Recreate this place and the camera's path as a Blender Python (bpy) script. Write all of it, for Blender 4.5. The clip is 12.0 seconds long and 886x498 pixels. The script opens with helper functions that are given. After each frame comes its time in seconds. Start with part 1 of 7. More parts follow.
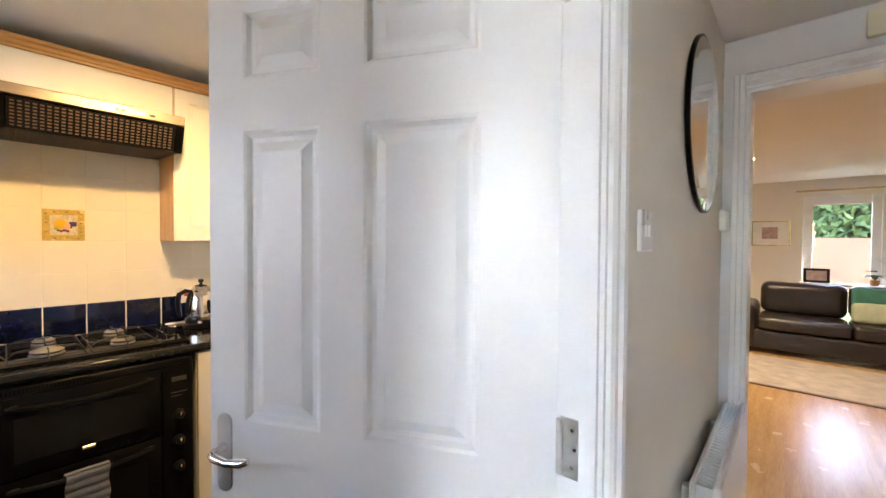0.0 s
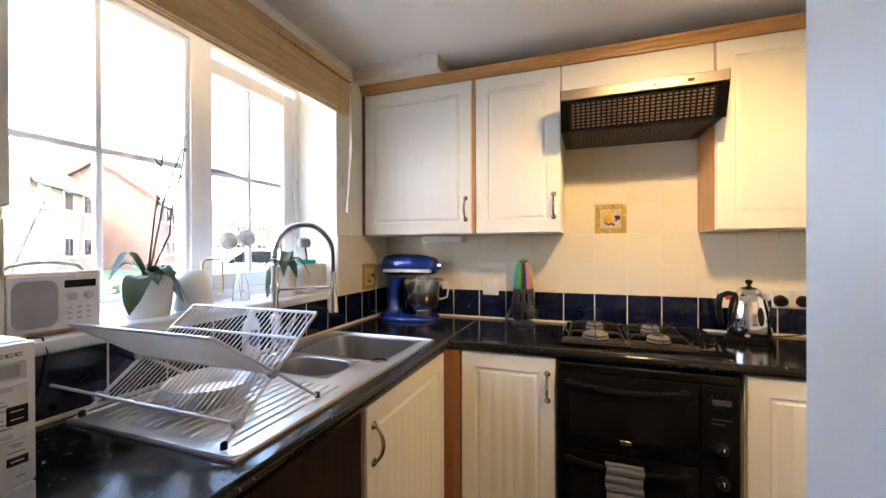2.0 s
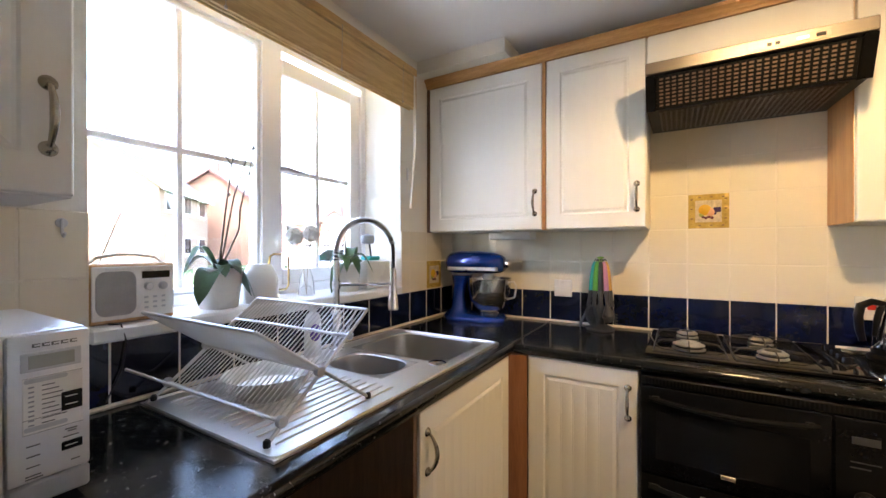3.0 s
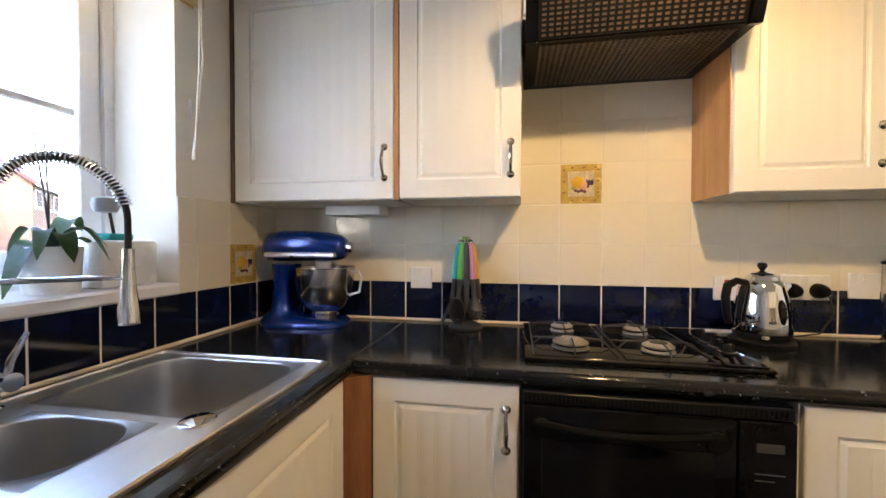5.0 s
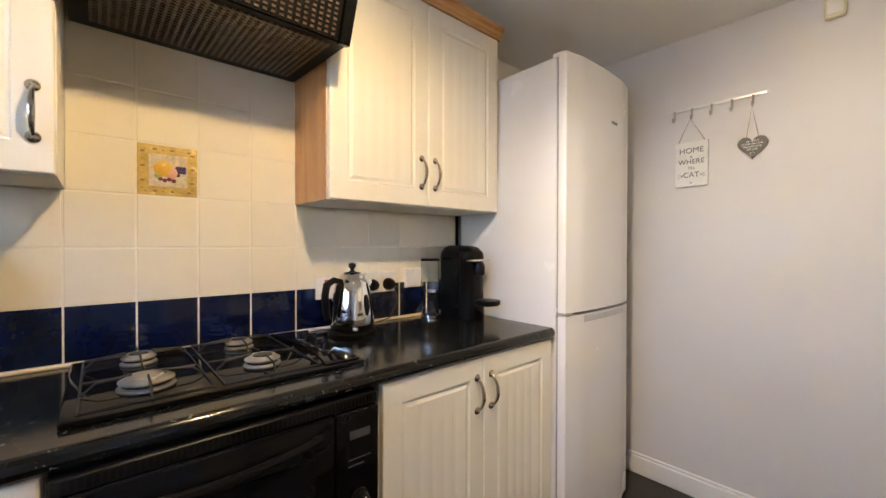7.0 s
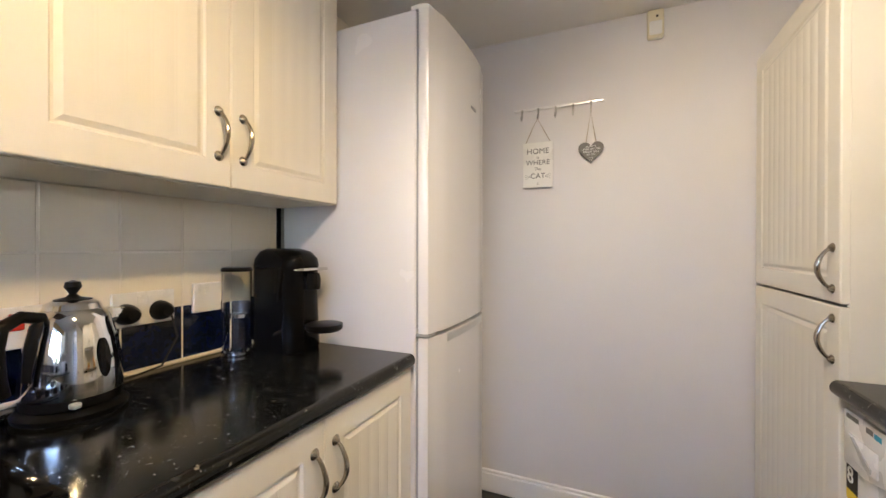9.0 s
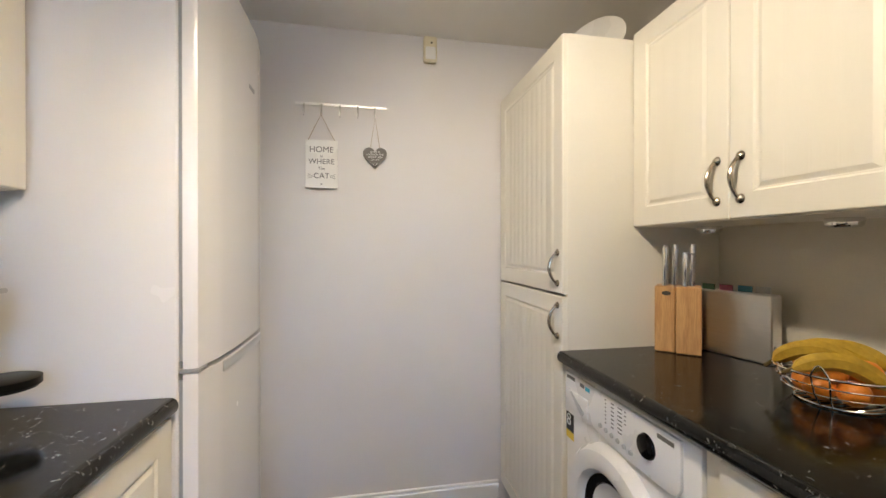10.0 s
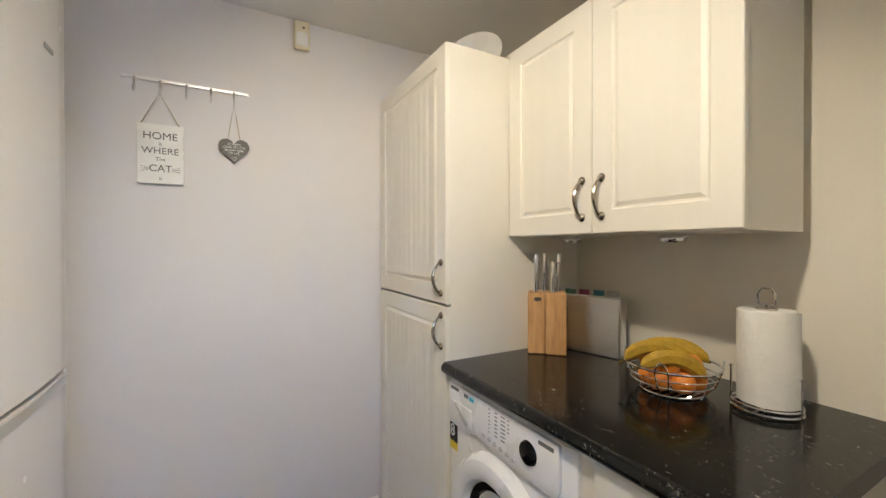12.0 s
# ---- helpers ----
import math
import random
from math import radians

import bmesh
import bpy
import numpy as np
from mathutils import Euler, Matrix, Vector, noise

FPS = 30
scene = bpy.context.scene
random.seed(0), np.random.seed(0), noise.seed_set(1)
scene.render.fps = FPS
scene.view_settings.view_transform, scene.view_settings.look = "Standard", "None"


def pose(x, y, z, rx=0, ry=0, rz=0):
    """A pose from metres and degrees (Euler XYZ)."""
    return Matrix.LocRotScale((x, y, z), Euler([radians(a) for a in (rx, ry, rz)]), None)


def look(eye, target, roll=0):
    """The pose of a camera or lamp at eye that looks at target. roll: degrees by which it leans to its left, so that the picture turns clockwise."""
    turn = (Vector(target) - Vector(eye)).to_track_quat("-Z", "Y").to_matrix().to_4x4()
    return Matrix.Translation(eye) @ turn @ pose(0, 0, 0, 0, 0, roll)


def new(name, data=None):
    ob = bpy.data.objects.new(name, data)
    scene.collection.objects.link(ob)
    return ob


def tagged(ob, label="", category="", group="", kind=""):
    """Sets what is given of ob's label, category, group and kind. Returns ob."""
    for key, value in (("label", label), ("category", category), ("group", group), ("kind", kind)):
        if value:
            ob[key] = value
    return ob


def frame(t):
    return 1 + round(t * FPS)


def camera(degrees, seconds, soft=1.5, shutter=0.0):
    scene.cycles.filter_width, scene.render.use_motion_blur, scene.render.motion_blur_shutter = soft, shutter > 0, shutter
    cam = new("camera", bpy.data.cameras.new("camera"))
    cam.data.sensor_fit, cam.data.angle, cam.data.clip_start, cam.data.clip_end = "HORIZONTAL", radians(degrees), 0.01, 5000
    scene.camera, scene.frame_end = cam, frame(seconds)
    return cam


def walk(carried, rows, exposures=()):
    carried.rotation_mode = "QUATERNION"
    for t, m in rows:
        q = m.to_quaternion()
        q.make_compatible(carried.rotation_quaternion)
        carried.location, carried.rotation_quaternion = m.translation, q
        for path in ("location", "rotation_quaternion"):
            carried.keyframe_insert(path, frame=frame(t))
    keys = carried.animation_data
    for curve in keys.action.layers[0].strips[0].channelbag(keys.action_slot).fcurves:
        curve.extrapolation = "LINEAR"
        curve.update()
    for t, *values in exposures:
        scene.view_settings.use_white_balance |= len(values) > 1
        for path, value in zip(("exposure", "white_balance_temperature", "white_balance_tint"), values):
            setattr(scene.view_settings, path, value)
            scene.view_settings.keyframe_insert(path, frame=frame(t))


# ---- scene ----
cam = camera(97.0, 12.0)
PATH = [
    (0, (-0.07, 0.02, 1.387), (-1.402, 1.511, 1.345), 0.3),
    (0.5, (-0.209, 0.105, 1.355), (-1.896, 1.178, 1.32), -0.1),
    (1, (-0.305, 0.143, 1.328), (-2.251, 0.603, 1.304), -0.1),
    (1.5, (-0.414, 0.105, 1.311), (-2.407, -0.064, 1.299), -0.3),
    (2, (-0.501, 0.094, 1.307), (-2.38, -0.593, 1.302), -0.2),
    (2.5, (-0.556, 0.109, 1.305), (-2.3, -0.87, 1.301), -0.0),
    (2.7, (-0.573, 0.105, 1.301), (-2.291, -0.921, 1.296), 0.0),
    (4.3, (-0.900, 0.008, 1.247), (-2.639, -0.98, 1.235), -0.2),
    (4.5, (-0.966, -0.007, 1.242), (-2.775, -0.859, 1.214), -0.2),
    (5, (-1.1, -0.028, 1.232), (-3.066, -0.397, 1.196), 0.1),
    (5.5, (-1.156, -0.003, 1.229), (-3.122, 0.363, 1.203), 0.0),
    (6, (-1.182, 0.003, 1.228), (-2.927, 0.981, 1.208), 0.0),
    (6.5, (-1.208, 0.02, 1.227), (-2.788, 1.245, 1.210), 0.1),
    (6.7, (-1.218, 0.030, 1.229), (-2.758, 1.303, 1.212), 0.1),
    (8.3, (-1.364, 0.215, 1.235), (-2.642, 1.753, 1.219), 0.2),
    (8.5, (-1.406, 0.256, 1.236), (-2.594, 1.864, 1.223), 0.2),
    (9, (-1.530, 0.325, 1.236), (-2.332, 2.157, 1.228), 0.1),
    (9.5, (-1.607, 0.374, 1.230), (-1.839, 2.36, 1.225), 0.0),
    (10, (-1.652, 0.388, 1.254), (-1.287, 2.355, 1.248), -0.0),
    (10.5, (-1.707, 0.4, 1.273), (-0.944, 2.249, 1.268), 0.0),
    (11, (-1.712, 0.409, 1.282), (-0.791, 2.185, 1.274), -0.1),
    (11.5, (-1.7, 0.426, 1.284), (-0.734, 2.177, 1.279), -0.1),
    (12, (-1.656, 0.469, 1.292), (-0.691, 2.221, 1.279), -0.1),
]
walk(cam, [(t, look(eye, target, roll)) for t, eye, target, roll in PATH],
     exposures=((0.0, 6.48, 8100, 17), (1.0, 6.60, 7700, 18), (1.7, 6.40, 7300, 17), (2.5, 6.26, 7000, 16), (4.5, 6.15, 6900, 15), (5.5, 6.08, 6500, 14), (6.5, 6.14, 6150, 13), (8.5, 6.08, 6150, 14), (10.0, 6.06, 5900, 10), (12.0, 6.04, 5700, 9)))

# ---- daylight and lamps ----
world = bpy.data.worlds.new("sky")
scene.world = world
world.use_nodes = True
wt = world.node_tree
sky = wt.nodes.new("ShaderNodeTexSky")
sky.sky_type, sky.sun_disc = "NISHITA", False
sky.sun_elevation, sky.sun_rotation = radians(44), radians(83)
sky.air_density, sky.dust_density = 1.0, 1.0
wt.links.new(sky.outputs[0], wt.nodes["Background"].inputs[0])
wt.nodes["Background"].inputs[1].default_value = 0.15
sun = new("sun", bpy.data.lights.new("sun", "SUN"))
sun.data.energy, sun.data.angle, sun.data.color = 0.5, radians(12), (1.0, 0.95, 0.88)
sun.matrix_world = look((0, 0, 8), (-1.0, -0.12, 7.0))


def spot_lamp(eye, target, watts, size=126, radius=0.032, color=(1.0, 0.76, 0.46)):
    data = bpy.data.lights.new("spot_light", "SPOT")
    data.energy, data.color, data.shadow_soft_size = watts, color, radius
    data.spot_size, data.spot_blend = radians(size), 0.75
    ob = new("spot_light", data)
    ob.matrix_world = look(eye, target)
    return ob


spot_lamp((-1.52, 0.42, 2.10), (-2.50, 0.40, 0.80), 0.74, color=(1.0, 0.70, 0.33))
spot_lamp((-1.65, 0.71, 2.12), (-0.95, 1.75, 0.72), 0.78, color=(1.0, 0.81, 0.56))

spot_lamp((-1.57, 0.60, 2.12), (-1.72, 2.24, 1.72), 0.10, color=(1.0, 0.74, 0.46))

# added lamp hidden behind the blind; brightens sink and worktop in the sky's stead
fill_lamp = new("sink_fill_light", bpy.data.lights.new("sink_fill_light", "AREA"))
fill_lamp.data.shape, fill_lamp.data.size, fill_lamp.data.size_y = "RECTANGLE", 1.10, 0.05
fill_lamp.data.energy, fill_lamp.data.color = 0.018, (0.90, 0.95, 1.0)
fill_lamp.data.spread = radians(90)
fill_lamp.matrix_world = look((-1.55, -1.115, 2.125), (-1.55, -0.74, 1.50))


# ---- materials ----
def mat(name, color, rough=0.5, metal=0.0, var=0.06, scale=6.0, fine=120.0, bump=0.02, stretch=(1, 1, 1), coat=0.0, rvar=0.08, sheen=0.0):
    """A surface with variation at two sizes, in colour, gloss and relief."""
    m = bpy.data.materials.new(name)
    m.use_nodes = True
    nt = m.node_tree
    b = nt.nodes["Principled BSDF"]
    tc = nt.nodes.new("ShaderNodeTexCoord")
    mp = nt.nodes.new("ShaderNodeMapping")
    mp.inputs["Scale"].default_value = stretch
    nt.links.new(tc.outputs["Object"], mp.inputs[0])
    big, small = nt.nodes.new("ShaderNodeTexNoise"), nt.nodes.new("ShaderNodeTexNoise")
    big.inputs["Scale"].default_value, small.inputs["Scale"].default_value = scale, fine
    big.inputs["Detail"].default_value, small.inputs["Detail"].default_value = 4, 3
    nt.links.new(mp.outputs[0], big.inputs[0])
    nt.links.new(mp.outputs[0], small.inputs[0])
    mix = nt.nodes.new("ShaderNodeMix")
    mix.data_type, mix.inputs[0].default_value = "FLOAT", 0.35
    nt.links.new(big.outputs[0], mix.inputs[2])
    nt.links.new(small.outputs[0], mix.inputs[3])
    ramp = nt.nodes.new("ShaderNodeValToRGB")
    lo, hi = ramp.color_ramp.elements
    lo.position, hi.position = 0.3, 0.7
    lo.color = (*[c * (1 - var) for c in color], 1)
    hi.color = (*[min(1, c * (1 + var)) for c in color], 1)
    nt.links.new(mix.outputs[0], ramp.inputs[0])
    nt.links.new(ramp.outputs[0], b.inputs["Base Color"])
    rr = nt.nodes.new("ShaderNodeMapRange")
    rr.inputs[3].default_value, rr.inputs[4].default_value = max(0.02, rough - rvar), min(1, rough + rvar)
    nt.links.new(big.outputs[0], rr.inputs[0])
    nt.links.new(rr.outputs[0], b.inputs["Roughness"])
    b.inputs["Metallic"].default_value = metal
    b.inputs["Coat Weight"].default_value = coat
    b.inputs["Coat Roughness"].default_value = 0.08
    if bump:
        bp = nt.nodes.new("ShaderNodeBump")
        bp.inputs["Strength"].default_value, bp.inputs["Distance"].default_value = bump, 0.01
        nt.links.new(small.outputs[0], bp.inputs["Height"])
        nt.links.new(bp.outputs[0], b.inputs["Normal"])
    return m


def wood(name, dark, light, rough=0.45, axis=2, scale=9.0):
    """Wood with grain along one axis."""
    m = mat(name, light, rough, bump=0.0)
    nt = m.node_tree
    b = nt.nodes["Principled BSDF"]
    tc = nt.nodes.new("ShaderNodeTexCoord")
    mp = nt.nodes.new("ShaderNodeMapping")
    st = [1.0, 1.0, 1.0]
    st[axis] = 0.07
    mp.inputs["Scale"].default_value = st
    nt.links.new(tc.outputs["Object"], mp.inputs[0])
    n1, n2 = nt.nodes.new("ShaderNodeTexNoise"), nt.nodes.new("ShaderNodeTexNoise")
    n1.inputs["Scale"].default_value, n1.inputs["Detail"].default_value, n1.inputs["Distortion"].default_value = scale * 4, 6, 0.6
    n2.inputs["Scale"].default_value, n2.inputs["Detail"].default_value = scale * 30, 2
    nt.links.new(mp.outputs[0], n1.inputs[0])
    nt.links.new(mp.outputs[0], n2.inputs[0])
    mix = nt.nodes.new("ShaderNodeMix")
    mix.data_type, mix.inputs[0].default_value = "FLOAT", 0.4
    nt.links.new(n1.outputs[0], mix.inputs[2])
    nt.links.new(n2.outputs[0], mix.inputs[3])
    ramp = nt.nodes.new("ShaderNodeValToRGB")
    lo, hi = ramp.color_ramp.elements
    lo.position, hi.position, lo.color, hi.color = 0.34, 0.62, (*dark, 1), (*light, 1)
    nt.links.new(mix.outputs[0], ramp.inputs[0])
    nt.links.new(ramp.outputs[0], b.inputs["Base Color"])
    bp = nt.nodes.new("ShaderNodeBump")
    bp.inputs["Strength"].default_value, bp.inputs["Distance"].default_value = 0.06, 0.01
    nt.links.new(mix.outputs[0], bp.inputs["Height"])
    nt.links.new(bp.outputs[0], b.inputs["Normal"])
    return m


def per_piece(m, spread):
    """Let each object of this material differ a little in brightness."""
    nt = m.node_tree
    b = nt.nodes["Principled BSDF"]
    src = b.inputs["Base Color"].links[0].from_socket
    info, rng, hsv = nt.nodes.new("ShaderNodeObjectInfo"), nt.nodes.new("ShaderNodeMapRange"), nt.nodes.new("ShaderNodeHueSaturation")
    rng.inputs[3].default_value, rng.inputs[4].default_value = 1 - spread, 1 + spread
    nt.links.new(info.outputs["Random"], rng.inputs[0])
    nt.links.new(rng.outputs[0], hsv.inputs["Value"])
    nt.links.new(src, hsv.inputs["Color"])
    nt.links.new(hsv.outputs[0], b.inputs["Base Color"])
    return m


def worktop_material():
    """Black laminate with pale and rusty flecks and cloudy patches."""
    m = mat("worktop_laminate", (0.0055, 0.0060, 0.0062), 0.13, var=0.8, scale=26, fine=240, bump=0.02, rvar=0.05)
    nt = m.node_tree
    b = nt.nodes["Principled BSDF"]
    src = b.inputs["Base Color"].links[0].from_socket
    tc = nt.nodes.new("ShaderNodeTexCoord")
    col = src
    for sc, lo, tint, dist in ((24, 0.08, (0.034, 0.038, 0.040, 1), 6.0), (110, 0.06, (0.12, 0.125, 0.12, 1), 1.8), (66, 0.06, (0.28, 0.28, 0.26, 1), 3.2)):
        nz = nt.nodes.new("ShaderNodeTexNoise")
        nz.inputs["Scale"].default_value = sc * 0.6
        nt.links.new(tc.outputs["Object"], nz.inputs[0])
        vo = nt.nodes.new("ShaderNodeTexVoronoi")
        vo.inputs["Scale"].default_value = sc
        add = nt.nodes.new("ShaderNodeVectorMath")
        add.operation = "MULTIPLY_ADD"
        add.inputs[1].default_value = (0.02 * dist,) * 3
        nt.links.new(nz.outputs["Color"], add.inputs[0])
        nt.links.new(tc.outputs["Object"], add.inputs[2])
        nt.links.new(add.outputs[0], vo.inputs["Vector"])
        rp = nt.nodes.new("ShaderNodeValToRGB")
        rp.color_ramp.elements[0].position, rp.color_ramp.elements[1].position = lo, lo + 0.17
        rp.color_ramp.elements[0].color, rp.color_ramp.elements[1].color = (1, 1, 1, 1), (0, 0, 0, 1)
        nt.links.new(vo.outputs["Distance"], rp.inputs[0])
        gate = nt.nodes.new("ShaderNodeMath")
        gate.operation = "GREATER_THAN"
        gate.inputs[1].default_value = 0.60
        sep = nt.nodes.new("ShaderNodeSeparateColor")
        nt.links.new(vo.outputs["Color"], sep.inputs[0])
        nt.links.new(sep.outputs[0], gate.inputs[0])
        mul = nt.nodes.new("ShaderNodeMath")
        mul.operation = "MULTIPLY"
        nt.links.new(rp.outputs[0], mul.inputs[0])
        nt.links.new(gate.outputs[0], mul.inputs[1])
        mx = nt.nodes.new("ShaderNodeMix")
        mx.data_type = "RGBA"
        nt.links.new(mul.outputs[0], mx.inputs[0])
        nt.links.new(col, mx.inputs[6])
        mx.inputs[7].default_value = tint
        col = mx.outputs[2]
    nt.links.new(col, b.inputs["Base Color"])
    b.inputs["Specular IOR Level"].default_value = 0.4
    return m


def glass(name, rough=0.0, color=(1, 1, 1), alpha=1.0):
    m = bpy.data.materials.new(name)
    m.use_nodes = True
    b = m.node_tree.nodes["Principled BSDF"]
    b.inputs["Base Color"].default_value = (*color, 1)
    b.inputs["Roughness"].default_value = rough
    b.inputs["Transmission Weight"].default_value = 1.0
    b.inputs["IOR"].default_value = 1.45
    return m


def glow(name, color, strength):
    m = bpy.data.materials.new(name)
    m.use_nodes = True
    b = m.node_tree.nodes["Principled BSDF"]
    b.inputs["Base Color"].default_value = (*color, 1)
    b.inputs["Emission Color"].default_value = (*color, 1)
    b.inputs["Emission Strength"].default_value = strength
    return m


M_WALL = mat("wall_paint", (0.71, 0.69, 0.69), 0.75, var=0.03, scale=2.5, fine=180, bump=0.06)
M_WALLS = mat("wall_paint_cream", (0.81, 0.77, 0.68), 0.75, var=0.03, scale=2.5, fine=180, bump=0.06)
M_CEIL = mat("ceiling_paint", (0.82, 0.80, 0.76), 0.85, var=0.025, scale=3, fine=220, bump=0.08)
M_GLOSS = mat("gloss_paint", (0.83, 0.825, 0.82), 0.32, var=0.02, scale=3, fine=60, bump=0.012)
M_UPVC = mat("upvc", (0.82, 0.82, 0.82), 0.3, var=0.02, scale=4, fine=80, bump=0.0)
M_DOOR = mat("cream_vinyl", (0.80, 0.77, 0.69), 0.44, var=0.015, scale=5, fine=90, bump=0.012, stretch=(6, 6, 0.6))
M_CARC = mat("cream_panel", (0.79, 0.76, 0.68), 0.45, var=0.02, scale=5, fine=120, bump=0.02)
M_ORANGE = wood("orange_oak", (0.42, 0.20, 0.06), (0.60, 0.32, 0.11), 0.4, 1)
M_ORANGEV = wood("orange_oak_upright", (0.40, 0.17, 0.06), (0.56, 0.28, 0.10), 0.4, 2)
M_BROWN = wood("brown_side", (0.11, 0.055, 0.03), (0.17, 0.09, 0.05), 0.5, 2)
M_POST = wood("red_brown_oak", (0.20, 0.075, 0.03), (0.31, 0.135, 0.06), 0.4, 2)
M_POLISH = mat("polished_steel", (0.55, 0.54, 0.52), 0.17, 1.0, var=0.05, scale=8, fine=120, bump=0.0)
M_BOWL = mat("satin_steel", (0.44, 0.43, 0.41), 0.34, 1.0, var=0.05, scale=8, fine=120, bump=0.003)
M_BEECH = wood("beech_block", (0.42, 0.22, 0.08), (0.66, 0.40, 0.17), 0.4, 2, 14)
M_PINE = wood("pine_blind", (0.46, 0.28, 0.10), (0.68, 0.46, 0.20), 0.5, 0, 10)
M_TOP = worktop_material()
M_CREAMT = per_piece(mat("cream_tile", (0.80, 0.74, 0.60), 0.10, var=0.02, scale=9, fine=40, bump=0.008, rvar=0.03), 0.02)
M_BLUET = per_piece(mat("blue_tile", (0.0028, 0.0065, 0.030), 0.08, var=0.2, scale=14, fine=80, bump=0.008, rvar=0.03), 0.2)
M_GROUT = mat("grout", (0.78, 0.72, 0.60), 0.85, var=0.08, scale=12, fine=200, bump=0.1)
M_SEAL = mat("sealant", (0.75, 0.68, 0.55), 0.5, var=0.06)
M_STEEL = mat("brushed_steel", (0.78, 0.77, 0.755), 0.36, 1.0, var=0.04, scale=8, fine=160, bump=0.003, stretch=(1, 12, 12))
M_HOODM = mat("hood_steel", (0.20, 0.175, 0.15), 0.42, 1.0, var=0.08, scale=8, fine=160, bump=0.01, stretch=(12, 1, 12))
M_WIRE = mat("satin_wire", (0.66, 0.655, 0.64), 0.36, 0.85, var=0.06, scale=20, bump=0.0)
M_CHROME = mat("chrome", (0.75, 0.75, 0.75), 0.07, 1.0, var=0.03, bump=0.0, rvar=0.03)
M_PEWTER = mat("pewter", (0.40, 0.36, 0.30), 0.24, 1.0, var=0.15, scale=30, bump=0.01)
M_BLACKG = mat("black_enamel", (0.004, 0.004, 0.0045), 0.07, var=0.2, bump=0.004, rvar=0.04)
M_BLACKP = mat("black_plastic", (0.006, 0.006, 0.0065), 0.33, var=0.2, bump=0.02)
M_BLACKP.node_tree.nodes["Principled BSDF"].inputs["Specular IOR Level"].default_value = 0.14
M_BLACKG.node_tree.nodes["Principled BSDF"].inputs["Specular IOR Level"].default_value = 0.13
M_IRON = mat("cast_iron", (0.012, 0.012, 0.012), 0.5, var=0.3, bump=0.08)
M_ALU = mat("burner_aluminium", (0.55, 0.54, 0.52), 0.38, 1.0, var=0.15, scale=30, bump=0.03)
M_FRIDGE = mat("white_enamel", (0.78, 0.77, 0.78), 0.25, var=0.015, scale=3, fine=140, bump=0.01)
M_WM = mat("white_appliance", (0.82, 0.82, 0.83), 0.28, var=0.015, scale=5, fine=100, bump=0.006)
M_GREYP = mat("grey_plastic", (0.30, 0.31, 0.33), 0.45, var=0.08, bump=0.02)
M_SILVERP = mat("silver_plastic", (0.52, 0.53, 0.54), 0.35, 0.4, var=0.05, bump=0.01)
M_DARKGL = mat("dark_glass", (0.006, 0.006, 0.007), 0.05, var=0.1, bump=0.0, rvar=0.02)
M_DARKGL.node_tree.nodes["Principled BSDF"].inputs["Specular IOR Level"].default_value = 0.2
M_BLUEP = mat("blue_metallic_paint", (0.001, 0.030, 0.24), 0.18, 0.45, var=0.08, bump=0.004, coat=0.5)
M_FLOOR = mat("dark_vinyl", (0.025, 0.026, 0.03), 0.4, var=0.3, scale=7, fine=90, bump=0.04)
M_LAMIN = wood("laminate", (0.46, 0.27, 0.11), (0.62, 0.40, 0.19), 0.25, 1, 5)
M_PORC = mat("white_porcelain", (0.80, 0.79, 0.76), 0.28, var=0.03, bump=0.01)
M_LEAF = mat("orchid_leaf", (0.055, 0.12, 0.04), 0.35, var=0.35, scale=14, bump=0.04)
M_STEM = mat("orchid_stem", (0.045, 0.042, 0.036), 0.6, var=0.2, bump=0.05)
M_GOLD = mat("brass", (0.62, 0.45, 0.20), 0.25, 1.0, var=0.08, bump=0.0)
M_PAPER = mat("kitchen_paper", (0.80, 0.79, 0.76), 0.9, var=0.03, scale=20, fine=70, bump=0.28)
M_SATIN = mat("satin_nickel", (0.66, 0.64, 0.62), 0.34, 0.75, var=0.06, scale=20, bump=0.01)
M_BANANA = mat("banana", (0.46, 0.30, 0.028), 0.45, var=0.32, scale=18, fine=90, bump=0.03)
M_TIP = mat("banana_tip", (0.10, 0.07, 0.02), 0.7, var=0.3)
M_ORANGEF = mat("orange_peel", (0.75, 0.25, 0.025), 0.42, var=0.12, scale=20, fine=160, bump=0.15)
M_LEATHER = mat("brown_leather", (0.017, 0.010, 0.0075), 0.33, var=0.25, scale=9, fine=110, bump=0.12)
M_TEAL = mat("teal_cloth", (0.05, 0.22, 0.19), 0.85, var=0.15, scale=12, fine=220, bump=0.15)
M_PALEG = mat("pale_green_cloth", (0.42, 0.48, 0.36), 0.85, var=0.15, scale=12, fine=220, bump=0.15)
M_RUG = mat("beige_rug", (0.48, 0.42, 0.36), 0.95, var=0.3, scale=7, fine=160, bump=0.3)
M_RUBBER = mat("dark_rubber", (0.02, 0.02, 0.02), 0.7, var=0.2)
M_GREYC = mat("grey_towel", (0.15, 0.16, 0.18), 0.95, var=0.12, scale=24, fine=200, bump=0.4)
M_CLAY = mat("grey_slate_wood", (0.17, 0.16, 0.15), 0.7, var=0.12, scale=20, bump=0.05)
M_INK = mat("grey_ink", (0.14, 0.14, 0.14), 0.7, var=0.05, bump=0.0)
M_WHITEI = mat("white_ink", (0.80, 0.80, 0.78), 0.7, var=0.02, bump=0.0)
M_TWINE = mat("twine", (0.42, 0.34, 0.25), 0.9, var=0.2, scale=60, bump=0.2)
M_GLASS = glass("clear_glass")
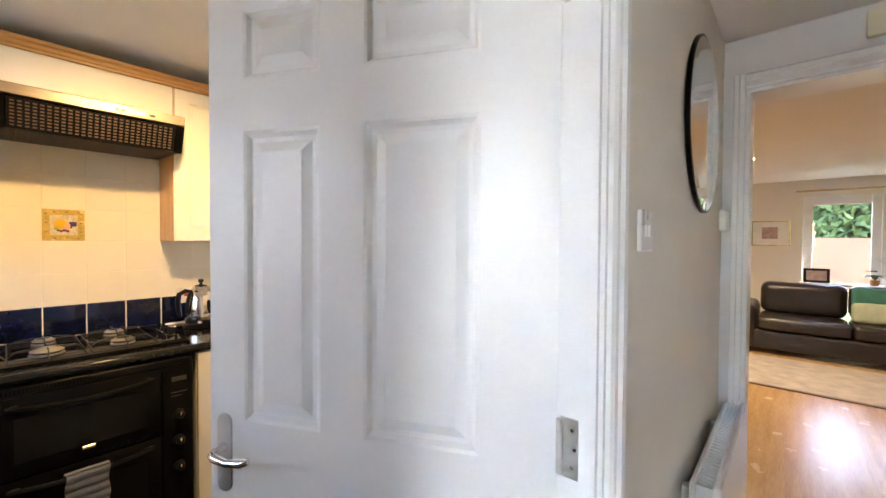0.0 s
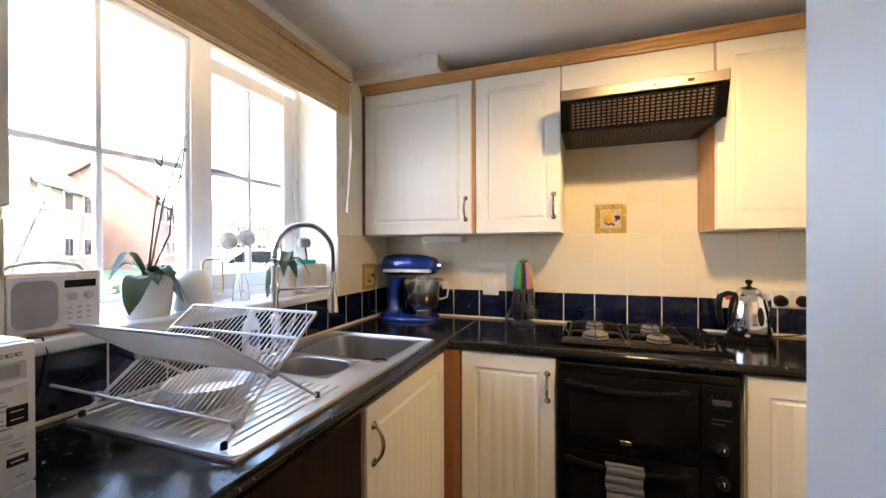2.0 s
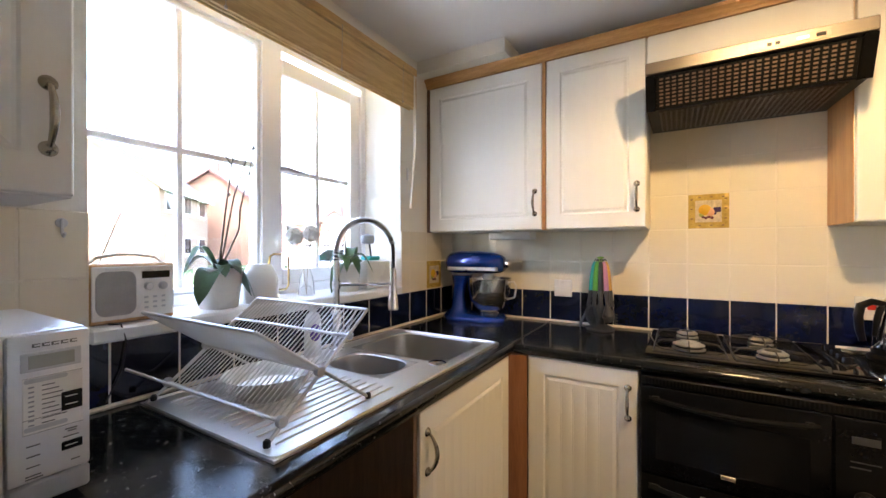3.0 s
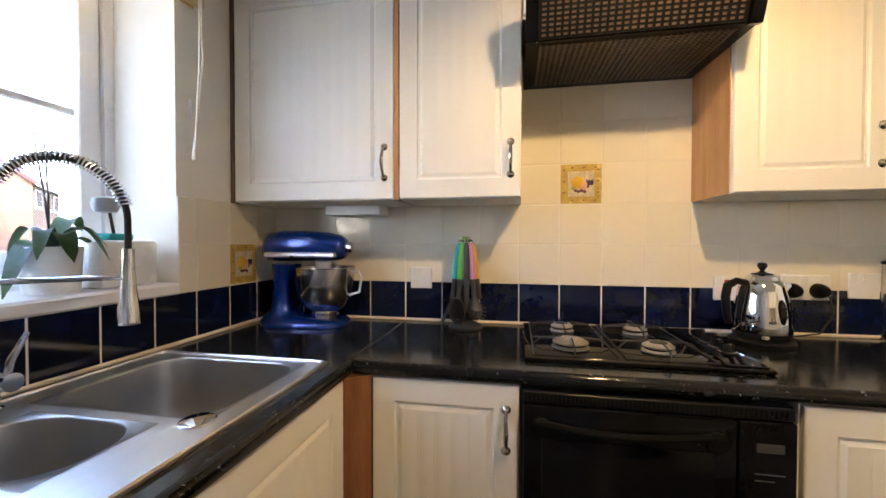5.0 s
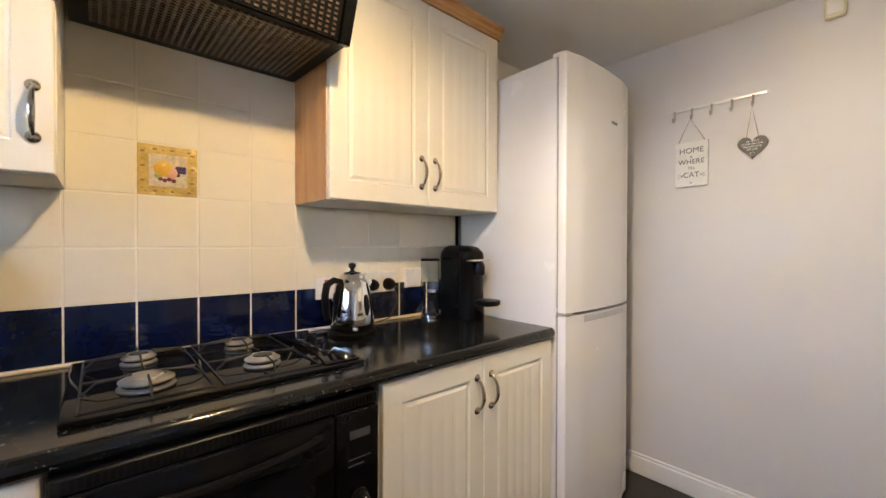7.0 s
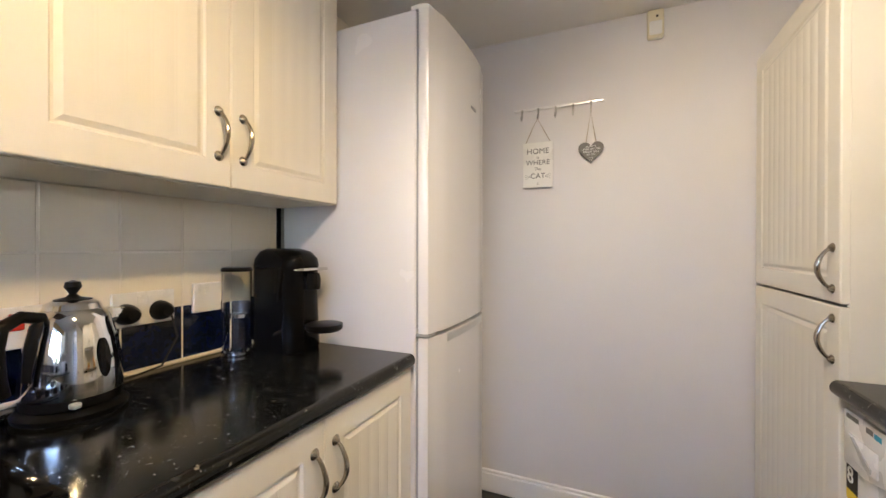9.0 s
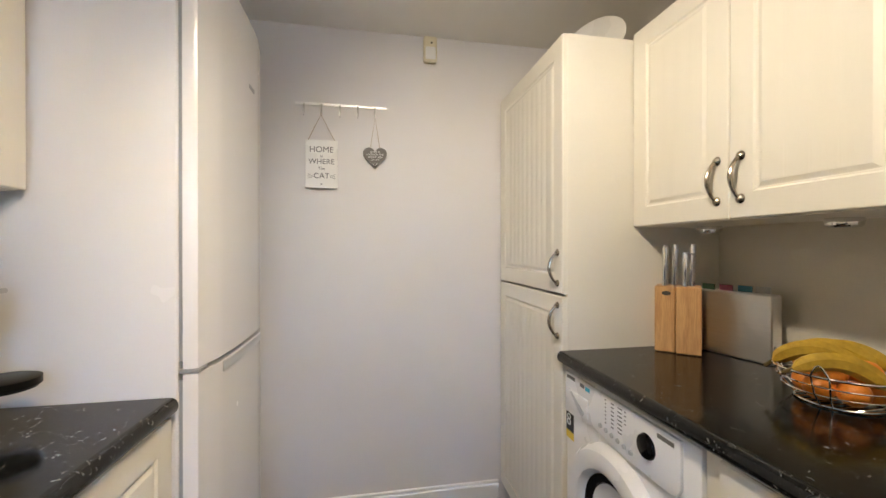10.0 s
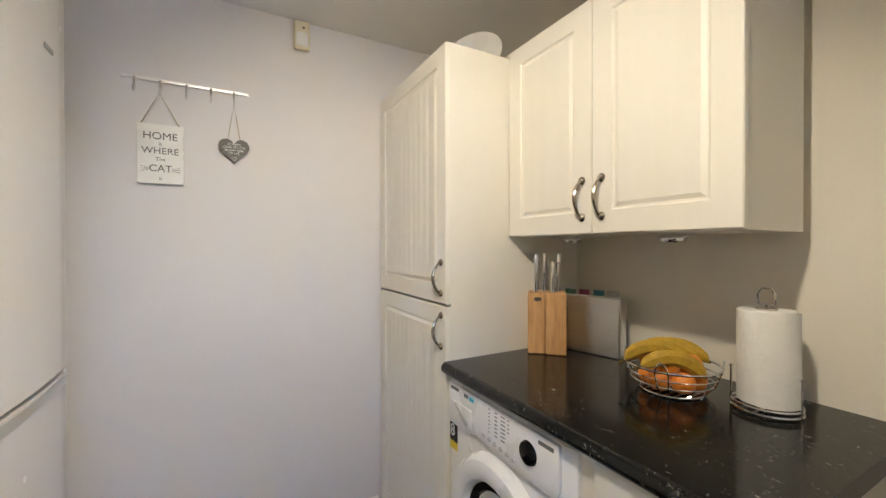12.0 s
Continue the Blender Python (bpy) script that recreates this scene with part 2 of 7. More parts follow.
# grey tint that dims the outdoors seen through panes, not a real glazing colour
M_DIMPANE = glass("dimming_glass", color=(0.34, 0.34, 0.352))
M_MIRROR = mat("mirror_silver", (0.85, 0.85, 0.85), 0.03, 1.0, var=0.0, bump=0.0, rvar=0.01)


# ---- building blocks ----
def box(bm, x0, x1, y0, y1, z0, z1, bev=0.0, seg=1):
    g = bmesh.ops.create_cube(bm, size=1.0)
    vs = g["verts"]
    bmesh.ops.scale(bm, vec=(abs(x1 - x0), abs(y1 - y0), abs(z1 - z0)), verts=vs)
    bmesh.ops.translate(bm, vec=((x0 + x1) / 2, (y0 + y1) / 2, (z0 + z1) / 2), verts=vs)
    if bev:
        es = list({e for v in vs for e in v.link_edges})
        r = bmesh.ops.bevel(bm, geom=es, offset=bev, segments=seg, affect="EDGES", profile=0.5)
        vs = list({v for f in r["faces"] for v in f.verts} | {v for v in vs if v.is_valid})
    return vs


def lathe(bm, profile, n=28, center=(0, 0, 0), mx=None, squash=(1, 1)):
    """A turned body from (radius, height) pairs."""
    rings = []
    for r, z in profile:
        if r < 1e-5:
            rings.append([bm.verts.new((0, 0, z))])
        else:
            rings.append([bm.verts.new((r * squash[0] * math.cos(2 * math.pi * i / n), r * squash[1] * math.sin(2 * math.pi * i / n), z)) for i in range(n)])
    for a, b in zip(rings, rings[1:]):
        for i in range(n):
            j = (i + 1) % n
            if len(a) == 1 and len(b) == 1:
                continue
            if len(a) == 1:
                bm.faces.new((a[0], b[j], b[i])[::-1])
            elif len(b) == 1:
                bm.faces.new((a[i], a[j], b[0]))
            else:
                bm.faces.new((a[i], a[j], b[j], b[i]))
    vs = [v for ring in rings for v in ring]
    if mx is not None:
        bmesh.ops.transform(bm, matrix=mx, verts=vs)
    bmesh.ops.translate(bm, vec=center, verts=vs)
    return vs


def tube(bm, pts, r, n=8, closed=False):
    """A round rod along points; r is a radius or a list of them."""
    pts = [Vector(p) for p in pts]
    rs = r if isinstance(r, (list, tuple)) else [r] * len(pts)
    rings, up = [], None
    for i, p in enumerate(pts):
        a = pts[i - 1] if (i or closed) else p
        b = pts[(i + 1) % len(pts)] if (i < len(pts) - 1 or closed) else p
        d = (b - a).normalized()
        if up is None:
            up = Vector((0, 0, 1)) if abs(d.z) < 0.9 else Vector((1, 0, 0))
        u = d.cross(up)
        if u.length < 1e-4:
            u = d.orthogonal()
        u.normalize()
        up = u.cross(d).normalized()
        rings.append([bm.verts.new(p + rs[i] * (math.cos(2 * math.pi * k / n) * u + math.sin(2 * math.pi * k / n) * up)) for k in range(n)])
    pairs = list(zip(rings, rings[1:])) + ([(rings[-1], rings[0])] if closed else [])
    for a, b in pairs:
        for k in range(n):
            bm.faces.new((a[k], a[(k + 1) % n], b[(k + 1) % n], b[k]))
    if not closed:
        bm.faces.new(rings[0][::-1])
        bm.faces.new(rings[-1])
    return [v for ring in rings for v in ring]


def prism(bm, outline, d0, d1, axis="y"):
    """An outline of (a, b) pairs pushed along an axis: y takes (x, z), x takes (y, z), z takes (x, y)."""
    def at(a, b, d):
        return (a, d, b) if axis == "y" else (d, a, b) if axis == "x" else (a, b, d)
    f, g = [bm.verts.new(at(a, b, d0)) for a, b in outline], [bm.verts.new(at(a, b, d1)) for a, b in outline]
    bm.faces.new(f)
    bm.faces.new(g[::-1])
    n = len(f)
    for i in range(n):
        bm.faces.new((f[i], g[i], g[(i + 1) % n], f[(i + 1) % n]))
    return f + g


def bevel_all(bm, off, seg=2, angle=30):
    es = [e for e in bm.edges if len(e.link_faces) == 2 and e.calc_face_angle(0) > radians(angle)]
    bmesh.ops.bevel(bm, geom=es, offset=off, segments=seg, affect="EDGES", profile=0.5)


def mesh_of(name, bm, material, smooth=35):
    bmesh.ops.recalc_face_normals(bm, faces=bm.faces)
    me = bpy.data.meshes.new(name)
    for f in bm.faces:
        f.smooth = smooth > 0
    for e in bm.edges:
        e.smooth = not (len(e.link_faces) == 2 and e.calc_face_angle(0) > radians(smooth))
    bm.to_mesh(me)
    bm.free()
    me.materials.append(material)
    return me


def part(name, bm, material, parent, label="", smooth=35):
    ob = new(name, mesh_of(name, bm, material, smooth))
    ob.parent = parent
    if label:
        tagged(ob, label)
    return ob


def thing(name, m, label, category, group="", kind=""):
    ob = new(name)
    ob.empty_display_size = 0.05
    ob.matrix_world = m
    return tagged(ob, label, category, group, kind)


def solid(name, bm, material, label, category, m=None, group="", kind="", smooth=35):
    ob = new(name, mesh_of(name, bm, material, smooth))
    if m is not None:
        ob.matrix_world = m
    return tagged(ob, label, category, group, kind)


def structure(name, bm, material, label="", smooth=35):
    return solid(name, bm, material, label or name.replace("_", " "), name.split("_")[0], kind="structure", smooth=smooth)


def grid_plate(bm, xs, ys, z0, z1, holes=()):
    """A slab over a grid of cuts, with the cells inside the holes left out."""
    xs, ys = sorted(set(xs)), sorted(set(ys))
    keep = {}
    for i in range(len(xs) - 1):
        for j in range(len(ys) - 1):
            cx, cy = (xs[i] + xs[i + 1]) / 2, (ys[j] + ys[j + 1]) / 2
            keep[i, j] = not any(h[0] < cx < h[1] and h[2] < cy < h[3] for h in holes)
    v = {}
    def at(i, j, k):
        if (i, j, k) not in v:
            v[i, j, k] = bm.verts.new((xs[i], ys[j], (z0, z1)[k]))
        return v[i, j, k]
    for (i, j), on in keep.items():
        if not on:
            continue
        bm.faces.new((at(i, j, 1), at(i + 1, j, 1), at(i + 1, j + 1, 1), at(i, j + 1, 1)))
        bm.faces.new((at(i, j, 0), at(i, j + 1, 0), at(i + 1, j + 1, 0), at(i + 1, j, 0)))
        for (di, dj), a, c in (((-1, 0), (i, j), (i, j + 1)), ((1, 0), (i + 1, j), (i + 1, j + 1)), ((0, -1), (i, j), (i + 1, j)), ((0, 1), (i, j + 1), (i + 1, j + 1))):
            if not keep.get((i + di, j + dj), False):
                bm.faces.new((at(*a, 0), at(*c, 0), at(*c, 1), at(*a, 1)))


def boxes(*items):
    bm = bmesh.new()
    for it in items:
        box(bm, *it)
    return bm


def letters(text, size, parent, m, material, name="lettering", depth=0.0008, spacing=1.0):
    cu = bpy.data.curves.new(name, "FONT")
    cu.body, cu.size, cu.extrude, cu.align_x, cu.align_y = text, size, depth, "CENTER", "CENTER"
    cu.space_character = spacing
    cu.materials.append(material)
    tmp = bpy.data.objects.new(name, cu)
    scene.collection.objects.link(tmp)
    me = bpy.data.meshes.new_from_object(tmp.evaluated_get(bpy.context.evaluated_depsgraph_get()))
    bpy.data.objects.remove(tmp)
    if not me.materials:
        me.materials.append(material)
    ob = new(name, me)
    ob.parent = parent
    ob.matrix_basis = m
    return ob


FACE_E, FACE_N, FACE_W = 90, 180, -90   # turns that make a front look east, north or west

# ---- the room's shell ----
XW, XE, YS, YN, ZC = -2.66, -0.405, -1.07, 2.245, 2.26
XH = -0.31
HX = 0.75
wall_west = structure("wall_west", boxes((XW - 0.12, XW, YS - 0.3, YN + 0.1, 0, ZC)), M_WALLS, "cream painted kitchen wall with tiled splashback")
wall_north = structure("wall_north", boxes((XW, XH, YN, YN + 0.1, 0, ZC)), M_WALL, "pale painted end wall of the kitchen")
DY0, DY1, DH = -0.10, 0.70, 2.02
wall_east = structure("wall_east", boxes((XE, XH, DY1 + 0.03, YN, 0, ZC), (XE, XH, YS - 0.3, DY0 - 0.03, 0, ZC), (XE, XH, DY0 - 0.03, DY1 + 0.03, DH + 0.03, ZC)), M_WALLS, "cream painted wall between kitchen and hall")
WX0, WX1, WZ0, WZ1 = -2.148, -0.961, 1.09, 2.15
wall_south = structure("wall_south", boxes((XW, WX0, YS - 0.3, YS, 0, ZC), (WX1, XE, YS - 0.3, YS, 0, ZC), (WX0, WX1, YS - 0.3, YS, 0, WZ0), (WX0, WX1, YS - 0.3, YS, WZ1, ZC)), M_WALLS, "cream painted outer wall with the window")
floor = structure("floor", boxes((XW, XH, YS, YN, -0.05, 0)), M_FLOOR, "dark vinyl kitchen floor")
ceiling = structure("ceiling", boxes((XW - 0.12, HX + 0.1, YS - 0.3, YN + 0.1, ZC, ZC + 0.08)), M_CEIL, "white painted ceiling")
structure("trim_boxing", boxes((XW, -2.29, YS, -0.585, 2.192, ZC)), M_WALLS, "painted pipe boxing in the corner above the wall cabinets")

# hall and lounge
LY = 7.5
structure("wall_hall_east", boxes((HX, HX + 0.1, -1.37, YN, 0, ZC)), M_WALL, "painted hall wall")
# the opening is made up, to let daylight onto the door leaf
structure("wall_hall_south", boxes((XH, HX, -1.37, -1.27, 0, 0.95), (XH, HX, -1.37, -1.27, 2.05, ZC), (XH, 0.04, -1.37, -1.27, 0.95, 2.05), (0.46, HX, -1.37, -1.27, 0.95, 2.05)), M_WALL, "painted hall end wall, out of view, with an added window")
structure("wall_hall_north", boxes((XH, -0.23, YN - 0.1, YN, 0, ZC), (0.60, HX, YN - 0.1, YN, 0, ZC), (-0.23, 0.60, YN - 0.1, YN, DH + 0.02, ZC)), M_WALL, "painted wall over the opening into the lounge")
structure("floor_hall", boxes((XH, HX, -1.27, YN, -0.05, 0.0), (-2.6, 3.2, YN + 0.1, LY, -0.05, 0.0), (XH, HX, YN, YN + 0.1, -0.05, 0.0)), M_LAMIN, "pale oak laminate floor in hall and lounge")
structure("ceiling_lounge", boxes((-2.7, 3.3, YN + 0.1, LY + 0.2, ZC, ZC + 0.08)), M_CEIL, "white painted lounge ceiling")
structure("wall_lounge_west", boxes((-2.7, -2.6, YN + 0.1, LY, 0, ZC)), M_WALLS, "cream lounge wall")
structure("wall_lounge_east", boxes((3.2, 3.3, YN + 0.1, LY, 0, ZC)), M_WALLS, "cream lounge wall")
structure("wall_lounge_south", boxes((HX, 3.2, YN, YN + 0.1, 0, ZC), (-2.7, XW - 0.12, YN, YN + 0.1, 0, ZC)), M_WALLS, "cream lounge wall")
FX0, FX1, FZ = 0.02, 1.55, 2.03
structure("wall_lounge_north", boxes((-2.6, FX0, LY, LY + 0.2, 0, ZC), (FX1, 3.2, LY, LY + 0.2, 0, ZC), (FX0, FX1, LY, LY + 0.2, FZ, ZC)), M_WALLS, "cream lounge wall with the french doors")
structure("baseboard_north", boxes((-2.64, -1.03, YN - 0.016, YN, 0, 0.095, 0.004), (-2.64, -1.03, YN - 0.012, YN, 0.095, 0.112, 0.004)), M_GLOSS, "white gloss skirting board")

# ---- kitchen units ----
def bow_handle(parent, x, y, z, length=0.105, flat=False):
    """A bowed metal pull with a rosette at each end; upright, or level when flat."""
    bm = bmesh.new()
    pts, rs = [], []
    for i in range(13):
        u = i / 12
        pts.append((0, -0.028 * math.sin(math.pi * u) ** 0.7 - 0.004, (u - 0.5) * length))
        rs.append(0.0042 + 0.0020 * math.sin(math.pi * u) ** 2)
    tube(bm, pts, rs, 10)
    for s in (-1, 1):
        lathe(bm, [(0, 0), (0.0110, 0), (0.0125, 0.002), (0.0095, 0.006), (0.004, 0.011), (0, 0.012)], 14,
              center=(0, 0, s * length / 2), mx=pose(0, 0, 0, 90))
    if flat:
        bmesh.ops.transform(bm, matrix=pose(0, 0, 0, 0, 90), verts=bm.verts)
    bmesh.ops.translate(bm, vec=(x, y, z), verts=bm.verts)
    return part("handle", bm, M_PEWTER, parent, "antique pewter bow handle")


def panel_door(parent, x0, x1, z0, z1, handle=None, name="door", grooves=True, stile=0.062, y=0.0):
    """A vinyl-wrapped door with a sunk, softly beaded panel of boards. The front looks to -y."""
    bm = bmesh.new()
    t = 0.019
    yf = y - t
    def ring(inset, depth):
        return [bm.verts.new((a, yf + depth, b)) for a, b in ((x0 + inset, z0 + inset), (x1 - inset, z0 + inset), (x1 - inset, z1 - inset), (x0 + inset, z1 - inset))]
    levels = [ring(0, t), ring(0, 0.004), ring(0.0015, 0.001), ring(0.004, 0.0), ring(stile, 0.0), ring(stile + 0.004, 0.005), ring(stile + 0.009, 0.006), ring(stile + 0.020, 0.0012)]
    bm.faces.new(levels[0][::-1])
    for a, b in zip(levels, levels[1:]):
        for i in range(4):
            bm.faces.new((a[i], a[(i + 1) % 4], b[(i + 1) % 4], b[i]))
    i0 = stile + 0.020
    a0, a1, c0, c1 = x0 + i0, x1 - i0, z0 + i0, z1 - i0
    n = max(2, round((a1 - a0) / 0.048)) if grooves else 1
    cols = [(a0, 0.0012)]
    for k in range(1, n):
        xg = a0 + (a1 - a0) * k / n
        for xc in (xg - 0.0032, xg + 0.0032):
            cols += [(xc - 0.0014, 0.0012), (xc, 0.00135 if z0 < 0.05 else 0.0017), (xc + 0.0014, 0.0012)]
    cols.append((a1, 0.0012))
    lo, hi = [bm.verts.new((a, yf + d, c0)) for a, d in cols], [bm.verts.new((a, yf + d, c1)) for a, d in cols]
    for i in range(len(cols) - 1):
        bm.faces.new((lo[i], lo[i + 1], hi[i + 1], hi[i]))
    ob = part(name, bm, M_DOOR, parent, smooth=20)
    if handle:
        side, hz = handle
        hx = {"l": x0 + 0.032, "r": x1 - 0.032, "c": (x0 + x1) / 2}[side]
        bow_handle(ob, hx, yf, hz, flat=side == "c")
    return ob


def cabinet(name, label, category, m, w, h, d, doors=(), z0=0.0, material=None, open_top=False, group=""):
    """A unit whose front plane is y = 0; x runs along the front and the body goes back to y = d."""
    c = thing(name, m, label, category, group)
    bm = bmesh.new()
    if open_top:
        for b in ((0, 0.008, 0, d, z0, h), (w - 0.008, w, 0, d, z0, h), (0.008, w - 0.008, 0, d, z0, z0 + 0.018), (0.008, w - 0.008, d - 0.008, d, z0 + 0.018, h)):
            box(bm, *b)
    else:
        box(bm, 0, w, 0, d, z0, h)
        bm.faces.ensure_lookup_table()
        front = min(bm.faces, key=lambda f: f.calc_center_median().y)
        bmesh.ops.inset_region(bm, faces=[front], thickness=0.018)
        inner = bmesh.ops.extrude_discrete_faces(bm, faces=[front])["faces"][0]
        bmesh.ops.translate(bm, vec=(0, d - 0.01, 0), verts=inner.verts)
    part("body", bm, material or M_CARC, c)
    for x0, x1, a, b, hd in doors:
        panel_door(c, x0, x1, a, b, hd)
    return c


ZU0, ZU1 = 1.377, 2.145
XF = -2.385                       # front of the wall-cabinet doors
D = 0.255
HZ = ZU0 + 0.135


def wall_cab(label, y0, y1, doors):
    return cabinet("wall_cabinet", label, "cabinet", pose(XF - 0.019, y0, ZU0, 0, 0, FACE_E), y1 - y0, ZU1 - ZU0, XF - 0.019 - XW, doors, group="wall cabinets over the hob side")


H = ZU1 - ZU0
wall_cab("cream wall cabinet with a beaded door, in the window corner", YS + 0.014, -0.440, [(0.004, 0.614, 0.002, H - 0.002, ("r", 0.126))])
wall_cab("cream wall cabinet with a beaded door beside the cooker hood", -0.423, -0.014, [(0.002, 0.407, 0.002, H - 0.002, ("r", 0.126))])
c34 = wall_cab("cream double wall cabinet beside the fridge freezer", 0.592, 1.392, [(0.002, 0.399, 0.002, H - 0.002, ("r", 0.126)), (0.401, 0.798, 0.002, H - 0.002, ("l", 0.126))])
part("side_panel", boxes((-0.004, -0.0005, -0.003, 0.254, 0.0, H, 0.001)), M_ORANGEV, c34, "orange oak-effect end panel")
bridge = cabinet("bridging_panel", "cream panel above the cooker hood", "panel", pose(XF - 0.019, -0.012, 1.95, 0, 0, FACE_E), 0.600, ZU1 - 1.95, 0.25)
part("front", boxes((0.002, 0.598, -0.019, -0.0005, 0.008, ZU1 - 1.952, 0.003)), M_DOOR, bridge)
solid("filler_strip", boxes((XF - 0.045, XF + 0.001, -0.4395, -0.4235, ZU0 - 0.002, ZU1, 0.001)), M_ORANGEV, "orange oak-effect strip between two wall cabinets", "strip")
solid("end_strip", boxes((XF - 0.04, XF + 0.001, YS + 0.0005, YS + 0.0135, ZU0 - 0.002, ZU1, 0.001)), M_BROWN, "brown oak-effect strip beside the corner wall cabinet", "strip")
# cornice
bm = bmesh.new()
prism(bm, [(XF - 0.05, ZU1 + 0.0005), (XF + 0.004, ZU1 + 0.0005), (XF + 0.006, ZU1 + 0.010), (XF + 0.012, ZU1 + 0.014), (XF + 0.016, ZU1 + 0.026), (XF + 0.026, ZU1 + 0.034), (XF + 0.028, ZU1 + 0.046), (XF - 0.05, ZU1 + 0.046)], YS + 0.001, 1.405, "y")
bmesh.ops.recalc_face_normals(bm, faces=bm.faces)
solid("cornice", bm, M_ORANGE, "orange oak moulded cornice along the wall cabinets", "cornice", smooth=20)

# base units along the hob wall
XB, YB = -2.098, -0.472
ZB0, ZB1 = 0.15, 0.8715


def base_cab(label, m, w, doors, d=0.56, open_top=False):
    c = cabinet("base_cabinet", label, "cabinet", m, w, ZB1, d, doors, z0=0.145, open_top=open_top, group="base cabinets")
    return c


mE = lambda y: pose(XB - 0.019, y, 0, 0, 0, FACE_E)
base_cab("cream base cabinet with a beaded door beside the oven", mE(-0.412), 0.394, [(0.003, 0.392, ZB0, ZB1 - 0.002, ("r", 0.755))])
base_cab("cream double base cabinet beside the fridge freezer", mE(0.602), 0.783, [(0.003, 0.389, ZB0, ZB1 - 0.004, ("r", 0.755)), (0.392, 0.780, ZB0, ZB1 - 0.004, ("l", 0.755))])
structure("baseboard_plinth_west", boxes((XB - 0.075, XB - 0.06, -0.41, 1.385, 0, 0.143)), M_BROWN, "dark plinth under the base cabinets")
bm = bmesh.new()
prism(bm, [(-2.064, YB - 0.004), (XB - 0.002, -0.414), (XB - 0.05, -0.414), (XB - 0.05, YB - 0.03), (-2.064, YB - 0.03)], 0.0, ZB1, "z")
bmesh.ops.recalc_face_normals(bm, faces=bm.faces)
solid("corner_post", bm, M_POST, "orange-brown oak-effect corner post", "post")

# base units under the window

mN = lambda x: pose(x, YB - 0.019, 0, 0, 0, FACE_N)
sinkc = base_cab("cream base cabinet with a beaded door under the sink", mN(-1.436), 0.622, [(0.003, 0.620, ZB0, ZB1 - 0.002, ("l", 0.755))], d=0.52, open_top=True)
part("side_panel", boxes((-0.017, -0.001, -0.012, 0.53, 0, ZB1, 0.001)), M_BROWN, sinkc, "dark brown side panel")

# ---- worktops ----
XT, YT, ZT = -2.086, -0.458, 0.91


def nosing(bm, p0, p1, out):
    """A rounded front edge between two points; out is the way that it faces."""
    o, r, n = Vector(out), 0.019, 14
    rings = []
    for p in (p0, p1):
        p = Vector(p)
        rings.append([bm.verts.new(p + o * (r * math.sin(math.pi * k / n) * 0.9) + Vector((0, 0, -r + r * math.cos(math.pi * k / n)))) for k in range(n + 1)])
    for k in range(n):
        bm.faces.new((rings[0][k], rings[0][k + 1], rings[1][k + 1], rings[1][k]))
    for ring in rings:
        bm.faces.new(ring)


SX0, SX1, SY0, SY1 = -2.035, -1.075, -1.005, -0.53   # cut-out for the sink
bm = bmesh.new()
grid_plate(bm, (XW, SX0, SX1, XT - 0.02, XE), (YS, SY0, SY1, YT - 0.017), ZT - 0.038, ZT, [(SX0, SX1, SY0, SY1)])
wt = thing("worktop", pose(0, 0, 0), "black speckled laminate worktop with the sink under the window", "worktop")
part("top", bm, M_TOP, wt, smooth=0)
bm = bmesh.new()
nosing(bm, (XT - 0.02, YT - 0.017, ZT), (XE, YT - 0.017, ZT), (0, 1, 0))
bmesh.ops.recalc_face_normals(bm, faces=bm.faces)
part("front_edge", bm, M_TOP, wt, "rounded laminate front edge", smooth=60)
HX0, HX1, HY0, HY1 = -2.62, -2.21, 0.03, 0.56
bm = bmesh.new()
grid_plate(bm, (XW, HX0, HX1, XT - 0.017), (YT - 0.0165, HY0, HY1, 1.385), ZT - 0.038, ZT, [(HX0, HX1, HY0, HY1)])
wt = thing("worktop", pose(0, 0, 0), "black speckled laminate worktop around the hob", "worktop")
part("top", bm, M_TOP, wt, smooth=0)
bm = bmesh.new()
nosing(bm, (XT - 0.017, YT - 0.0165, ZT), (XT - 0.017, 1.385, ZT), (1, 0, 0))
bmesh.ops.recalc_face_normals(bm, faces=bm.faces)
part("front_edge", bm, M_TOP, wt, "rounded laminate front edge", smooth=60)
bm = bmesh.new()
box(bm, -1.023, XE, 0.703, 1.6015, ZT - 0.038, ZT)
wt = thing("worktop", pose(0, 0, 0), "black speckled laminate worktop over the washing machine", "worktop")
part("top", bm, M_TOP, wt, smooth=0)
bm = bmesh.new()
nosing(bm, (-1.023, 0.703, ZT), (-1.023, 1.6015, ZT), (-1, 0, 0))
bmesh.ops.recalc_face_normals(bm, faces=bm.faces)
part("front_edge", bm, M_TOP, wt, "rounded laminate front edge", smooth=60)
solid("joint_strip", boxes((XW + 0.0, XT - 0.02, YT - 0.020, YT - 0.013, ZT - 0.0005, ZT + 0.0016, 0.0006)), M_RUBBER, "thin dark joint strip between two worktops", "strip")
solid("sealant_bead", boxes((XW, XW + 0.012, YS + 0.013, 1.384, ZT - 0.001, ZT + 0.009, 0.003)), M_SEAL, "cream sealant bead along the worktop", "sealant")
solid("sealant_bead", boxes((XW + 0.013, XE - 0.001, YS, YS + 0.012, ZT - 0.001, ZT + 0.009, 0.003)), M_SEAL, "cream sealant bead along the worktop under the window", "sealant")

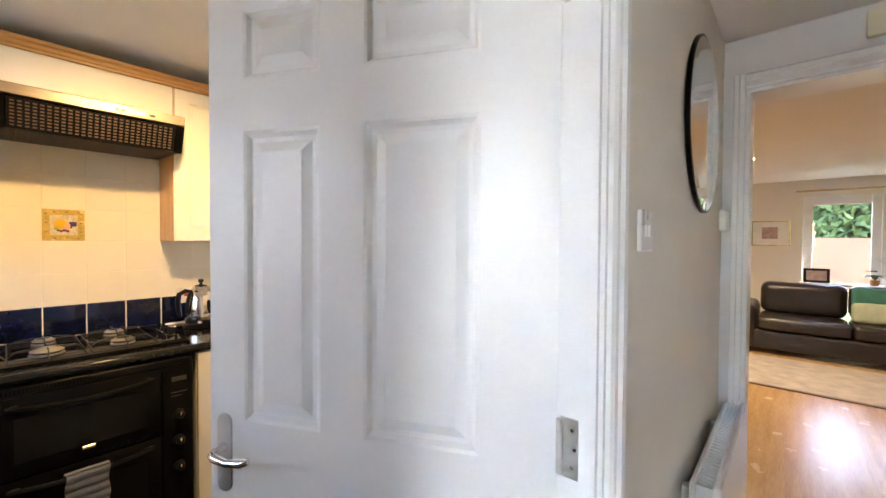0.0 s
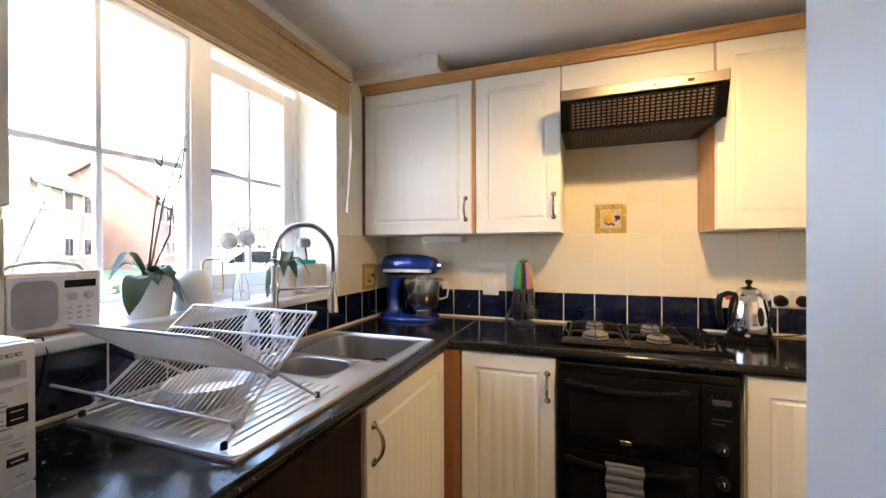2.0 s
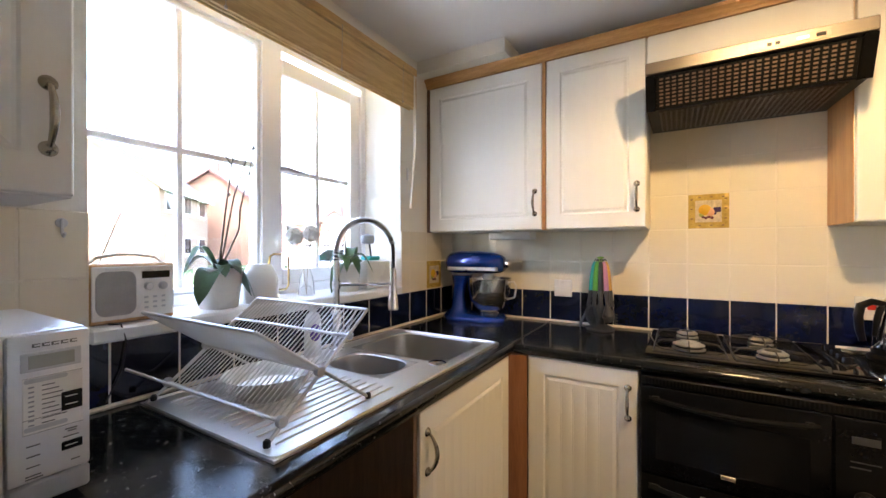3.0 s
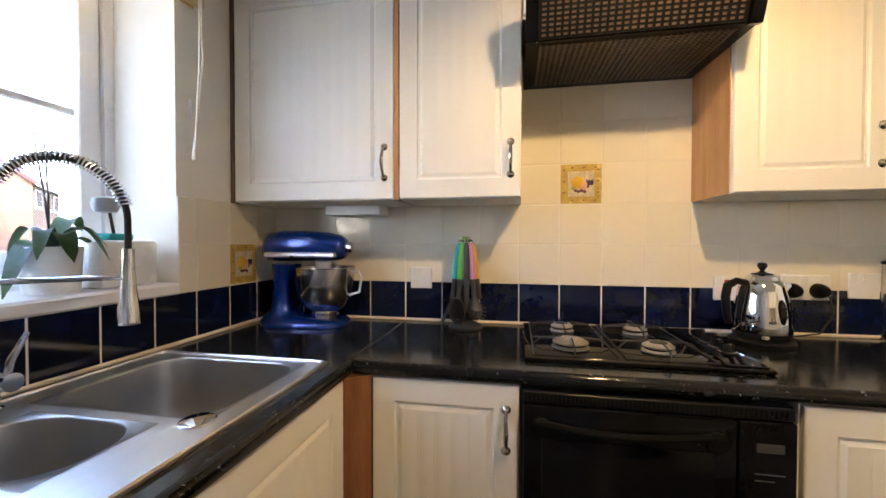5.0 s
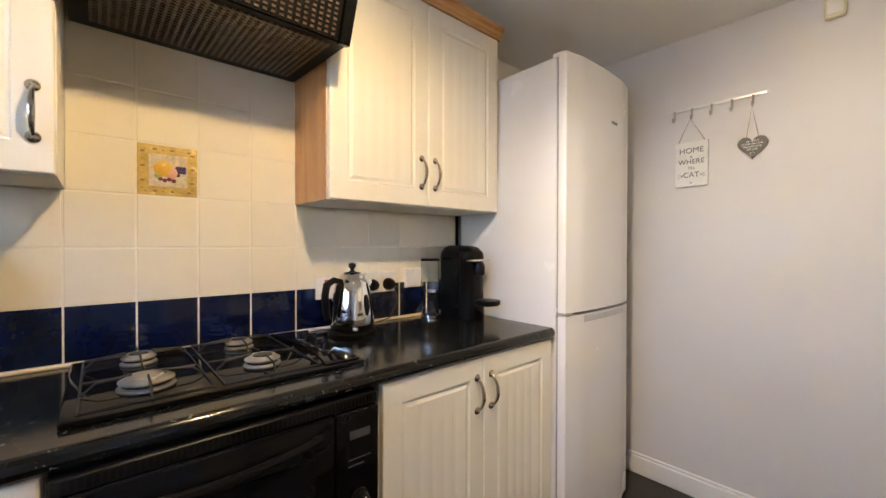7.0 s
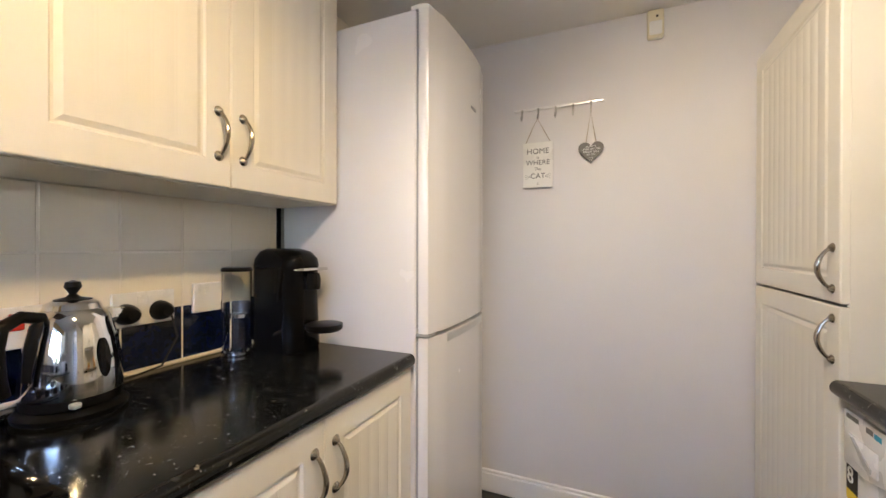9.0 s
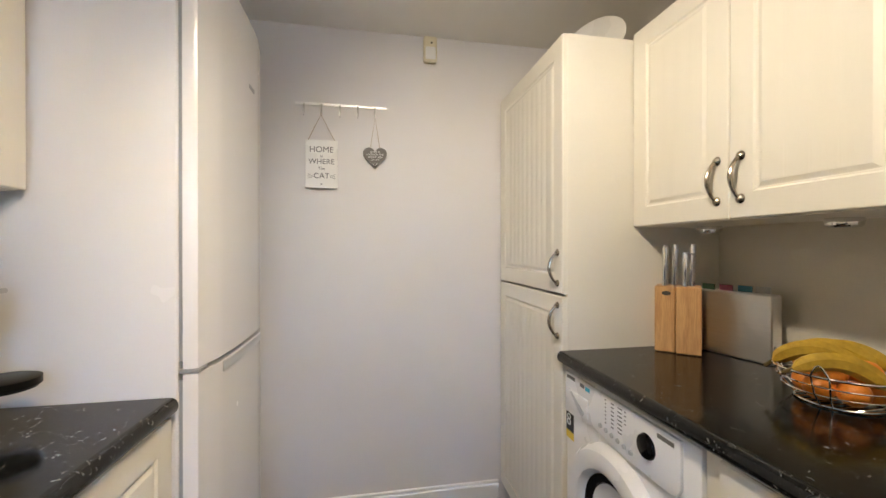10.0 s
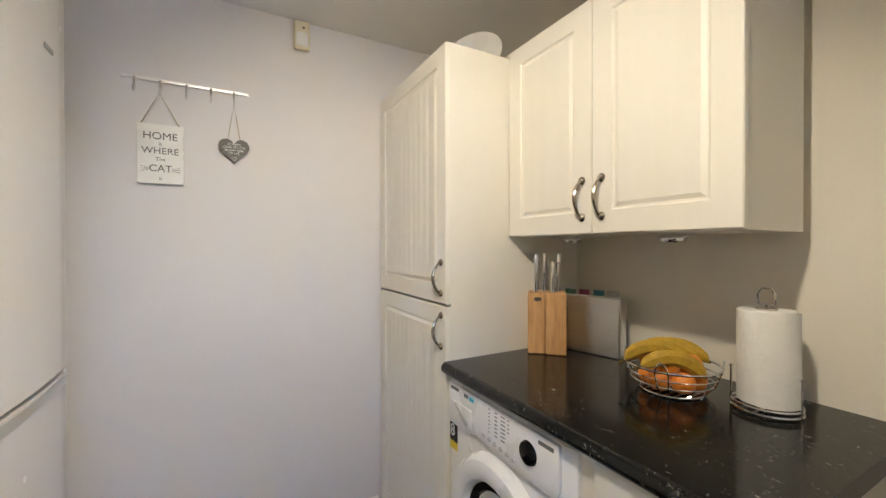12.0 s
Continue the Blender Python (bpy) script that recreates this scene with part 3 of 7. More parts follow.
# ---- oven ----
oven = thing("oven", pose(XB, -0.016, 0, 0, 0, FACE_E), "black built-under double oven with a grey towel on its door", "oven")
OW = 0.602
part("body", boxes((0.002, OW - 0.002, 0.0, 0.54, 0.12, 0.864, 0.003)), M_BLACKP, oven)
part("vent_strip", boxes((0.006, OW - 0.006, -0.012, 0.0, 0.835, 0.862, 0.002)), M_BLACKP, oven)
bm = bmesh.new()
for i in range(56):
    x = 0.02 + i * 0.0101
    box(bm, x, x + 0.005, -0.0145, -0.0115, 0.840, 0.857)
part("vent_grille", bm, M_BLACKG, oven)


def oven_door(z0, z1, x1, label):
    bm = bmesh.new()
    box(bm, 0.006, x1, -0.024, 0.0, z0, z1, 0.004, 2)
    ob = part("door", bm, M_BLACKG, oven, label)
    part("window", boxes((0.05, x1 - 0.045, -0.0262, -0.0235, z0 + 0.05, z1 - 0.075, 0.001)), M_DARKGL, ob)
    bm = bmesh.new()
    n = 15
    prof = []
    for i in range(n):
        u = i / (n - 1)
        prof.append((0.03 + u * (x1 - 0.055), -0.028 - 0.012 * math.sin(math.pi * u), z1 - 0.036 - 0.014 * math.sin(math.pi * u)))
    tube(bm, prof, 0.0085, 8)
    for x in (0.05, x1 - 0.045):
        box(bm, x - 0.01, x + 0.01, -0.034, -0.02, z1 - 0.045, z1 - 0.027, 0.002)
    part("handle", bm, M_BLACKP, ob, "black bowed oven handle")
    return ob


oven_door(0.548, 0.832, 0.475, "upper oven door of black glass")
low = oven_door(0.15, 0.542, 0.475, "lower oven door of black glass")
part("badge", boxes((0.225, 0.262, -0.0275, -0.0238, 0.583, 0.597, 0.0008)), M_PEWTER, oven, "small brass-coloured badge")
part("control_panel", boxes((0.480, OW - 0.006, -0.020, 0.0, 0.15, 0.832, 0.003)), M_BLACKG, oven)
M_DIM = mat("dim_print", (0.045, 0.047, 0.05), 0.4, var=0.1)
part("display", boxes((0.515, 0.570, -0.0215, -0.0195, 0.765, 0.785, 0.0005)), M_DIM, oven)
for z in (0.62, 0.505, 0.39):
    bm = bmesh.new()
    lathe(bm, [(0, 0.030), (0.012, 0.030), (0.0155, 0.026), (0.017, 0.010), (0.022, 0.006), (0.022, 0)], 20, center=(0.541, -0.020, z), mx=pose(0, 0, 0, 90))
    kn = part("knob", bm, M_BLACKP, oven)
    part("ring", boxes((0.540, 0.5425, -0.0515, -0.0495, z + 0.002, z + 0.013)), M_WHITEI, kn)
for i, z in enumerate((0.715, 0.700)):
    part("marking", boxes((0.512, 0.572 - 0.02 * i, -0.0212, -0.0195, z, z + 0.003)), M_DIM, oven)

# towel on the lower handle
bm = bmesh.new()
rows = []
tx0, tx1 = 0.175, 0.300
for k in range(27):
    u = k / 26
    if u < 0.80:
        y, z = -0.0505 - 0.002 * math.sin(u * 9), 0.285 + u / 0.80 * 0.225
    else:
        a = (u - 0.80) / 0.20 * math.pi
        y, z = -0.0405 - 0.010 * math.cos(a), 0.510 + 0.010 * math.sin(a)
    y -= 0.0055 * (k % 3 != 0)
    rows.append([bm.verts.new((tx0 + (tx1 - tx0) * i / 6 + 0.003 * math.sin(k * 0.7 + i), y - 0.0012 * math.sin(i * 1.7), z)) for i in range(7)])
for a, b in zip(rows, rows[1:]):
    for i in range(6):
        bm.faces.new((a[i], a[i + 1], b[i + 1], b[i]))
bmesh.ops.recalc_face_normals(bm, faces=bm.faces)
bmesh.ops.solidify(bm, geom=bm.faces[:], thickness=0.004)
solid("tea_towel", bm, M_GREYC, "grey ribbed cotton towel hanging on the oven door", "towel", pose(XB, -0.016, 0, 0, 0, FACE_E))

# ---- hob ----
hob = thing("hob", pose(-2.405, 0.295, ZT), "black enamel gas hob with four burners", "hob")
bm = bmesh.new()
box(bm, -0.235, 0.235, -0.30, 0.30, 0.0006, 0.012, 0.005, 2)
part("plate", bm, M_BLACKG, hob)
for bx, by, br in ((0.10, -0.165, 0.046), (-0.125, -0.165, 0.034), (0.10, 0.075, 0.038), (-0.125, 0.075, 0.034)):
    bm = bmesh.new()
    lathe(bm, [(0, 0.0121), (br * 1.16, 0.0121), (br * 1.18, 0.015), (br * 1.02, 0.0195), (0, 0.0195)], 32, center=(bx, by, 0))
    bu = part("burner", bm, M_ALU, hob, "aluminium gas burner")
    bm = bmesh.new()
    lathe(bm, [(br * 0.98, 0.0196), (br * 0.98, 0.0235), (0, 0.0236)], 32, center=(bx, by, 0))
    part("flame_slot", bm, M_IRON, bu)
    bm = bmesh.new()
    lathe(bm, [(br * 0.94, 0.0237), (br * 1.10, 0.0262), (br * 1.12, 0.0290), (br * 0.90, 0.0335), (br * 0.82, 0.0375), (br * 0.74, 0.0380), (br * 0.70, 0.0360), (0, 0.0358)], 32, center=(bx, by, 0))
    part("crown", bm, M_ALU, bu)
    bm = bmesh.new()
    lathe(bm, [(br * 0.62, 0.0361), (br * 0.61, 0.0385), (br * 0.45, 0.0395), (0, 0.0398)], 24, center=(bx, by, 0))
    part("cap", bm, M_IRON if br < 0.045 else M_ALU, bu)
for by in (-0.165, 0.075):
    bm = bmesh.new()
    r = 0.0024
    y0, y1, x0, x1 = by - 0.110, by + 0.110, -0.215, 0.205
    tube(bm, [(x0, y0, 0.0145), (x1, y0, 0.0145), (x1, y1, 0.0145), (x0, y1, 0.0145)], r, 6, closed=True)
    for bx in (0.10, -0.125):
        for s in (-1, 1):
            tube(bm, [(bx, by + s * 0.110, 0.0145), (bx, by + s * 0.085, 0.037), (bx, by + s * 0.026, 0.043)], r, 6)
            tube(bm, [(bx + s * 0.10, by, 0.016), (bx + s * 0.085, by, 0.037), (bx + s * 0.026, by, 0.043)], r, 6)
        tube(bm, [(bx - 0.10, by - 0.108, 0.0145), (bx - 0.10, by + 0.108, 0.0145)], r, 6)
    part("pan_support", bm, M_IRON, hob, "black wire pan support")
bm = bmesh.new()
arcs = [(-0.222 + 0.0444 * k, 0.192 + 0.030 * (1 - ((-0.222 + 0.0444 * k) / 0.222) ** 2)) for k in range(11)]
prism(bm, arcs + [(0.222, 0.288), (-0.222, 0.288)], 0.0118, 0.0165, "z")
bmesh.ops.recalc_face_normals(bm, faces=bm.faces)
bevel_all(bm, 0.002, 2, 40)
part("control_panel", bm, M_BLACKG, hob, "raised curved panel under the knobs")
for i in range(4):
    cx, cy = 0.085 - i * 0.058, 0.258
    bm = bmesh.new()
    lathe(bm, [(0.0235, 0.0166), (0.0235, 0.0195), (0.0205, 0.0205), (0, 0.0205)], 24, center=(cx, cy, 0))
    kb = part("knob", bm, M_PEWTER, hob, "black hob knob with a chrome base")
    bm = bmesh.new()
    lathe(bm, [(0.0195, 0.0206), (0.0180, 0.036), (0.0150, 0.040), (0, 0.041)], 22, center=(cx, cy, 0))
    box(bm, cx - 0.003, cx + 0.003, cy - 0.017, cy + 0.017, 0.036, 0.0425, 0.0015)
    part("cap", bm, M_BLACKG, kb)

# ---- cooker hood ----
hood = thing("cooker_hood", pose(0, 0, 0), "black and steel cooker hood with a slotted front", "cooker hood")
hy0, hy1 = -0.006, 0.586
bm = bmesh.new()
prism(bm, [(-2.655, 1.948), (-2.215, 1.948), (-2.215, 1.914), (-2.255, 1.800), (-2.63, 1.818), (-2.655, 1.818)], hy0 + 0.002, hy1 - 0.002, "y")
part("body", bm, M_BLACKP, hood)
part("fascia", boxes((-2.222, -2.188, hy0, hy1, 1.910, 1.953, 0.003)), M_HOODM, hood, "brushed steel front strip")
part("switch_plate", boxes((-2.189, -2.1860, 0.285, 0.485, 1.917, 1.945, 0.0008)), M_HOODM, hood)
for y, w in ((0.335, 0.012), (0.355, 0.012), (0.405, 0.03), (0.450, 0.022)):
    part("switch", boxes((-2.187, -2.1835, y, y + w, 1.924, 1.935, 0.001)), M_BLACKP if w < 0.025 else M_SILVERP, hood)
bm = bmesh.new()
a, b = Vector((-2.208, 0, 1.908)), Vector((-2.250, 0, 1.800))
rowsn = 8
dirn = (b - a)
nrm = Vector((0.9, 0, -0.35)).normalized()
for j in range(rowsn + 1):
    c = a + dirn * (0.06 + 0.88 * j / rowsn)
    p = [c + dirn.normalized() * s * 0.0032 + nrm * o for s, o in ((-1, 0), (1, 0), (1, 0.005), (-1, 0.005))]
    prism(bm, [(q.x, q.z) for q in p], hy0 + 0.035, hy1 - 0.035, "y")
for i in range(27):
    y = hy0 + 0.04 + i * (hy1 - hy0 - 0.08) / 26
    p = [a + dirn * u + nrm * o for u, o in ((0.06, 0.0), (0.94, 0.0), (0.94, 0.0058), (0.06, 0.0058))]
    prism(bm, [(q.x, q.z) for q in p], y - 0.0038, y + 0.0038, "y")
part("grille", bm, M_BLACKP, hood, "black slotted grille")
p = [a + dirn * u + nrm * o for u, o in ((0.05, 0.0004), (0.95, 0.0004), (0.95, 0.0012), (0.05, 0.0012))]
bm = bmesh.new()
prism(bm, [(q.x, q.z) for q in p], hy0 + 0.036, hy1 - 0.036, "y")
part("lamp_cover", bm, mat("brown_backing", (0.30, 0.20, 0.14), 0.4, 0.5, var=0.2), hood)
for s in (0, 1):
    y = hy0 if s == 0 else hy1 - 0.030
    bm = bmesh.new()
    prism(bm, [(-2.21, 1.910), (-2.192, 1.908), (-2.240, 1.792), (-2.262, 1.797)], y, y + 0.030, "y")
    part("side_cheek", bm, M_BLACKG, hood)
bm = bmesh.new()
for i in range(30):
    y = hy0 + 0.045 + i * (hy1 - hy0 - 0.09) / 29
    prism(bm, [(-2.275, 1.7965), (-2.275, 1.8025), (-2.61, 1.8185), (-2.61, 1.8125)], y - 0.0035, y + 0.0035, "y")
for i in range(22):
    x = -2.28 - i * 0.0153
    z = 1.7970 - (x + 2.275) * 0.048
    box(bm, x - 0.002, x + 0.002, hy0 + 0.042, hy1 - 0.042, z - 0.0014, z + 0.002)
tagged(part("filter", bm, mat("filter_mesh", (0.16, 0.13, 0.11), 0.32, 0.7, var=0.3, scale=30), hood, "dark mesh grease filter"), kind="stuff")

# ---- fridge freezer ----
fr = thing("fridge_freezer", pose(-2.095, 1.405, 0, 0, 0, FACE_E), "tall white fridge freezer with two doors", "fridge freezer")
FW = 0.55
part("body", boxes((0, FW, 0.002, 0.545, 0.03, 1.975, 0.004)), M_FRIDGE, fr)


def fridge_door(z0, z1, grip):
    bm = bmesh.new()
    n = 14
    prof = [(0.0, -0.009)]
    for i in range(n + 1):
        u = i / n
        bulge = 0.040 if i in (0, n) else 0.0445 if i in (1, n - 1) else 0.048 + 0.014 * (1 - (2 * u - 1) ** 2)
        if u in (0.0, 1.0):
            prof.append((u * FW, -0.030))
        prof.append((0.006 + u * (FW - 0.012), -bulge))
        if u == 1.0:
            prof[-1], prof[-2] = prof[-2], prof[-1]
    prof.append((FW, -0.009))
    prism(bm, prof, z0, z1, "z")
    bmesh.ops.recalc_face_normals(bm, faces=bm.faces)
    ob = part("door", bm, M_FRIDGE, fr, smooth=35)
    if grip:
        bulge = lambda x: -0.048 - 0.014 * (1 - (2 * x / FW - 1) ** 2)
        xs = [0.115 + i * 0.0375 for i in range(11)]
        bm = bmesh.new()
        prism(bm, [(x, bulge(x) - 0.0025) for x in xs] + [(x, bulge(x) + 0.004) for x in xs[::-1]], grip - 0.030, grip - 0.001, "z")
        bmesh.ops.recalc_face_normals(bm, faces=bm.faces)
        bevel_all(bm, 0.002, 1, 50)
        part("grip", bm, M_SILVERP, ob, "silver moulded grip along the top of the door")
    return ob


for z0, z1 in ((0.075, 0.94), (0.985, 1.965)):
    part("gasket", boxes((0.008, FW - 0.008, -0.0088, 0.0018, z0, z1)), M_GREYP, fr, "grey door gasket")
fridge_door(0.06, 0.955, 0.954)
up = fridge_door(0.968, 1.985, None)
part("hinge", boxes((0.0, 0.05, -0.045, 0.0, 0.957, 0.968, 0.002)), M_GREYP, fr)
part("hinge", boxes((0.002, 0.05, -0.02, 0.02, 1.974, 1.990, 0.003)), M_FRIDGE, fr)
for i in range(4):
    z = 1.773
    part("badge", boxes((0.335 + 0.014 * i, 0.344 + 0.014 * i, -0.0640, -0.0590, z - 0.006, z + 0.006, 0.0006)), M_GREYP, up)
for x in (0.04, 0.5):
    for y in (0.05, 0.5):
        bm = bmesh.new()
        lathe(bm, [(0, 0), (0.02, 0), (0.02, 0.03), (0, 0.031)], 12, center=(x, y, 0))
        part("foot", bm, M_BLACKP, fr)

# ---- tall unit and washing-machine side ----
tall = cabinet("tall_cabinet", "tall cream larder cabinet with two beaded doors", "cabinet", pose(-1.001, 2.240, 0, 0, 0, FACE_W), 0.637, 1.972, 0.594, z0=0.1)
panel_door(tall, 0.003, 0.635, 0.105, 1.090, ("r", 1.005))
panel_door(tall, 0.003, 0.635, 1.098, 1.972, ("r", 1.185))
part("plinth", boxes((0.0, 0.637, 0.03, 0.05, 0, 0.099)), M_CARC, tall)
EU0, EU1 = 1.325, 1.988
we = cabinet("wall_cabinet", "cream double wall cabinet above the washing machine worktop", "cabinet", pose(-0.741, 1.6015, EU0, 0, 0, FACE_W), 0.737, EU1 - EU0, 0.262,
             [(0.003, 0.368, 0.002, EU1 - EU0, ("r", 0.102)), (0.371, 0.740, 0.002, EU1 - EU0, ("l", 0.102))])
part("back_filler", boxes((0.004, 0.690, 0.2625, 0.3355, 0.02, EU1 - EU0 - 0.02)), M_CARC, we)
for y in (1.49, 1.12):
    dl = thing("cabinet_light", pose(-0.56, y, EU0 - 0.0005), "small round chrome light under the wall cabinet, switched off", "light", "lights under the wall cabinet")
    bm = bmesh.new()
    lathe(bm, [(0, 0), (0.034, 0), (0.036, -0.004), (0.034, -0.018), (0.029, -0.022), (0.027, -0.0215)], 28)
    part("body", bm, M_CHROME, dl)
    bm = bmesh.new()
    lathe(bm, [(0, -0.0215), (0.027, -0.0215), (0.027, -0.019), (0, -0.019)], 24)
    part("lens", bm, M_SILVERP, dl)

wm = thing("washing_machine", pose(-1.008, 1.600, 0, 0, 0, FACE_W), "white front-loading washing machine under the worktop", "washing machine")
WW = 0.545
bm = bmesh.new()
box(bm, 0, WW, 0.0, 0.56, 0.012, 0.855, 0.010, 2)
part("body", bm, M_WM, wm)
bm = bmesh.new()
prism(bm, [(0.012, 0.850), (0.500, 0.850), (0.500, 0.745), (0.490, 0.728), (0.470, 0.722), (0.30, 0.722), (0.17, 0.735), (0.10, 0.720), (0.012, 0.720)], -0.010, 0.0005, "y")
bmesh.ops.recalc_face_normals(bm, faces=bm.faces)
bevel_all(bm, 0.003, 2, 50)
part("control_panel", bm, M_WM, wm)
bm = bmesh.new()
box(bm, 0.035, 0.150, -0.014, -0.008, 0.742, 0.80, 0.004, 2)
dr = part("drawer", bm, M_WM, wm)
bm = bmesh.new()
prism(bm, [(0.055, 0.795), (0.062, 0.797), (0.135, 0.757), (0.132, 0.747), (0.118, 0.746)], -0.0165, -0.0135, "y")
part("grip", bm, M_SILVERP, dr)
bm = bmesh.new()
lathe(bm, [(0, 0.008), (0.024, 0.008), (0.0275, 0.006), (0.030, 0)], 32, center=(0.400, -0.010, 0.790), mx=pose(0, 0, 0, 90))
part("dial", bm, M_BLACKG, wm, "black programme dial")
for r in range(7):
    for c in range(4):
        if c > 2 and r > 3:
            continue
        x, z = 0.235 + 0.028 * c, 0.836 - 0.0105 * r
        part("marking", boxes((x, x + 0.006 + 0.012 * ((r * 3 + c) % 3) / 2, -0.0106, -0.0098, z, z + 0.003)), M_INK, wm)
for i in range(6):
    bm = bmesh.new()
    lathe(bm, [(0, 0.004), (0.006, 0.004), (0.007, 0)], 12, center=(0.215 + i * 0.026, -0.010, 0.757 - 0.002 * i), mx=pose(0, 0, 0, 90))
    part("button", bm, M_SILVERP, wm)
part("badge", boxes((0.025, 0.075, -0.0107, -0.0098, 0.832, 0.842)), M_INK, wm)
part("badge", boxes((0.105, 0.130, -0.0108, -0.0098, 0.828, 0.840, 0.0003)), M_INK, wm)
part("badge", boxes((0.135, 0.160, -0.0108, -0.0098, 0.826, 0.838, 0.0003)), mat("cyan_label", (0.02, 0.35, 0.55), 0.4, var=0.03), wm)
part("badge", boxes((0.435, 0.485, -0.0107, -0.0098, 0.828, 0.838)), M_INK, wm)
lab = part("sticker", boxes((0.004, 0.050, -0.0012, 0.0002, 0.655, 0.725)), M_BLACKP, wm, "black and yellow capacity sticker")
part("sticker_foot", boxes((0.004, 0.050, -0.0013, 0.0002, 0.630, 0.654)), mat("yellow_label", (0.75, 0.55, 0.03), 0.5, var=0.04), lab)
letters("8", 0.055, lab, pose(0.022, -0.0016, 0.690, 90), M_WHITEI)
bm = bmesh.new()
lathe(bm, [(0.222, 0.0), (0.220, 0.012), (0.205, 0.030), (0.176, 0.036), (0.156, 0.030), (0.145, 0.012), (0.140, 0.004)], 48, center=(0.272, -0.001, 0.492), mx=pose(0, 0, 0, 90))
port = part("door", bm, M_WM, wm, "round white porthole door")
bm = bmesh.new()
lathe(bm, [(0.143, 0.008), (0.12, 0.004), (0.09, -0.03), (0.06, -0.06), (0, -0.065)], 40, center=(0.272, -0.001, 0.492), mx=pose(0, 0, 0, 90))
part("window", bm, M_DARKGL, port, "dark glass bowl of the porthole")

dw = cabinet("drawer_cabinet", "cream base cabinet with a drawer beside the washing machine", "cabinet", pose(-1.000, 1.010, 0, 0, 0, FACE_W), 0.283, ZB1, 0.56, z0=0.145)
part("drawer", boxes((0.003, 0.280, -0.019, 0.0, 0.70, 0.862, 0.003)), M_DOOR, dw)
bm = bmesh.new()
lathe(bm, [(0.011, 0), (0.007, 0.010), (0.012, 0.018), (0.013, 0.024), (0.009, 0.028), (0, 0.029)], 18, center=(0.118, -0.019, 0.822), mx=pose(0, 0, 0, 90))
part("knob", bm, M_CHROME, dw, "chrome drawer knob")
panel_door(dw, 0.003, 0.280, 0.15, 0.696)
part("filler", boxes((-0.038, -0.002, -0.004, 0.012, 0.145, 0.866, 0.001)), M_CARC, dw)

# wall cabinet in the window's other corner
cabinet("wall_cabinet", "cream wall cabinet with a pewter handle beside the window", "cabinet", pose(XE - 0.003, -0.789, ZU0, 0, 0, FACE_N), 0.448, ZU1 - ZU0, 0.28, [(0.003, 0.445, 0.002, H - 0.002, ("r", 0.126))])

# ---- door between kitchen and hall ----
structure("trim_door_lining", boxes((XE - 0.002, XH + 0.002, DY1, DY1 + 0.03, 0, DH + 0.03), (XE - 0.002, XH + 0.002, DY0 - 0.03, DY0, 0, DH + 0.03), (XE - 0.002, XH + 0.002, DY0, DY1, DH, DH + 0.03),
          (XH - 0.035, XH - 0.006, DY1 - 0.012, DY1, 0, DH), (XH - 0.035, XH - 0.006, DY0, DY0 + 0.012, 0, DH)), M_GLOSS, "white gloss door lining")


def architrave(x, face, y0, y1, top, name="trim_architrave", legs=(-1, 1)):
    """Moulded trim round an opening in a wall that runs along y; face is +1 or -1."""
    w = 0.062
    prof = [(0, 0), (0, 0.010), (0.008, 0.015), (0.030, 0.013), (0.036, 0.019), (0.056, 0.019), (w, 0.014), (w, 0)]
    bm = bmesh.new()
    for s, yy in [(s, y0 if s < 0 else y1) for s in legs]:
        prism(bm, [(x + face * d, yy + s * u) for u, d in prof], 0, top + w, "z")
    prism(bm, [(x + face * d, top + u) for u, d in prof], y0 - 0.001, y1 + 0.001, "y")
    bmesh.ops.recalc_face_normals(bm, faces=bm.faces)
    structure(name, bm, M_GLOSS, "white gloss moulded architrave", smooth=20)


architrave(XH, 1, DY0 - 0.012, DY1 + 0.012, DH + 0.012)
architrave(XE, -1, DY0 - 0.012, DY1 + 0.012, DH + 0.012, legs=(-1,))

LEAF_W, LEAF_H, OPEN = 0.79, 1.985, 63.5
door = thing("door", pose(-0.389, DY1 - 0.004, 0.012, 0, 0, 180 + 90 - OPEN), "white gloss six-panel door standing open into the kitchen", "door")
T = 0.038


def leaf_face(bm, y, out):
    """Stiles and rails with sunk panels on one side of the leaf."""
    xs = [(0.146, 0.393), (0.495, 0.694)]
    zs = [(0.19, 0.78), (0.955, 1.622), (1.738, 1.895)]
    xe = [0, xs[0][0], xs[0][1], xs[1][0], xs[1][1], LEAF_W]
    ze = [0, zs[0][0], zs[0][1], zs[1][0], zs[1][1], zs[2][0], zs[2][1], LEAF_H]
    for i in range(5):
        for j in range(7):
            a0, a1, c0, c1 = xe[i], xe[i + 1], ze[j], ze[j + 1]
            cur = None
            steps = [(0, 0)]
            if i in (1, 3) and j in (1, 3, 5):
                steps = [(0, 0), (0.004, 0.0016), (0.007, 0.0022), (0.015, 0.0104), (0.018, 0.0112), (0.026, 0.0112), (0.046, 0.0034), (0.049, 0.0026)]
            rings = [[bm.verts.new((x, y - out * d, z)) for x, z in ((a0 + s, c0 + s), (a1 - s, c0 + s), (a1 - s, c1 - s), (a0 + s, c1 - s))] for s, d in steps]
            for a, b in zip(rings, rings[1:]):
                for k in range(4):
                    bm.faces.new((a[k], a[(k + 1) % 4], b[(k + 1) % 4], b[k]))
            bm.faces.new(rings[-1])


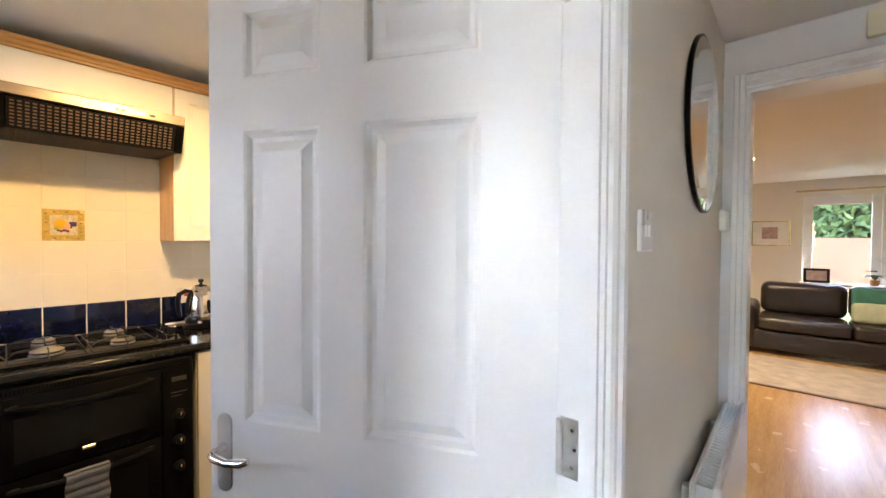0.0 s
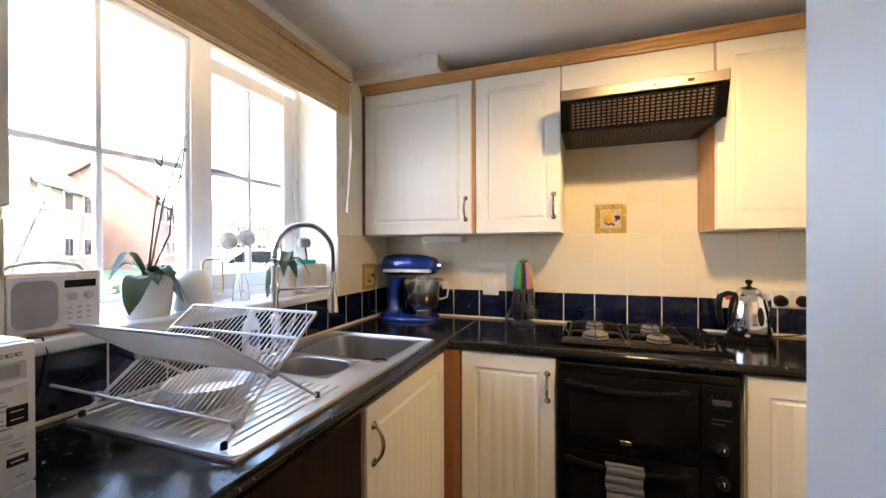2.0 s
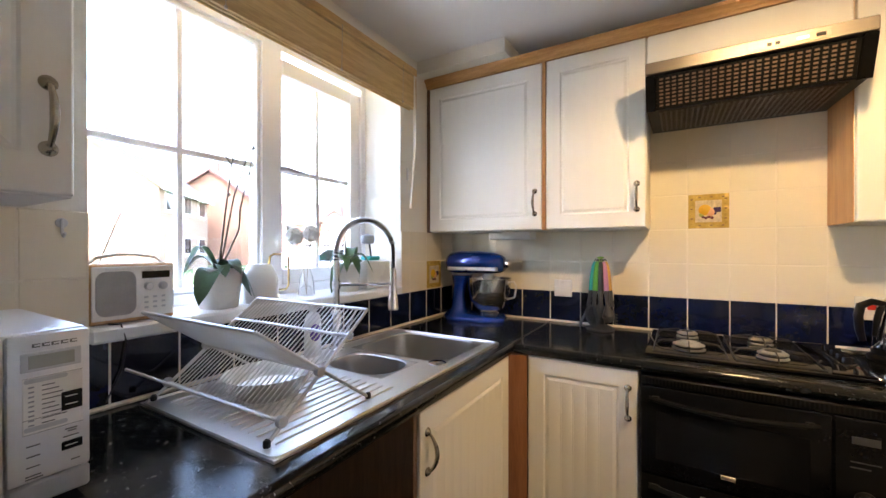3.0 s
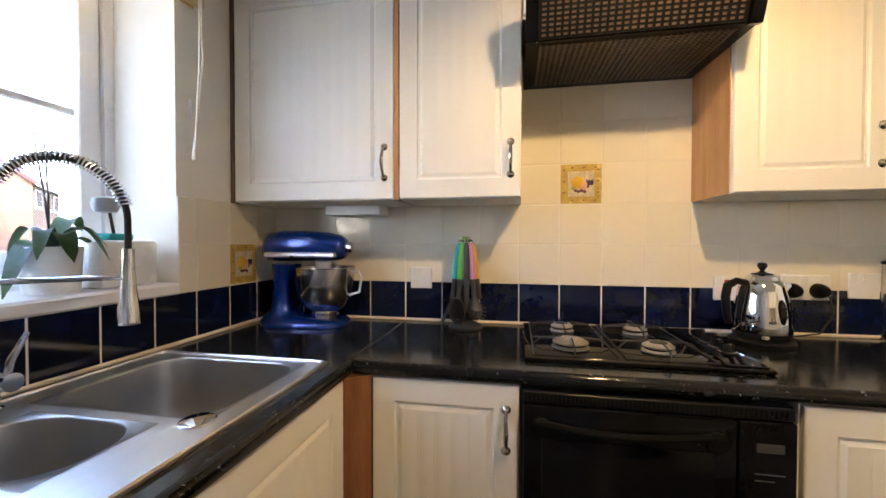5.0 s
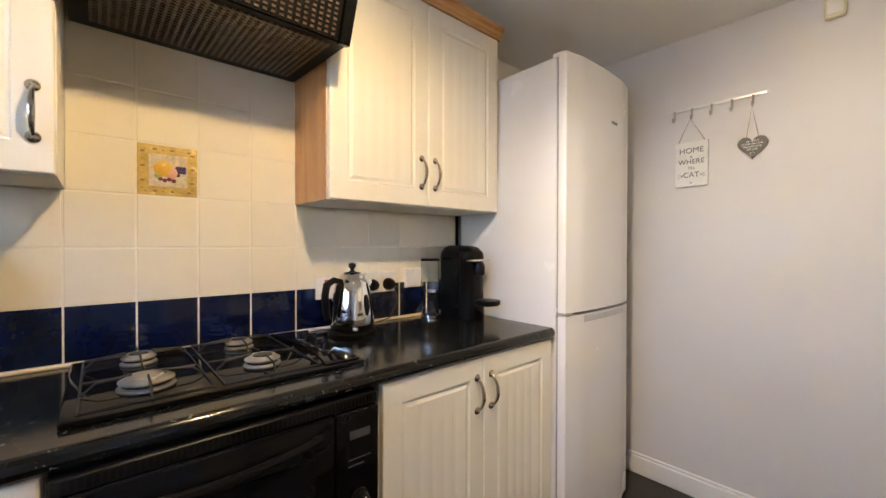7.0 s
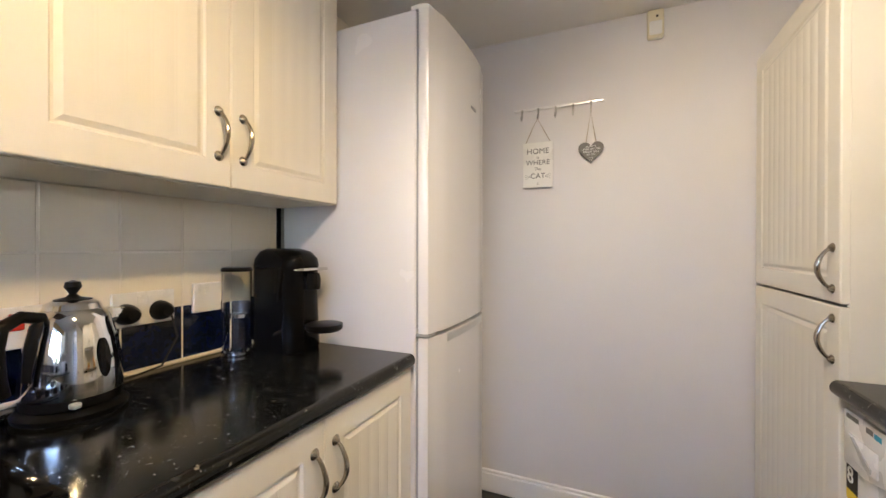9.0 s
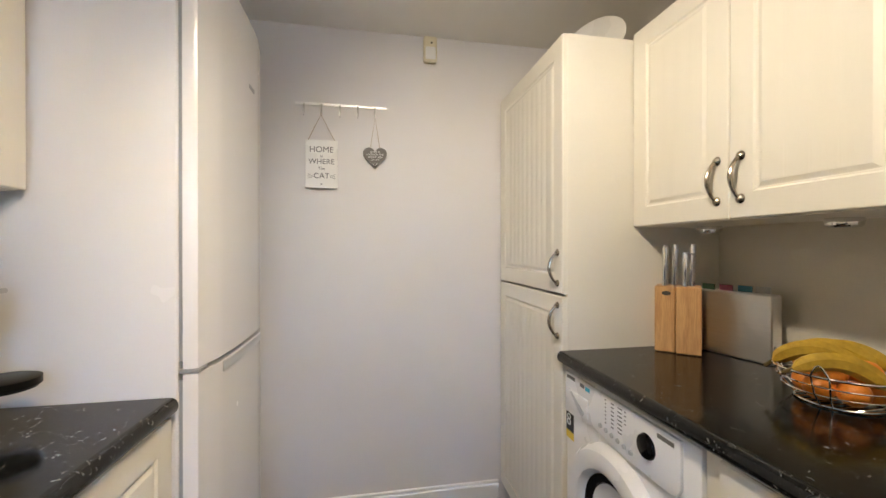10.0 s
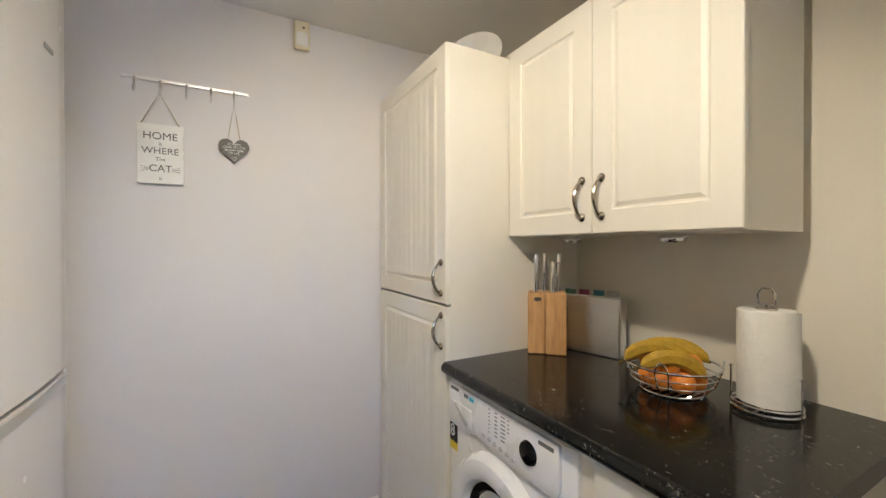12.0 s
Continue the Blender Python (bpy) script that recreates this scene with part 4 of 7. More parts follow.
bm = bmesh.new()
leaf_face(bm, 0.0, 1)
leaf_face(bm, -T, -1)
bmesh.ops.remove_doubles(bm, verts=bm.verts, dist=1e-5)
edge = [e for e in bm.edges if len(e.link_faces) == 1]
front = [e for e in edge if e.verts[0].co.y > -0.001]
back = [e for e in edge if e not in front]
bmesh.ops.bridge_loops(bm, edges=front + back)
leaf = part("leaf", bm, M_GLOSS, door, smooth=14)
for s, yy in ((1, 0.0), (-1, -T)):
    bm = bmesh.new()
    outl = []
    cx, cz, hw, hh = LEAF_W - 0.042, 0.876, 0.020, 0.092
    for k in range(24):
        a = 2 * math.pi * k / 24
        outl.append((cx + hw * math.cos(a), cz + (hh - hw) * (1 if math.sin(a) >= 0 else -1) + hw * math.sin(a)))
    prism(bm, outl, yy, yy + s * 0.006, "y")
    bmesh.ops.recalc_face_normals(bm, faces=bm.faces)
    bevel_all(bm, 0.002, 2, 40)
    pl = part("handle_plate", bm, M_SATIN, leaf, "satin steel lever handle plate")
    bm = bmesh.new()
    lathe(bm, [(0.012, 0), (0.012, 0.004), (0.009, 0.012), (0.009, 0.03), (0, 0.031)], 16, center=(cx, yy + s * 0.004, 0.89), mx=pose(0, 0, 0, -90 * s))
    tube(bm, [(cx, yy + s * 0.030, 0.89), (cx - 0.004, yy + s * 0.044, 0.89), (cx - 0.016, yy + s * 0.050, 0.888), (cx - 0.05, yy + s * 0.050, 0.882), (cx - 0.085, yy + s * 0.047, 0.885), (cx - 0.100, yy + s * 0.042, 0.890)], [0.0095, 0.0095, 0.0095, 0.0085, 0.0095, 0.008], 12)
    part("lever", bm, M_CHROME, leaf, "chrome scroll lever")
for z in (0.22, 1.0, 1.86):
    bm = bmesh.new()
    tube(bm, [(-0.003, 0.004, z - 0.05), (-0.003, 0.004, z + 0.05)], 0.0055, 10)
    part("hinge", bm, M_SATIN, door, "steel butt hinge")
for z in (0.232, 1.012, 1.872):
    hp = thing("hinge_plate", pose(-0.363, DY1 - 0.0015, z), "steel hinge plate screwed to the door lining", "hinge")
    part("plate", boxes((-0.021, 0.014, -0.0012, 0.0012, -0.055, 0.055, 0.0005)), M_SATIN, hp)
    for dz in (-0.034, 0, 0.034):
        bm = bmesh.new()
        lathe(bm, [(0, 0.0012), (0.003, 0.001), (0.0035, 0)], 10, center=(0.002 + 0.005 * (dz == 0), -0.0012, dz), mx=pose(0, 0, 0, 90))
        part("screw", bm, M_PEWTER, hp)

# ---- window ----
YG = -1.333
win = thing("window_1", pose(0, 0, 0), "white plastic casement window with glazing bars", "window", kind="structure")
bm = bmesh.new()
box(bm, WX0, WX0 + 0.03, YG - 0.035, YG + 0.035, WZ0, WZ1)
box(bm, WX1 - 0.03, WX1, YG - 0.035, YG + 0.035, WZ0, WZ1)
box(bm, WX0 + 0.03, WX1 - 0.03, YG - 0.035, YG + 0.035, WZ0, WZ0 + 0.05)
box(bm, WX0 + 0.03, WX1 - 0.03, YG - 0.035, YG + 0.035, WZ1 - 0.05, WZ1)
box(bm, -1.645, -1.560, YG - 0.035, YG + 0.035, WZ0 + 0.05, WZ1 - 0.05)
part("window_frame", bm, M_UPVC, win)


def sash(x0, x1, z0, z1, w, y, wr=0.0):
    bm = bmesh.new()
    wl = wr or w
    for b in ((x0, x0 + wl, z0, z1), (x1 - w, x1, z0, z1), (x0 + wl, x1 - w, z0, z0 + wl), (x0 + wl, x1 - w, z1 - wl, z1)):
        box(bm, b[0], b[1], y - 0.025, y + 0.025, b[2], b[3], 0.004)
    s = part("sash", bm, M_UPVC, win)
    xm, zm = (x0 + wl + x1 - w) / 2, 1.616
    part("glazing_bar", boxes((xm - 0.010, xm + 0.010, y - 0.012, y + 0.012, z0 + wl, z1 - wl, 0.003)), M_UPVC, s)
    part("glazing_bar", boxes((x0 + wl, x1 - w, y - 0.011, y + 0.011, zm - 0.010, zm + 0.010, 0.003)), M_UPVC, s)
    for a0, a1 in ((x0 + wl - 0.005, xm), (xm, x1 - w + 0.005)):
        for c0, c1 in ((z0 + wl - 0.005, zm), (zm, z1 - wl + 0.005)):
            # tint darkens the view out; with no shadow, daylight still enters
            p = part("pane", boxes((a0, a1, y - 0.003, y + 0.003, c0, c1)), M_DIMPANE, s)
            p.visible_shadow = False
    return s


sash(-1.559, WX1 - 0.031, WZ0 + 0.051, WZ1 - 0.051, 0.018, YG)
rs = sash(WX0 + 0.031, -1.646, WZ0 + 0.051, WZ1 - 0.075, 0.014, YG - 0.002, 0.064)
bm = bmesh.new()
tube(bm, [(-1.640, YG + 0.037, 1.618), (-1.66, YG + 0.052, 1.616), (-1.765, YG + 0.055, 1.608)], [0.010, 0.010, 0.007], 8)
part("handle", bm, M_SILVERP, rs, "grey casement handle")
part("window_sill", boxes((WX0 - 0.0, WX1 + 0.0, YG + 0.034, YS + 0.016, 1.068, 1.104, 0.006)), M_GLOSS, win, "white tiled window sill")

# pine slatted blind, drawn up
bl = thing("blind", pose(0, 0, 0), "pine slatted blind drawn up above the window", "blind")
part("headrail", boxes((-2.212, -0.862, YS + 0.002, YS + 0.056, 2.140, 2.176, 0.003)), M_PINE, bl)
for i in range(7):
    o = 0.0035 * math.sin(i * 2.3)
    part("slat", boxes((-2.206 + 0.004 * (i % 3), -0.864, YS + 0.012 + 0.006 * i + o, YS + 0.0165 + 0.006 * i + o, 1.978 + 0.005 * (i % 3), 2.128 - 0.003 * (i % 2), 0.001)), M_PINE, bl)
for x in (-2.09, -1.70, -1.25):
    bm = bmesh.new()
    tube(bm, [(x, YS + 0.062, 2.15), (x, YS + 0.060, 2.06), (x, YS + 0.058, 1.982)], 0.0014, 6)
    lathe(bm, [(0, -0.006), (0.005, -0.003), (0.005, 0.004), (0, 0.008)], 10, center=(x, YS + 0.058, 1.978))
    part("cord", bm, M_TWINE, bl)
bm = bmesh.new()
tube(bm, [(-2.185, YS + 0.056, 2.135), (-2.180, YS + 0.060, 1.80), (-2.165, YS + 0.055, 1.52)], 0.0034, 6)
tube(bm, [(-2.19, YS + 0.056, 2.135), (-2.195, YS + 0.058, 1.80), (-2.178, YS + 0.050, 1.60), (-2.16, YS + 0.052, 1.50)], 0.0034, 6)
lathe(bm, [(0, -0.01), (0.008, -0.006), (0.004, 0.022), (0, 0.026)], 12, center=(-2.163, YS + 0.054, 1.492))
part("pull_cord", bm, M_SEAL, bl, "pale cord with an acorn pull")
solid("cord_cleat", boxes((-2.205, -2.195, YS, YS + 0.012, 1.63, 1.69, 0.003)), M_PORC, "small white cord cleat on the wall", "cleat")

# ---- sink, tap, drainer ----
sink = thing("sink", pose(0, 0, ZT), "stainless steel one and a half bowl sink with drainer", "sink")
X0, X1, Y0, Y1 = -2.055, -1.045, -1.025, -0.515
B1 = (-2.02, -1.70, -0.955, -0.565, 0.18)
B2 = (-1.665, -1.485, -0.900, -0.640, 0.13)


def rounded(x0, x1, y0, y1, r, n=5):
    pts = []
    for cx, cy, a0 in ((x1 - r, y1 - r, 0), (x0 + r, y1 - r, 90), (x0 + r, y0 + r, 180), (x1 - r, y0 + r, 270)):
        for k in range(n + 1):
            a = radians(a0 + 90 * k / n)
            pts.append((cx + r * math.cos(a), cy + r * math.sin(a)))
    return pts


def bowl(x0, x1, y0, y1, dep, r):
    bm = bmesh.new()
    lv = []
    for inset, z, rr in ((0.0, 0.0072, r), (0.002, 0.0055, r), (0.003, 0.001, r), (0.004, -dep * 0.6, r), (0.008, -dep * 0.82, r), (0.016, -dep + 0.016, r), (0.034, -dep + 0.004, r * 0.9), (0.07, -dep, r * 0.6)):
        lv.append([bm.verts.new((a, b, z)) for a, b in rounded(x0 + inset, x1 - inset, y0 + inset, y1 - inset, rr)])
    for a, b in zip(lv, lv[1:]):
        for k in range(len(a)):
            bm.faces.new((a[k], a[(k + 1) % len(a)], b[(k + 1) % len(a)], b[k]))
    bm.faces.new(lv[-1][::-1])
    o, n = 0.006, len(lv[0]) // 4
    corner = [bm.verts.new((a, b, 0.0072)) for a, b in ((x1 + o, y1 + o), (x0 - o, y1 + o), (x0 - o, y0 - o), (x1 + o, y0 - o))]
    for i in range(4):
        seg = lv[0][i * n:(i + 1) * n]
        for a, b in zip(seg, seg[1:]):
            bm.faces.new((corner[i], b, a))
        bm.faces.new((corner[i], corner[(i + 1) % 4], lv[0][(i + 1) * n % (4 * n)], seg[-1]))
    bmesh.ops.recalc_face_normals(bm, faces=bm.faces)
    ob = part("bowl", bm, M_BOWL, sink, smooth=40)
    bm = bmesh.new()
    lathe(bm, [(0, 0.0), (0.03, 0.001), (0.036, 0.003), (0.04, 0.0)], 24, center=((x0 + x1) / 2, (y0 + y1) / 2, -dep + 0.0005))
    part("waste", bm, M_CHROME, ob)
    return ob


# the deck: one sheet with two openings, made from a grid of strips
bm = bmesh.new()
grid_plate(bm, (X0, B1[0], B1[1], B2[0], B2[1], X1), (Y0, B1[2], B1[3], B2[2], B2[3], Y1), 0.0006, 0.0065, [B1[:4], B2[:4]])
part("deck", bm, M_STEEL, sink)
bm = bmesh.new()
rim = rounded(X0 + 0.004, X1 - 0.004, Y0 + 0.004, Y1 - 0.004, 0.02)
tube(bm, [(a, b, 0.0062) for a, b in rim], 0.0045, 6, closed=True)
part("rim", bm, M_STEEL, sink)
bowl(*B1, 0.075)
bowl(*B2, 0.08)
bm = bmesh.new()
for i in range(15):
    y = -0.965 + i * 0.0285
    tube(bm, [(-1.445 + 0.010 * (i % 2), y, 0.0062), (-1.43, y, 0.0078), (-1.10, y, 0.0078), (-1.085, y, 0.0062)], 0.0024, 6)
part("drainer_ribs", bm, M_STEEL, sink, "pressed ribs of the drainer")
bm = bmesh.new()
lathe(bm, [(0.030, 0.0066), (0.030, 0.010), (0.026, 0.012), (0, 0.012)], 24, center=(-1.69, -0.575, 0))
part("waste_knob", bm, M_CHROME, sink)

tap = thing("tap", pose(-1.645, -0.985, ZT + 0.0065), "chrome mixer tap with a coiled spring spray hose", "tap")
bm = bmesh.new()
lathe(bm, [(0.026, 0), (0.026, 0.006), (0.021, 0.010), (0.021, 0.14), (0.018, 0.145), (0.012, 0.15), (0.012, 0.33), (0, 0.33)], 24)
part("body", bm, M_CHROME, tap)
bm = bmesh.new()
tube(bm, [(0, 0.016, 0.06), (0.0, 0.07, 0.062)], 0.017, 14)
tube(bm, [(0.0, 0.055, 0.07), (-0.003, 0.06, 0.10), (-0.012, 0.085, 0.150)], [0.006, 0.006, 0.004], 8)
part("lever", bm, M_CHROME, tap)
R = 0.105
DIRX, DIRY = -0.70, 0.71
arc = [(0, 0, 0.33)] + [(DIRX * (R - R * math.cos(a)), DIRY * (R - R * math.cos(a)), 0.36 + R * math.sin(a) * 1.15) for a in [math.pi * k / 24 for k in range(25)]] + [(DIRX * 2 * R, DIRY * 2 * R, 0.30)]
bm = bmesh.new()
tube(bm, [Vector(p) for p in arc], 0.0065, 8)
part("hose", bm, M_RUBBER, tap, "black spray hose")
bm = bmesh.new()
P = [Vector(p) for p in arc[:-3]]
coil, turns = [], 46
side = Vector((-DIRY, DIRX, 0))
for k in range(turns * 8):
    u = k / (turns * 8 - 1) * (len(P) - 1)
    i = min(int(u), len(P) - 2)
    p = P[i].lerp(P[i + 1], u - i)
    d = (P[i + 1] - P[i]).normalized()
    nn = side.cross(d)
    a = 2 * math.pi * k / 8
    coil.append(p + 0.0115 * (math.cos(a) * side + math.sin(a) * nn))
tube(bm, coil, 0.0022, 5)
part("spring", bm, M_CHROME, tap, "chrome spring round the hose")
e = Vector((DIRX * 2 * R, DIRY * 2 * R, 0))
bm = bmesh.new()
tube(bm, [(0, 0, 0.24), (e.x, e.y, 0.24)], 0.0055, 8)
lathe(bm, [(0.016, 0.225), (0.016, 0.255), (0.012, 0.256)], 14, center=(0, 0, 0))
part("bracket", bm, M_CHROME, tap)
bm = bmesh.new()
lathe(bm, [(0, 0.30), (0.011, 0.30), (0.012, 0.25), (0.014, 0.22), (0.021, 0.16), (0.023, 0.145), (0.020, 0.140), (0, 0.140)], 22, center=(e.x, e.y, 0))
part("spray_head", bm, M_CHROME, tap)

# ---- wire dish rack ----
rack = thing("dish_rack", pose(0, 0, 0), "folding stainless wire dish rack standing on the drainer", "dish rack")
RY0, RY1 = -1.005, -0.565


def rack_leaf(a, b, wires, rails, name, ends):
    """A leaf of wires between two heights; a and b are (x, z); wires are spread along y."""
    bm = bmesh.new()
    for u in rails:
        x, z = a[0] + (b[0] - a[0]) * u, a[1] + (b[1] - a[1]) * u
        tube(bm, [(x, RY0, z), (x, RY1, z)], 0.0038, 8)
    for y in (RY0, RY1):
        tube(bm, [(ends[0][0], y, ends[0][1]), (ends[1][0], y, ends[1][1])], 0.0040, 8)
    lf = part(name, bm, M_WIRE, rack)
    for i in range(1, wires):
        y = RY0 + (RY1 - RY0) * i / wires
        bm = bmesh.new()
        tube(bm, [(a[0], y, a[1]), (b[0], y, b[1])], 0.0016, 5)
        part("wire", bm, M_WIRE, lf)
    return lf


A0, A1 = (-1.098, 0.955), (-1.343, 1.140)
B0, B1w = (-1.192, 1.028), (-1.043, 1.138)
rack_leaf(A0, A1, 30, (0, 0.42, 0.72, 1), "leaf", ((-1.066, 0.924), A1))
rack_leaf(B0, B1w, 40, (0, 1), "leaf", ((-1.345, 0.924), B1w))
bm = bmesh.new()
tube(bm, [(-1.098, RY1, 0.955), (-1.01, RY0, 1.01)], 0.0035, 8)
part("brace", bm, M_WIRE, rack)
for x, z in ((-1.192, 1.028), (-1.098, 0.955)):
    for y in (RY0, RY1):
        bm = bmesh.new()
        lathe(bm, [(0, -0.008), (0.011, -0.006), (0.012, 0), (0.011, 0.006), (0, 0.008)], 14, center=(x, y, z), mx=pose(0, 0, 0, 90))
        part("pivot", bm, M_SILVERP, rack)
for x in (-1.066, -1.346):
    for y in (RY0, RY1):
        bm = bmesh.new()
        lathe(bm, [(0, 0), (0.007, 0.001), (0.007, 0.012), (0.004, 0.015), (0, 0.015)], 10, center=(x, y, ZT + 0.0088))
        part("foot", bm, M_RUBBER, rack)

# ---- along the hob wall ----
mixer = thing("stand_mixer", pose(-2.515, -0.845, ZT, 0, 0, 4), "metallic blue stand mixer with a steel bowl", "stand mixer")
# local: y points along the arm from column to bowl
bm = bmesh.new()
lv = []
for z, y0, y1, hw in ((0.001, -0.172, 0.175, 0.104), (0.014, -0.172, 0.175, 0.104), (0.023, -0.168, 0.165, 0.094), (0.034, -0.158, -0.02, 0.070), (0.060, -0.132, -0.045, 0.052), (0.12, -0.125, -0.055, 0.044), (0.18, -0.122, -0.045, 0.046), (0.235, -0.130, -0.02, 0.055)):
    lv.append([bm.verts.new((a, b, z)) for a, b in rounded(-hw, hw, y0, y1, min(hw, (y1 - y0) / 2) * 0.9, 6)])
for a, b in zip(lv, lv[1:]):
    for k in range(len(a)):
        bm.faces.new((a[k], a[(k + 1) % len(a)], b[(k + 1) % len(a)], b[k]))
bm.faces.new(lv[0][::-1]); bm.faces.new(lv[-1])
part("base", bm, M_BLUEP, mixer, smooth=60)
bm = bmesh.new()
lv = []
for y, rx, rz, cz in ((-0.160, 0.02, 0.02, 0.295), (-0.155, 0.045, 0.045, 0.295), (-0.135, 0.060, 0.060, 0.297), (-0.08, 0.066, 0.066, 0.300), (0.02, 0.064, 0.064, 0.301), (0.10, 0.060, 0.060, 0.298), (0.145, 0.052, 0.052, 0.296), (0.165, 0.040, 0.040, 0.295), (0.168, 0.02, 0.02, 0.295)):
    ring = []
    for k in range(24):
        a = 2 * math.pi * k / 24
        zz = math.sin(a)
        zz = zz if zz > 0 else zz * 0.85
        ring.append(bm.verts.new((rx * math.copysign(abs(math.cos(a)) ** 0.8, math.cos(a)), y, cz + rz * zz)))
    lv.append(ring)
for a, b in zip(lv, lv[1:]):
    for k in range(24):
        bm.faces.new((a[k], a[(k + 1) % 24], b[(k + 1) % 24], b[k]))
bm.faces.new(lv[0]); bm.faces.new(lv[-1][::-1])
head = part("head", bm, M_BLUEP, mixer, smooth=60)
part("trim_band", boxes((-0.0675, 0.0675, -0.135, 0.145, 0.262, 0.282, 0.005)), M_STEEL, head, "polished steel band")
bm = bmesh.new()
lathe(bm, [(0.020, 0), (0.022, 0.02), (0.018, 0.026), (0, 0.026)], 20, center=(0, 0.166, 0.300), mx=pose(0, 0, 0, -90))
part("hub_cap", bm, M_CHROME, head)
bm = bmesh.new()
lathe(bm, [(0.030, 0.20), (0.032, 0.245), (0.0, 0.248)], 20, center=(0, 0.075, 0))
lathe(bm, [(0.008, 0.12), (0.008, 0.20)], 10, center=(0, 0.075, 0))
part("planetary", bm, M_STEEL, head)
bm = bmesh.new()
tube(bm, [(0.066, -0.02, 0.262), (0.075, -0.02, 0.262)], 0.007, 10)
part("speed_knob", bm, M_BLACKP, head)
bm = bmesh.new()
lathe(bm, [(0, 0.042), (0.050, 0.042), (0.052, 0.058), (0.046, 0.062), (0.078, 0.085), (0.102, 0.125), (0.111, 0.175), (0.114, 0.232), (0.118, 0.234), (0.116, 0.237), (0.111, 0.232), (0.107, 0.175), (0.097, 0.125), (0.07, 0.085), (0, 0.07)], 44, center=(0, 0.082, -0.012))
bw = part("bowl", bm, M_POLISH, mixer, "brushed steel mixing bowl")
bm = bmesh.new()
tube(bm, [(0.02, 0.190, 0.205), (0.02, 0.222, 0.210), (0.02, 0.235, 0.185), (0.02, 0.226, 0.130), (0.02, 0.186, 0.118)], 0.005, 8)
part("handle", bm, M_STEEL, bw)

# utensil carousel
M_DKNYLON = mat("dark_nylon", (0.035, 0.037, 0.040), 0.45, var=0.1, bump=0.02)
ut = thing("utensil_stand", pose(-2.56, -0.215, ZT), "rotating stand of coloured kitchen utensils", "utensil stand")
bm = bmesh.new()
lathe(bm, [(0, 0.0005), (0.062, 0.0005), (0.064, 0.008), (0.050, 0.016), (0.020, 0.03), (0.011, 0.08), (0.010, 0.30), (0, 0.302)], 28)
part("stand", bm, M_DKNYLON, ut)
bm = bmesh.new()
lathe(bm, [(0.010, 0.30), (0.022, 0.312), (0.023, 0.317), (0.010, 0.321), (0.008, 0.330), (0.016, 0.336), (0.016, 0.341), (0, 0.343)], 22)
part("crown", bm, mat("lime_plastic", (0.25, 0.42, 0.05), 0.4, var=0.05), ut)
cols = [(0.02, 0.38, 0.36), (0.10, 0.38, 0.06), (0.012, 0.012, 0.012), (0.52, 0.24, 0.42), (0.55, 0.30, 0.05), (0.10, 0.05, 0.30)]


def slotted_blade(bm, hw, hh):
    """An oval spoon blade in the x = 0 plane, pierced by rows of holes, with a rounded rim."""
    c = 0.0042
    ny, nz = int(hw / c), int(hh / c)
    grid = {}
    def vert(j, k):
        if (j, k) not in grid:
            grid[j, k] = bm.verts.new((0.004 * ((j * c) / hw) ** 2, j * c, k * c))
        return grid[j, k]
    for j in range(-ny, ny):
        for k in range(-nz, nz):
            y, z = (j + 0.5) * c / hw, (k + 0.5) * c / hh
            if y * y + z * z > 0.95 or (j % 2 == 0 and k % 2 == 0 and y * y + z * z < 0.55):
                continue
            bm.faces.new((vert(j, k), vert(j + 1, k), vert(j + 1, k + 1), vert(j, k + 1)))
    bmesh.ops.solidify(bm, geom=bm.faces[:], thickness=0.0022)
    tube(bm, [(0.004 * math.cos(t) ** 2, hw * math.cos(t), hh * math.sin(t)) for t in [2 * math.pi * q / 28 for q in range(28)]], 0.0026, 6, closed=True)


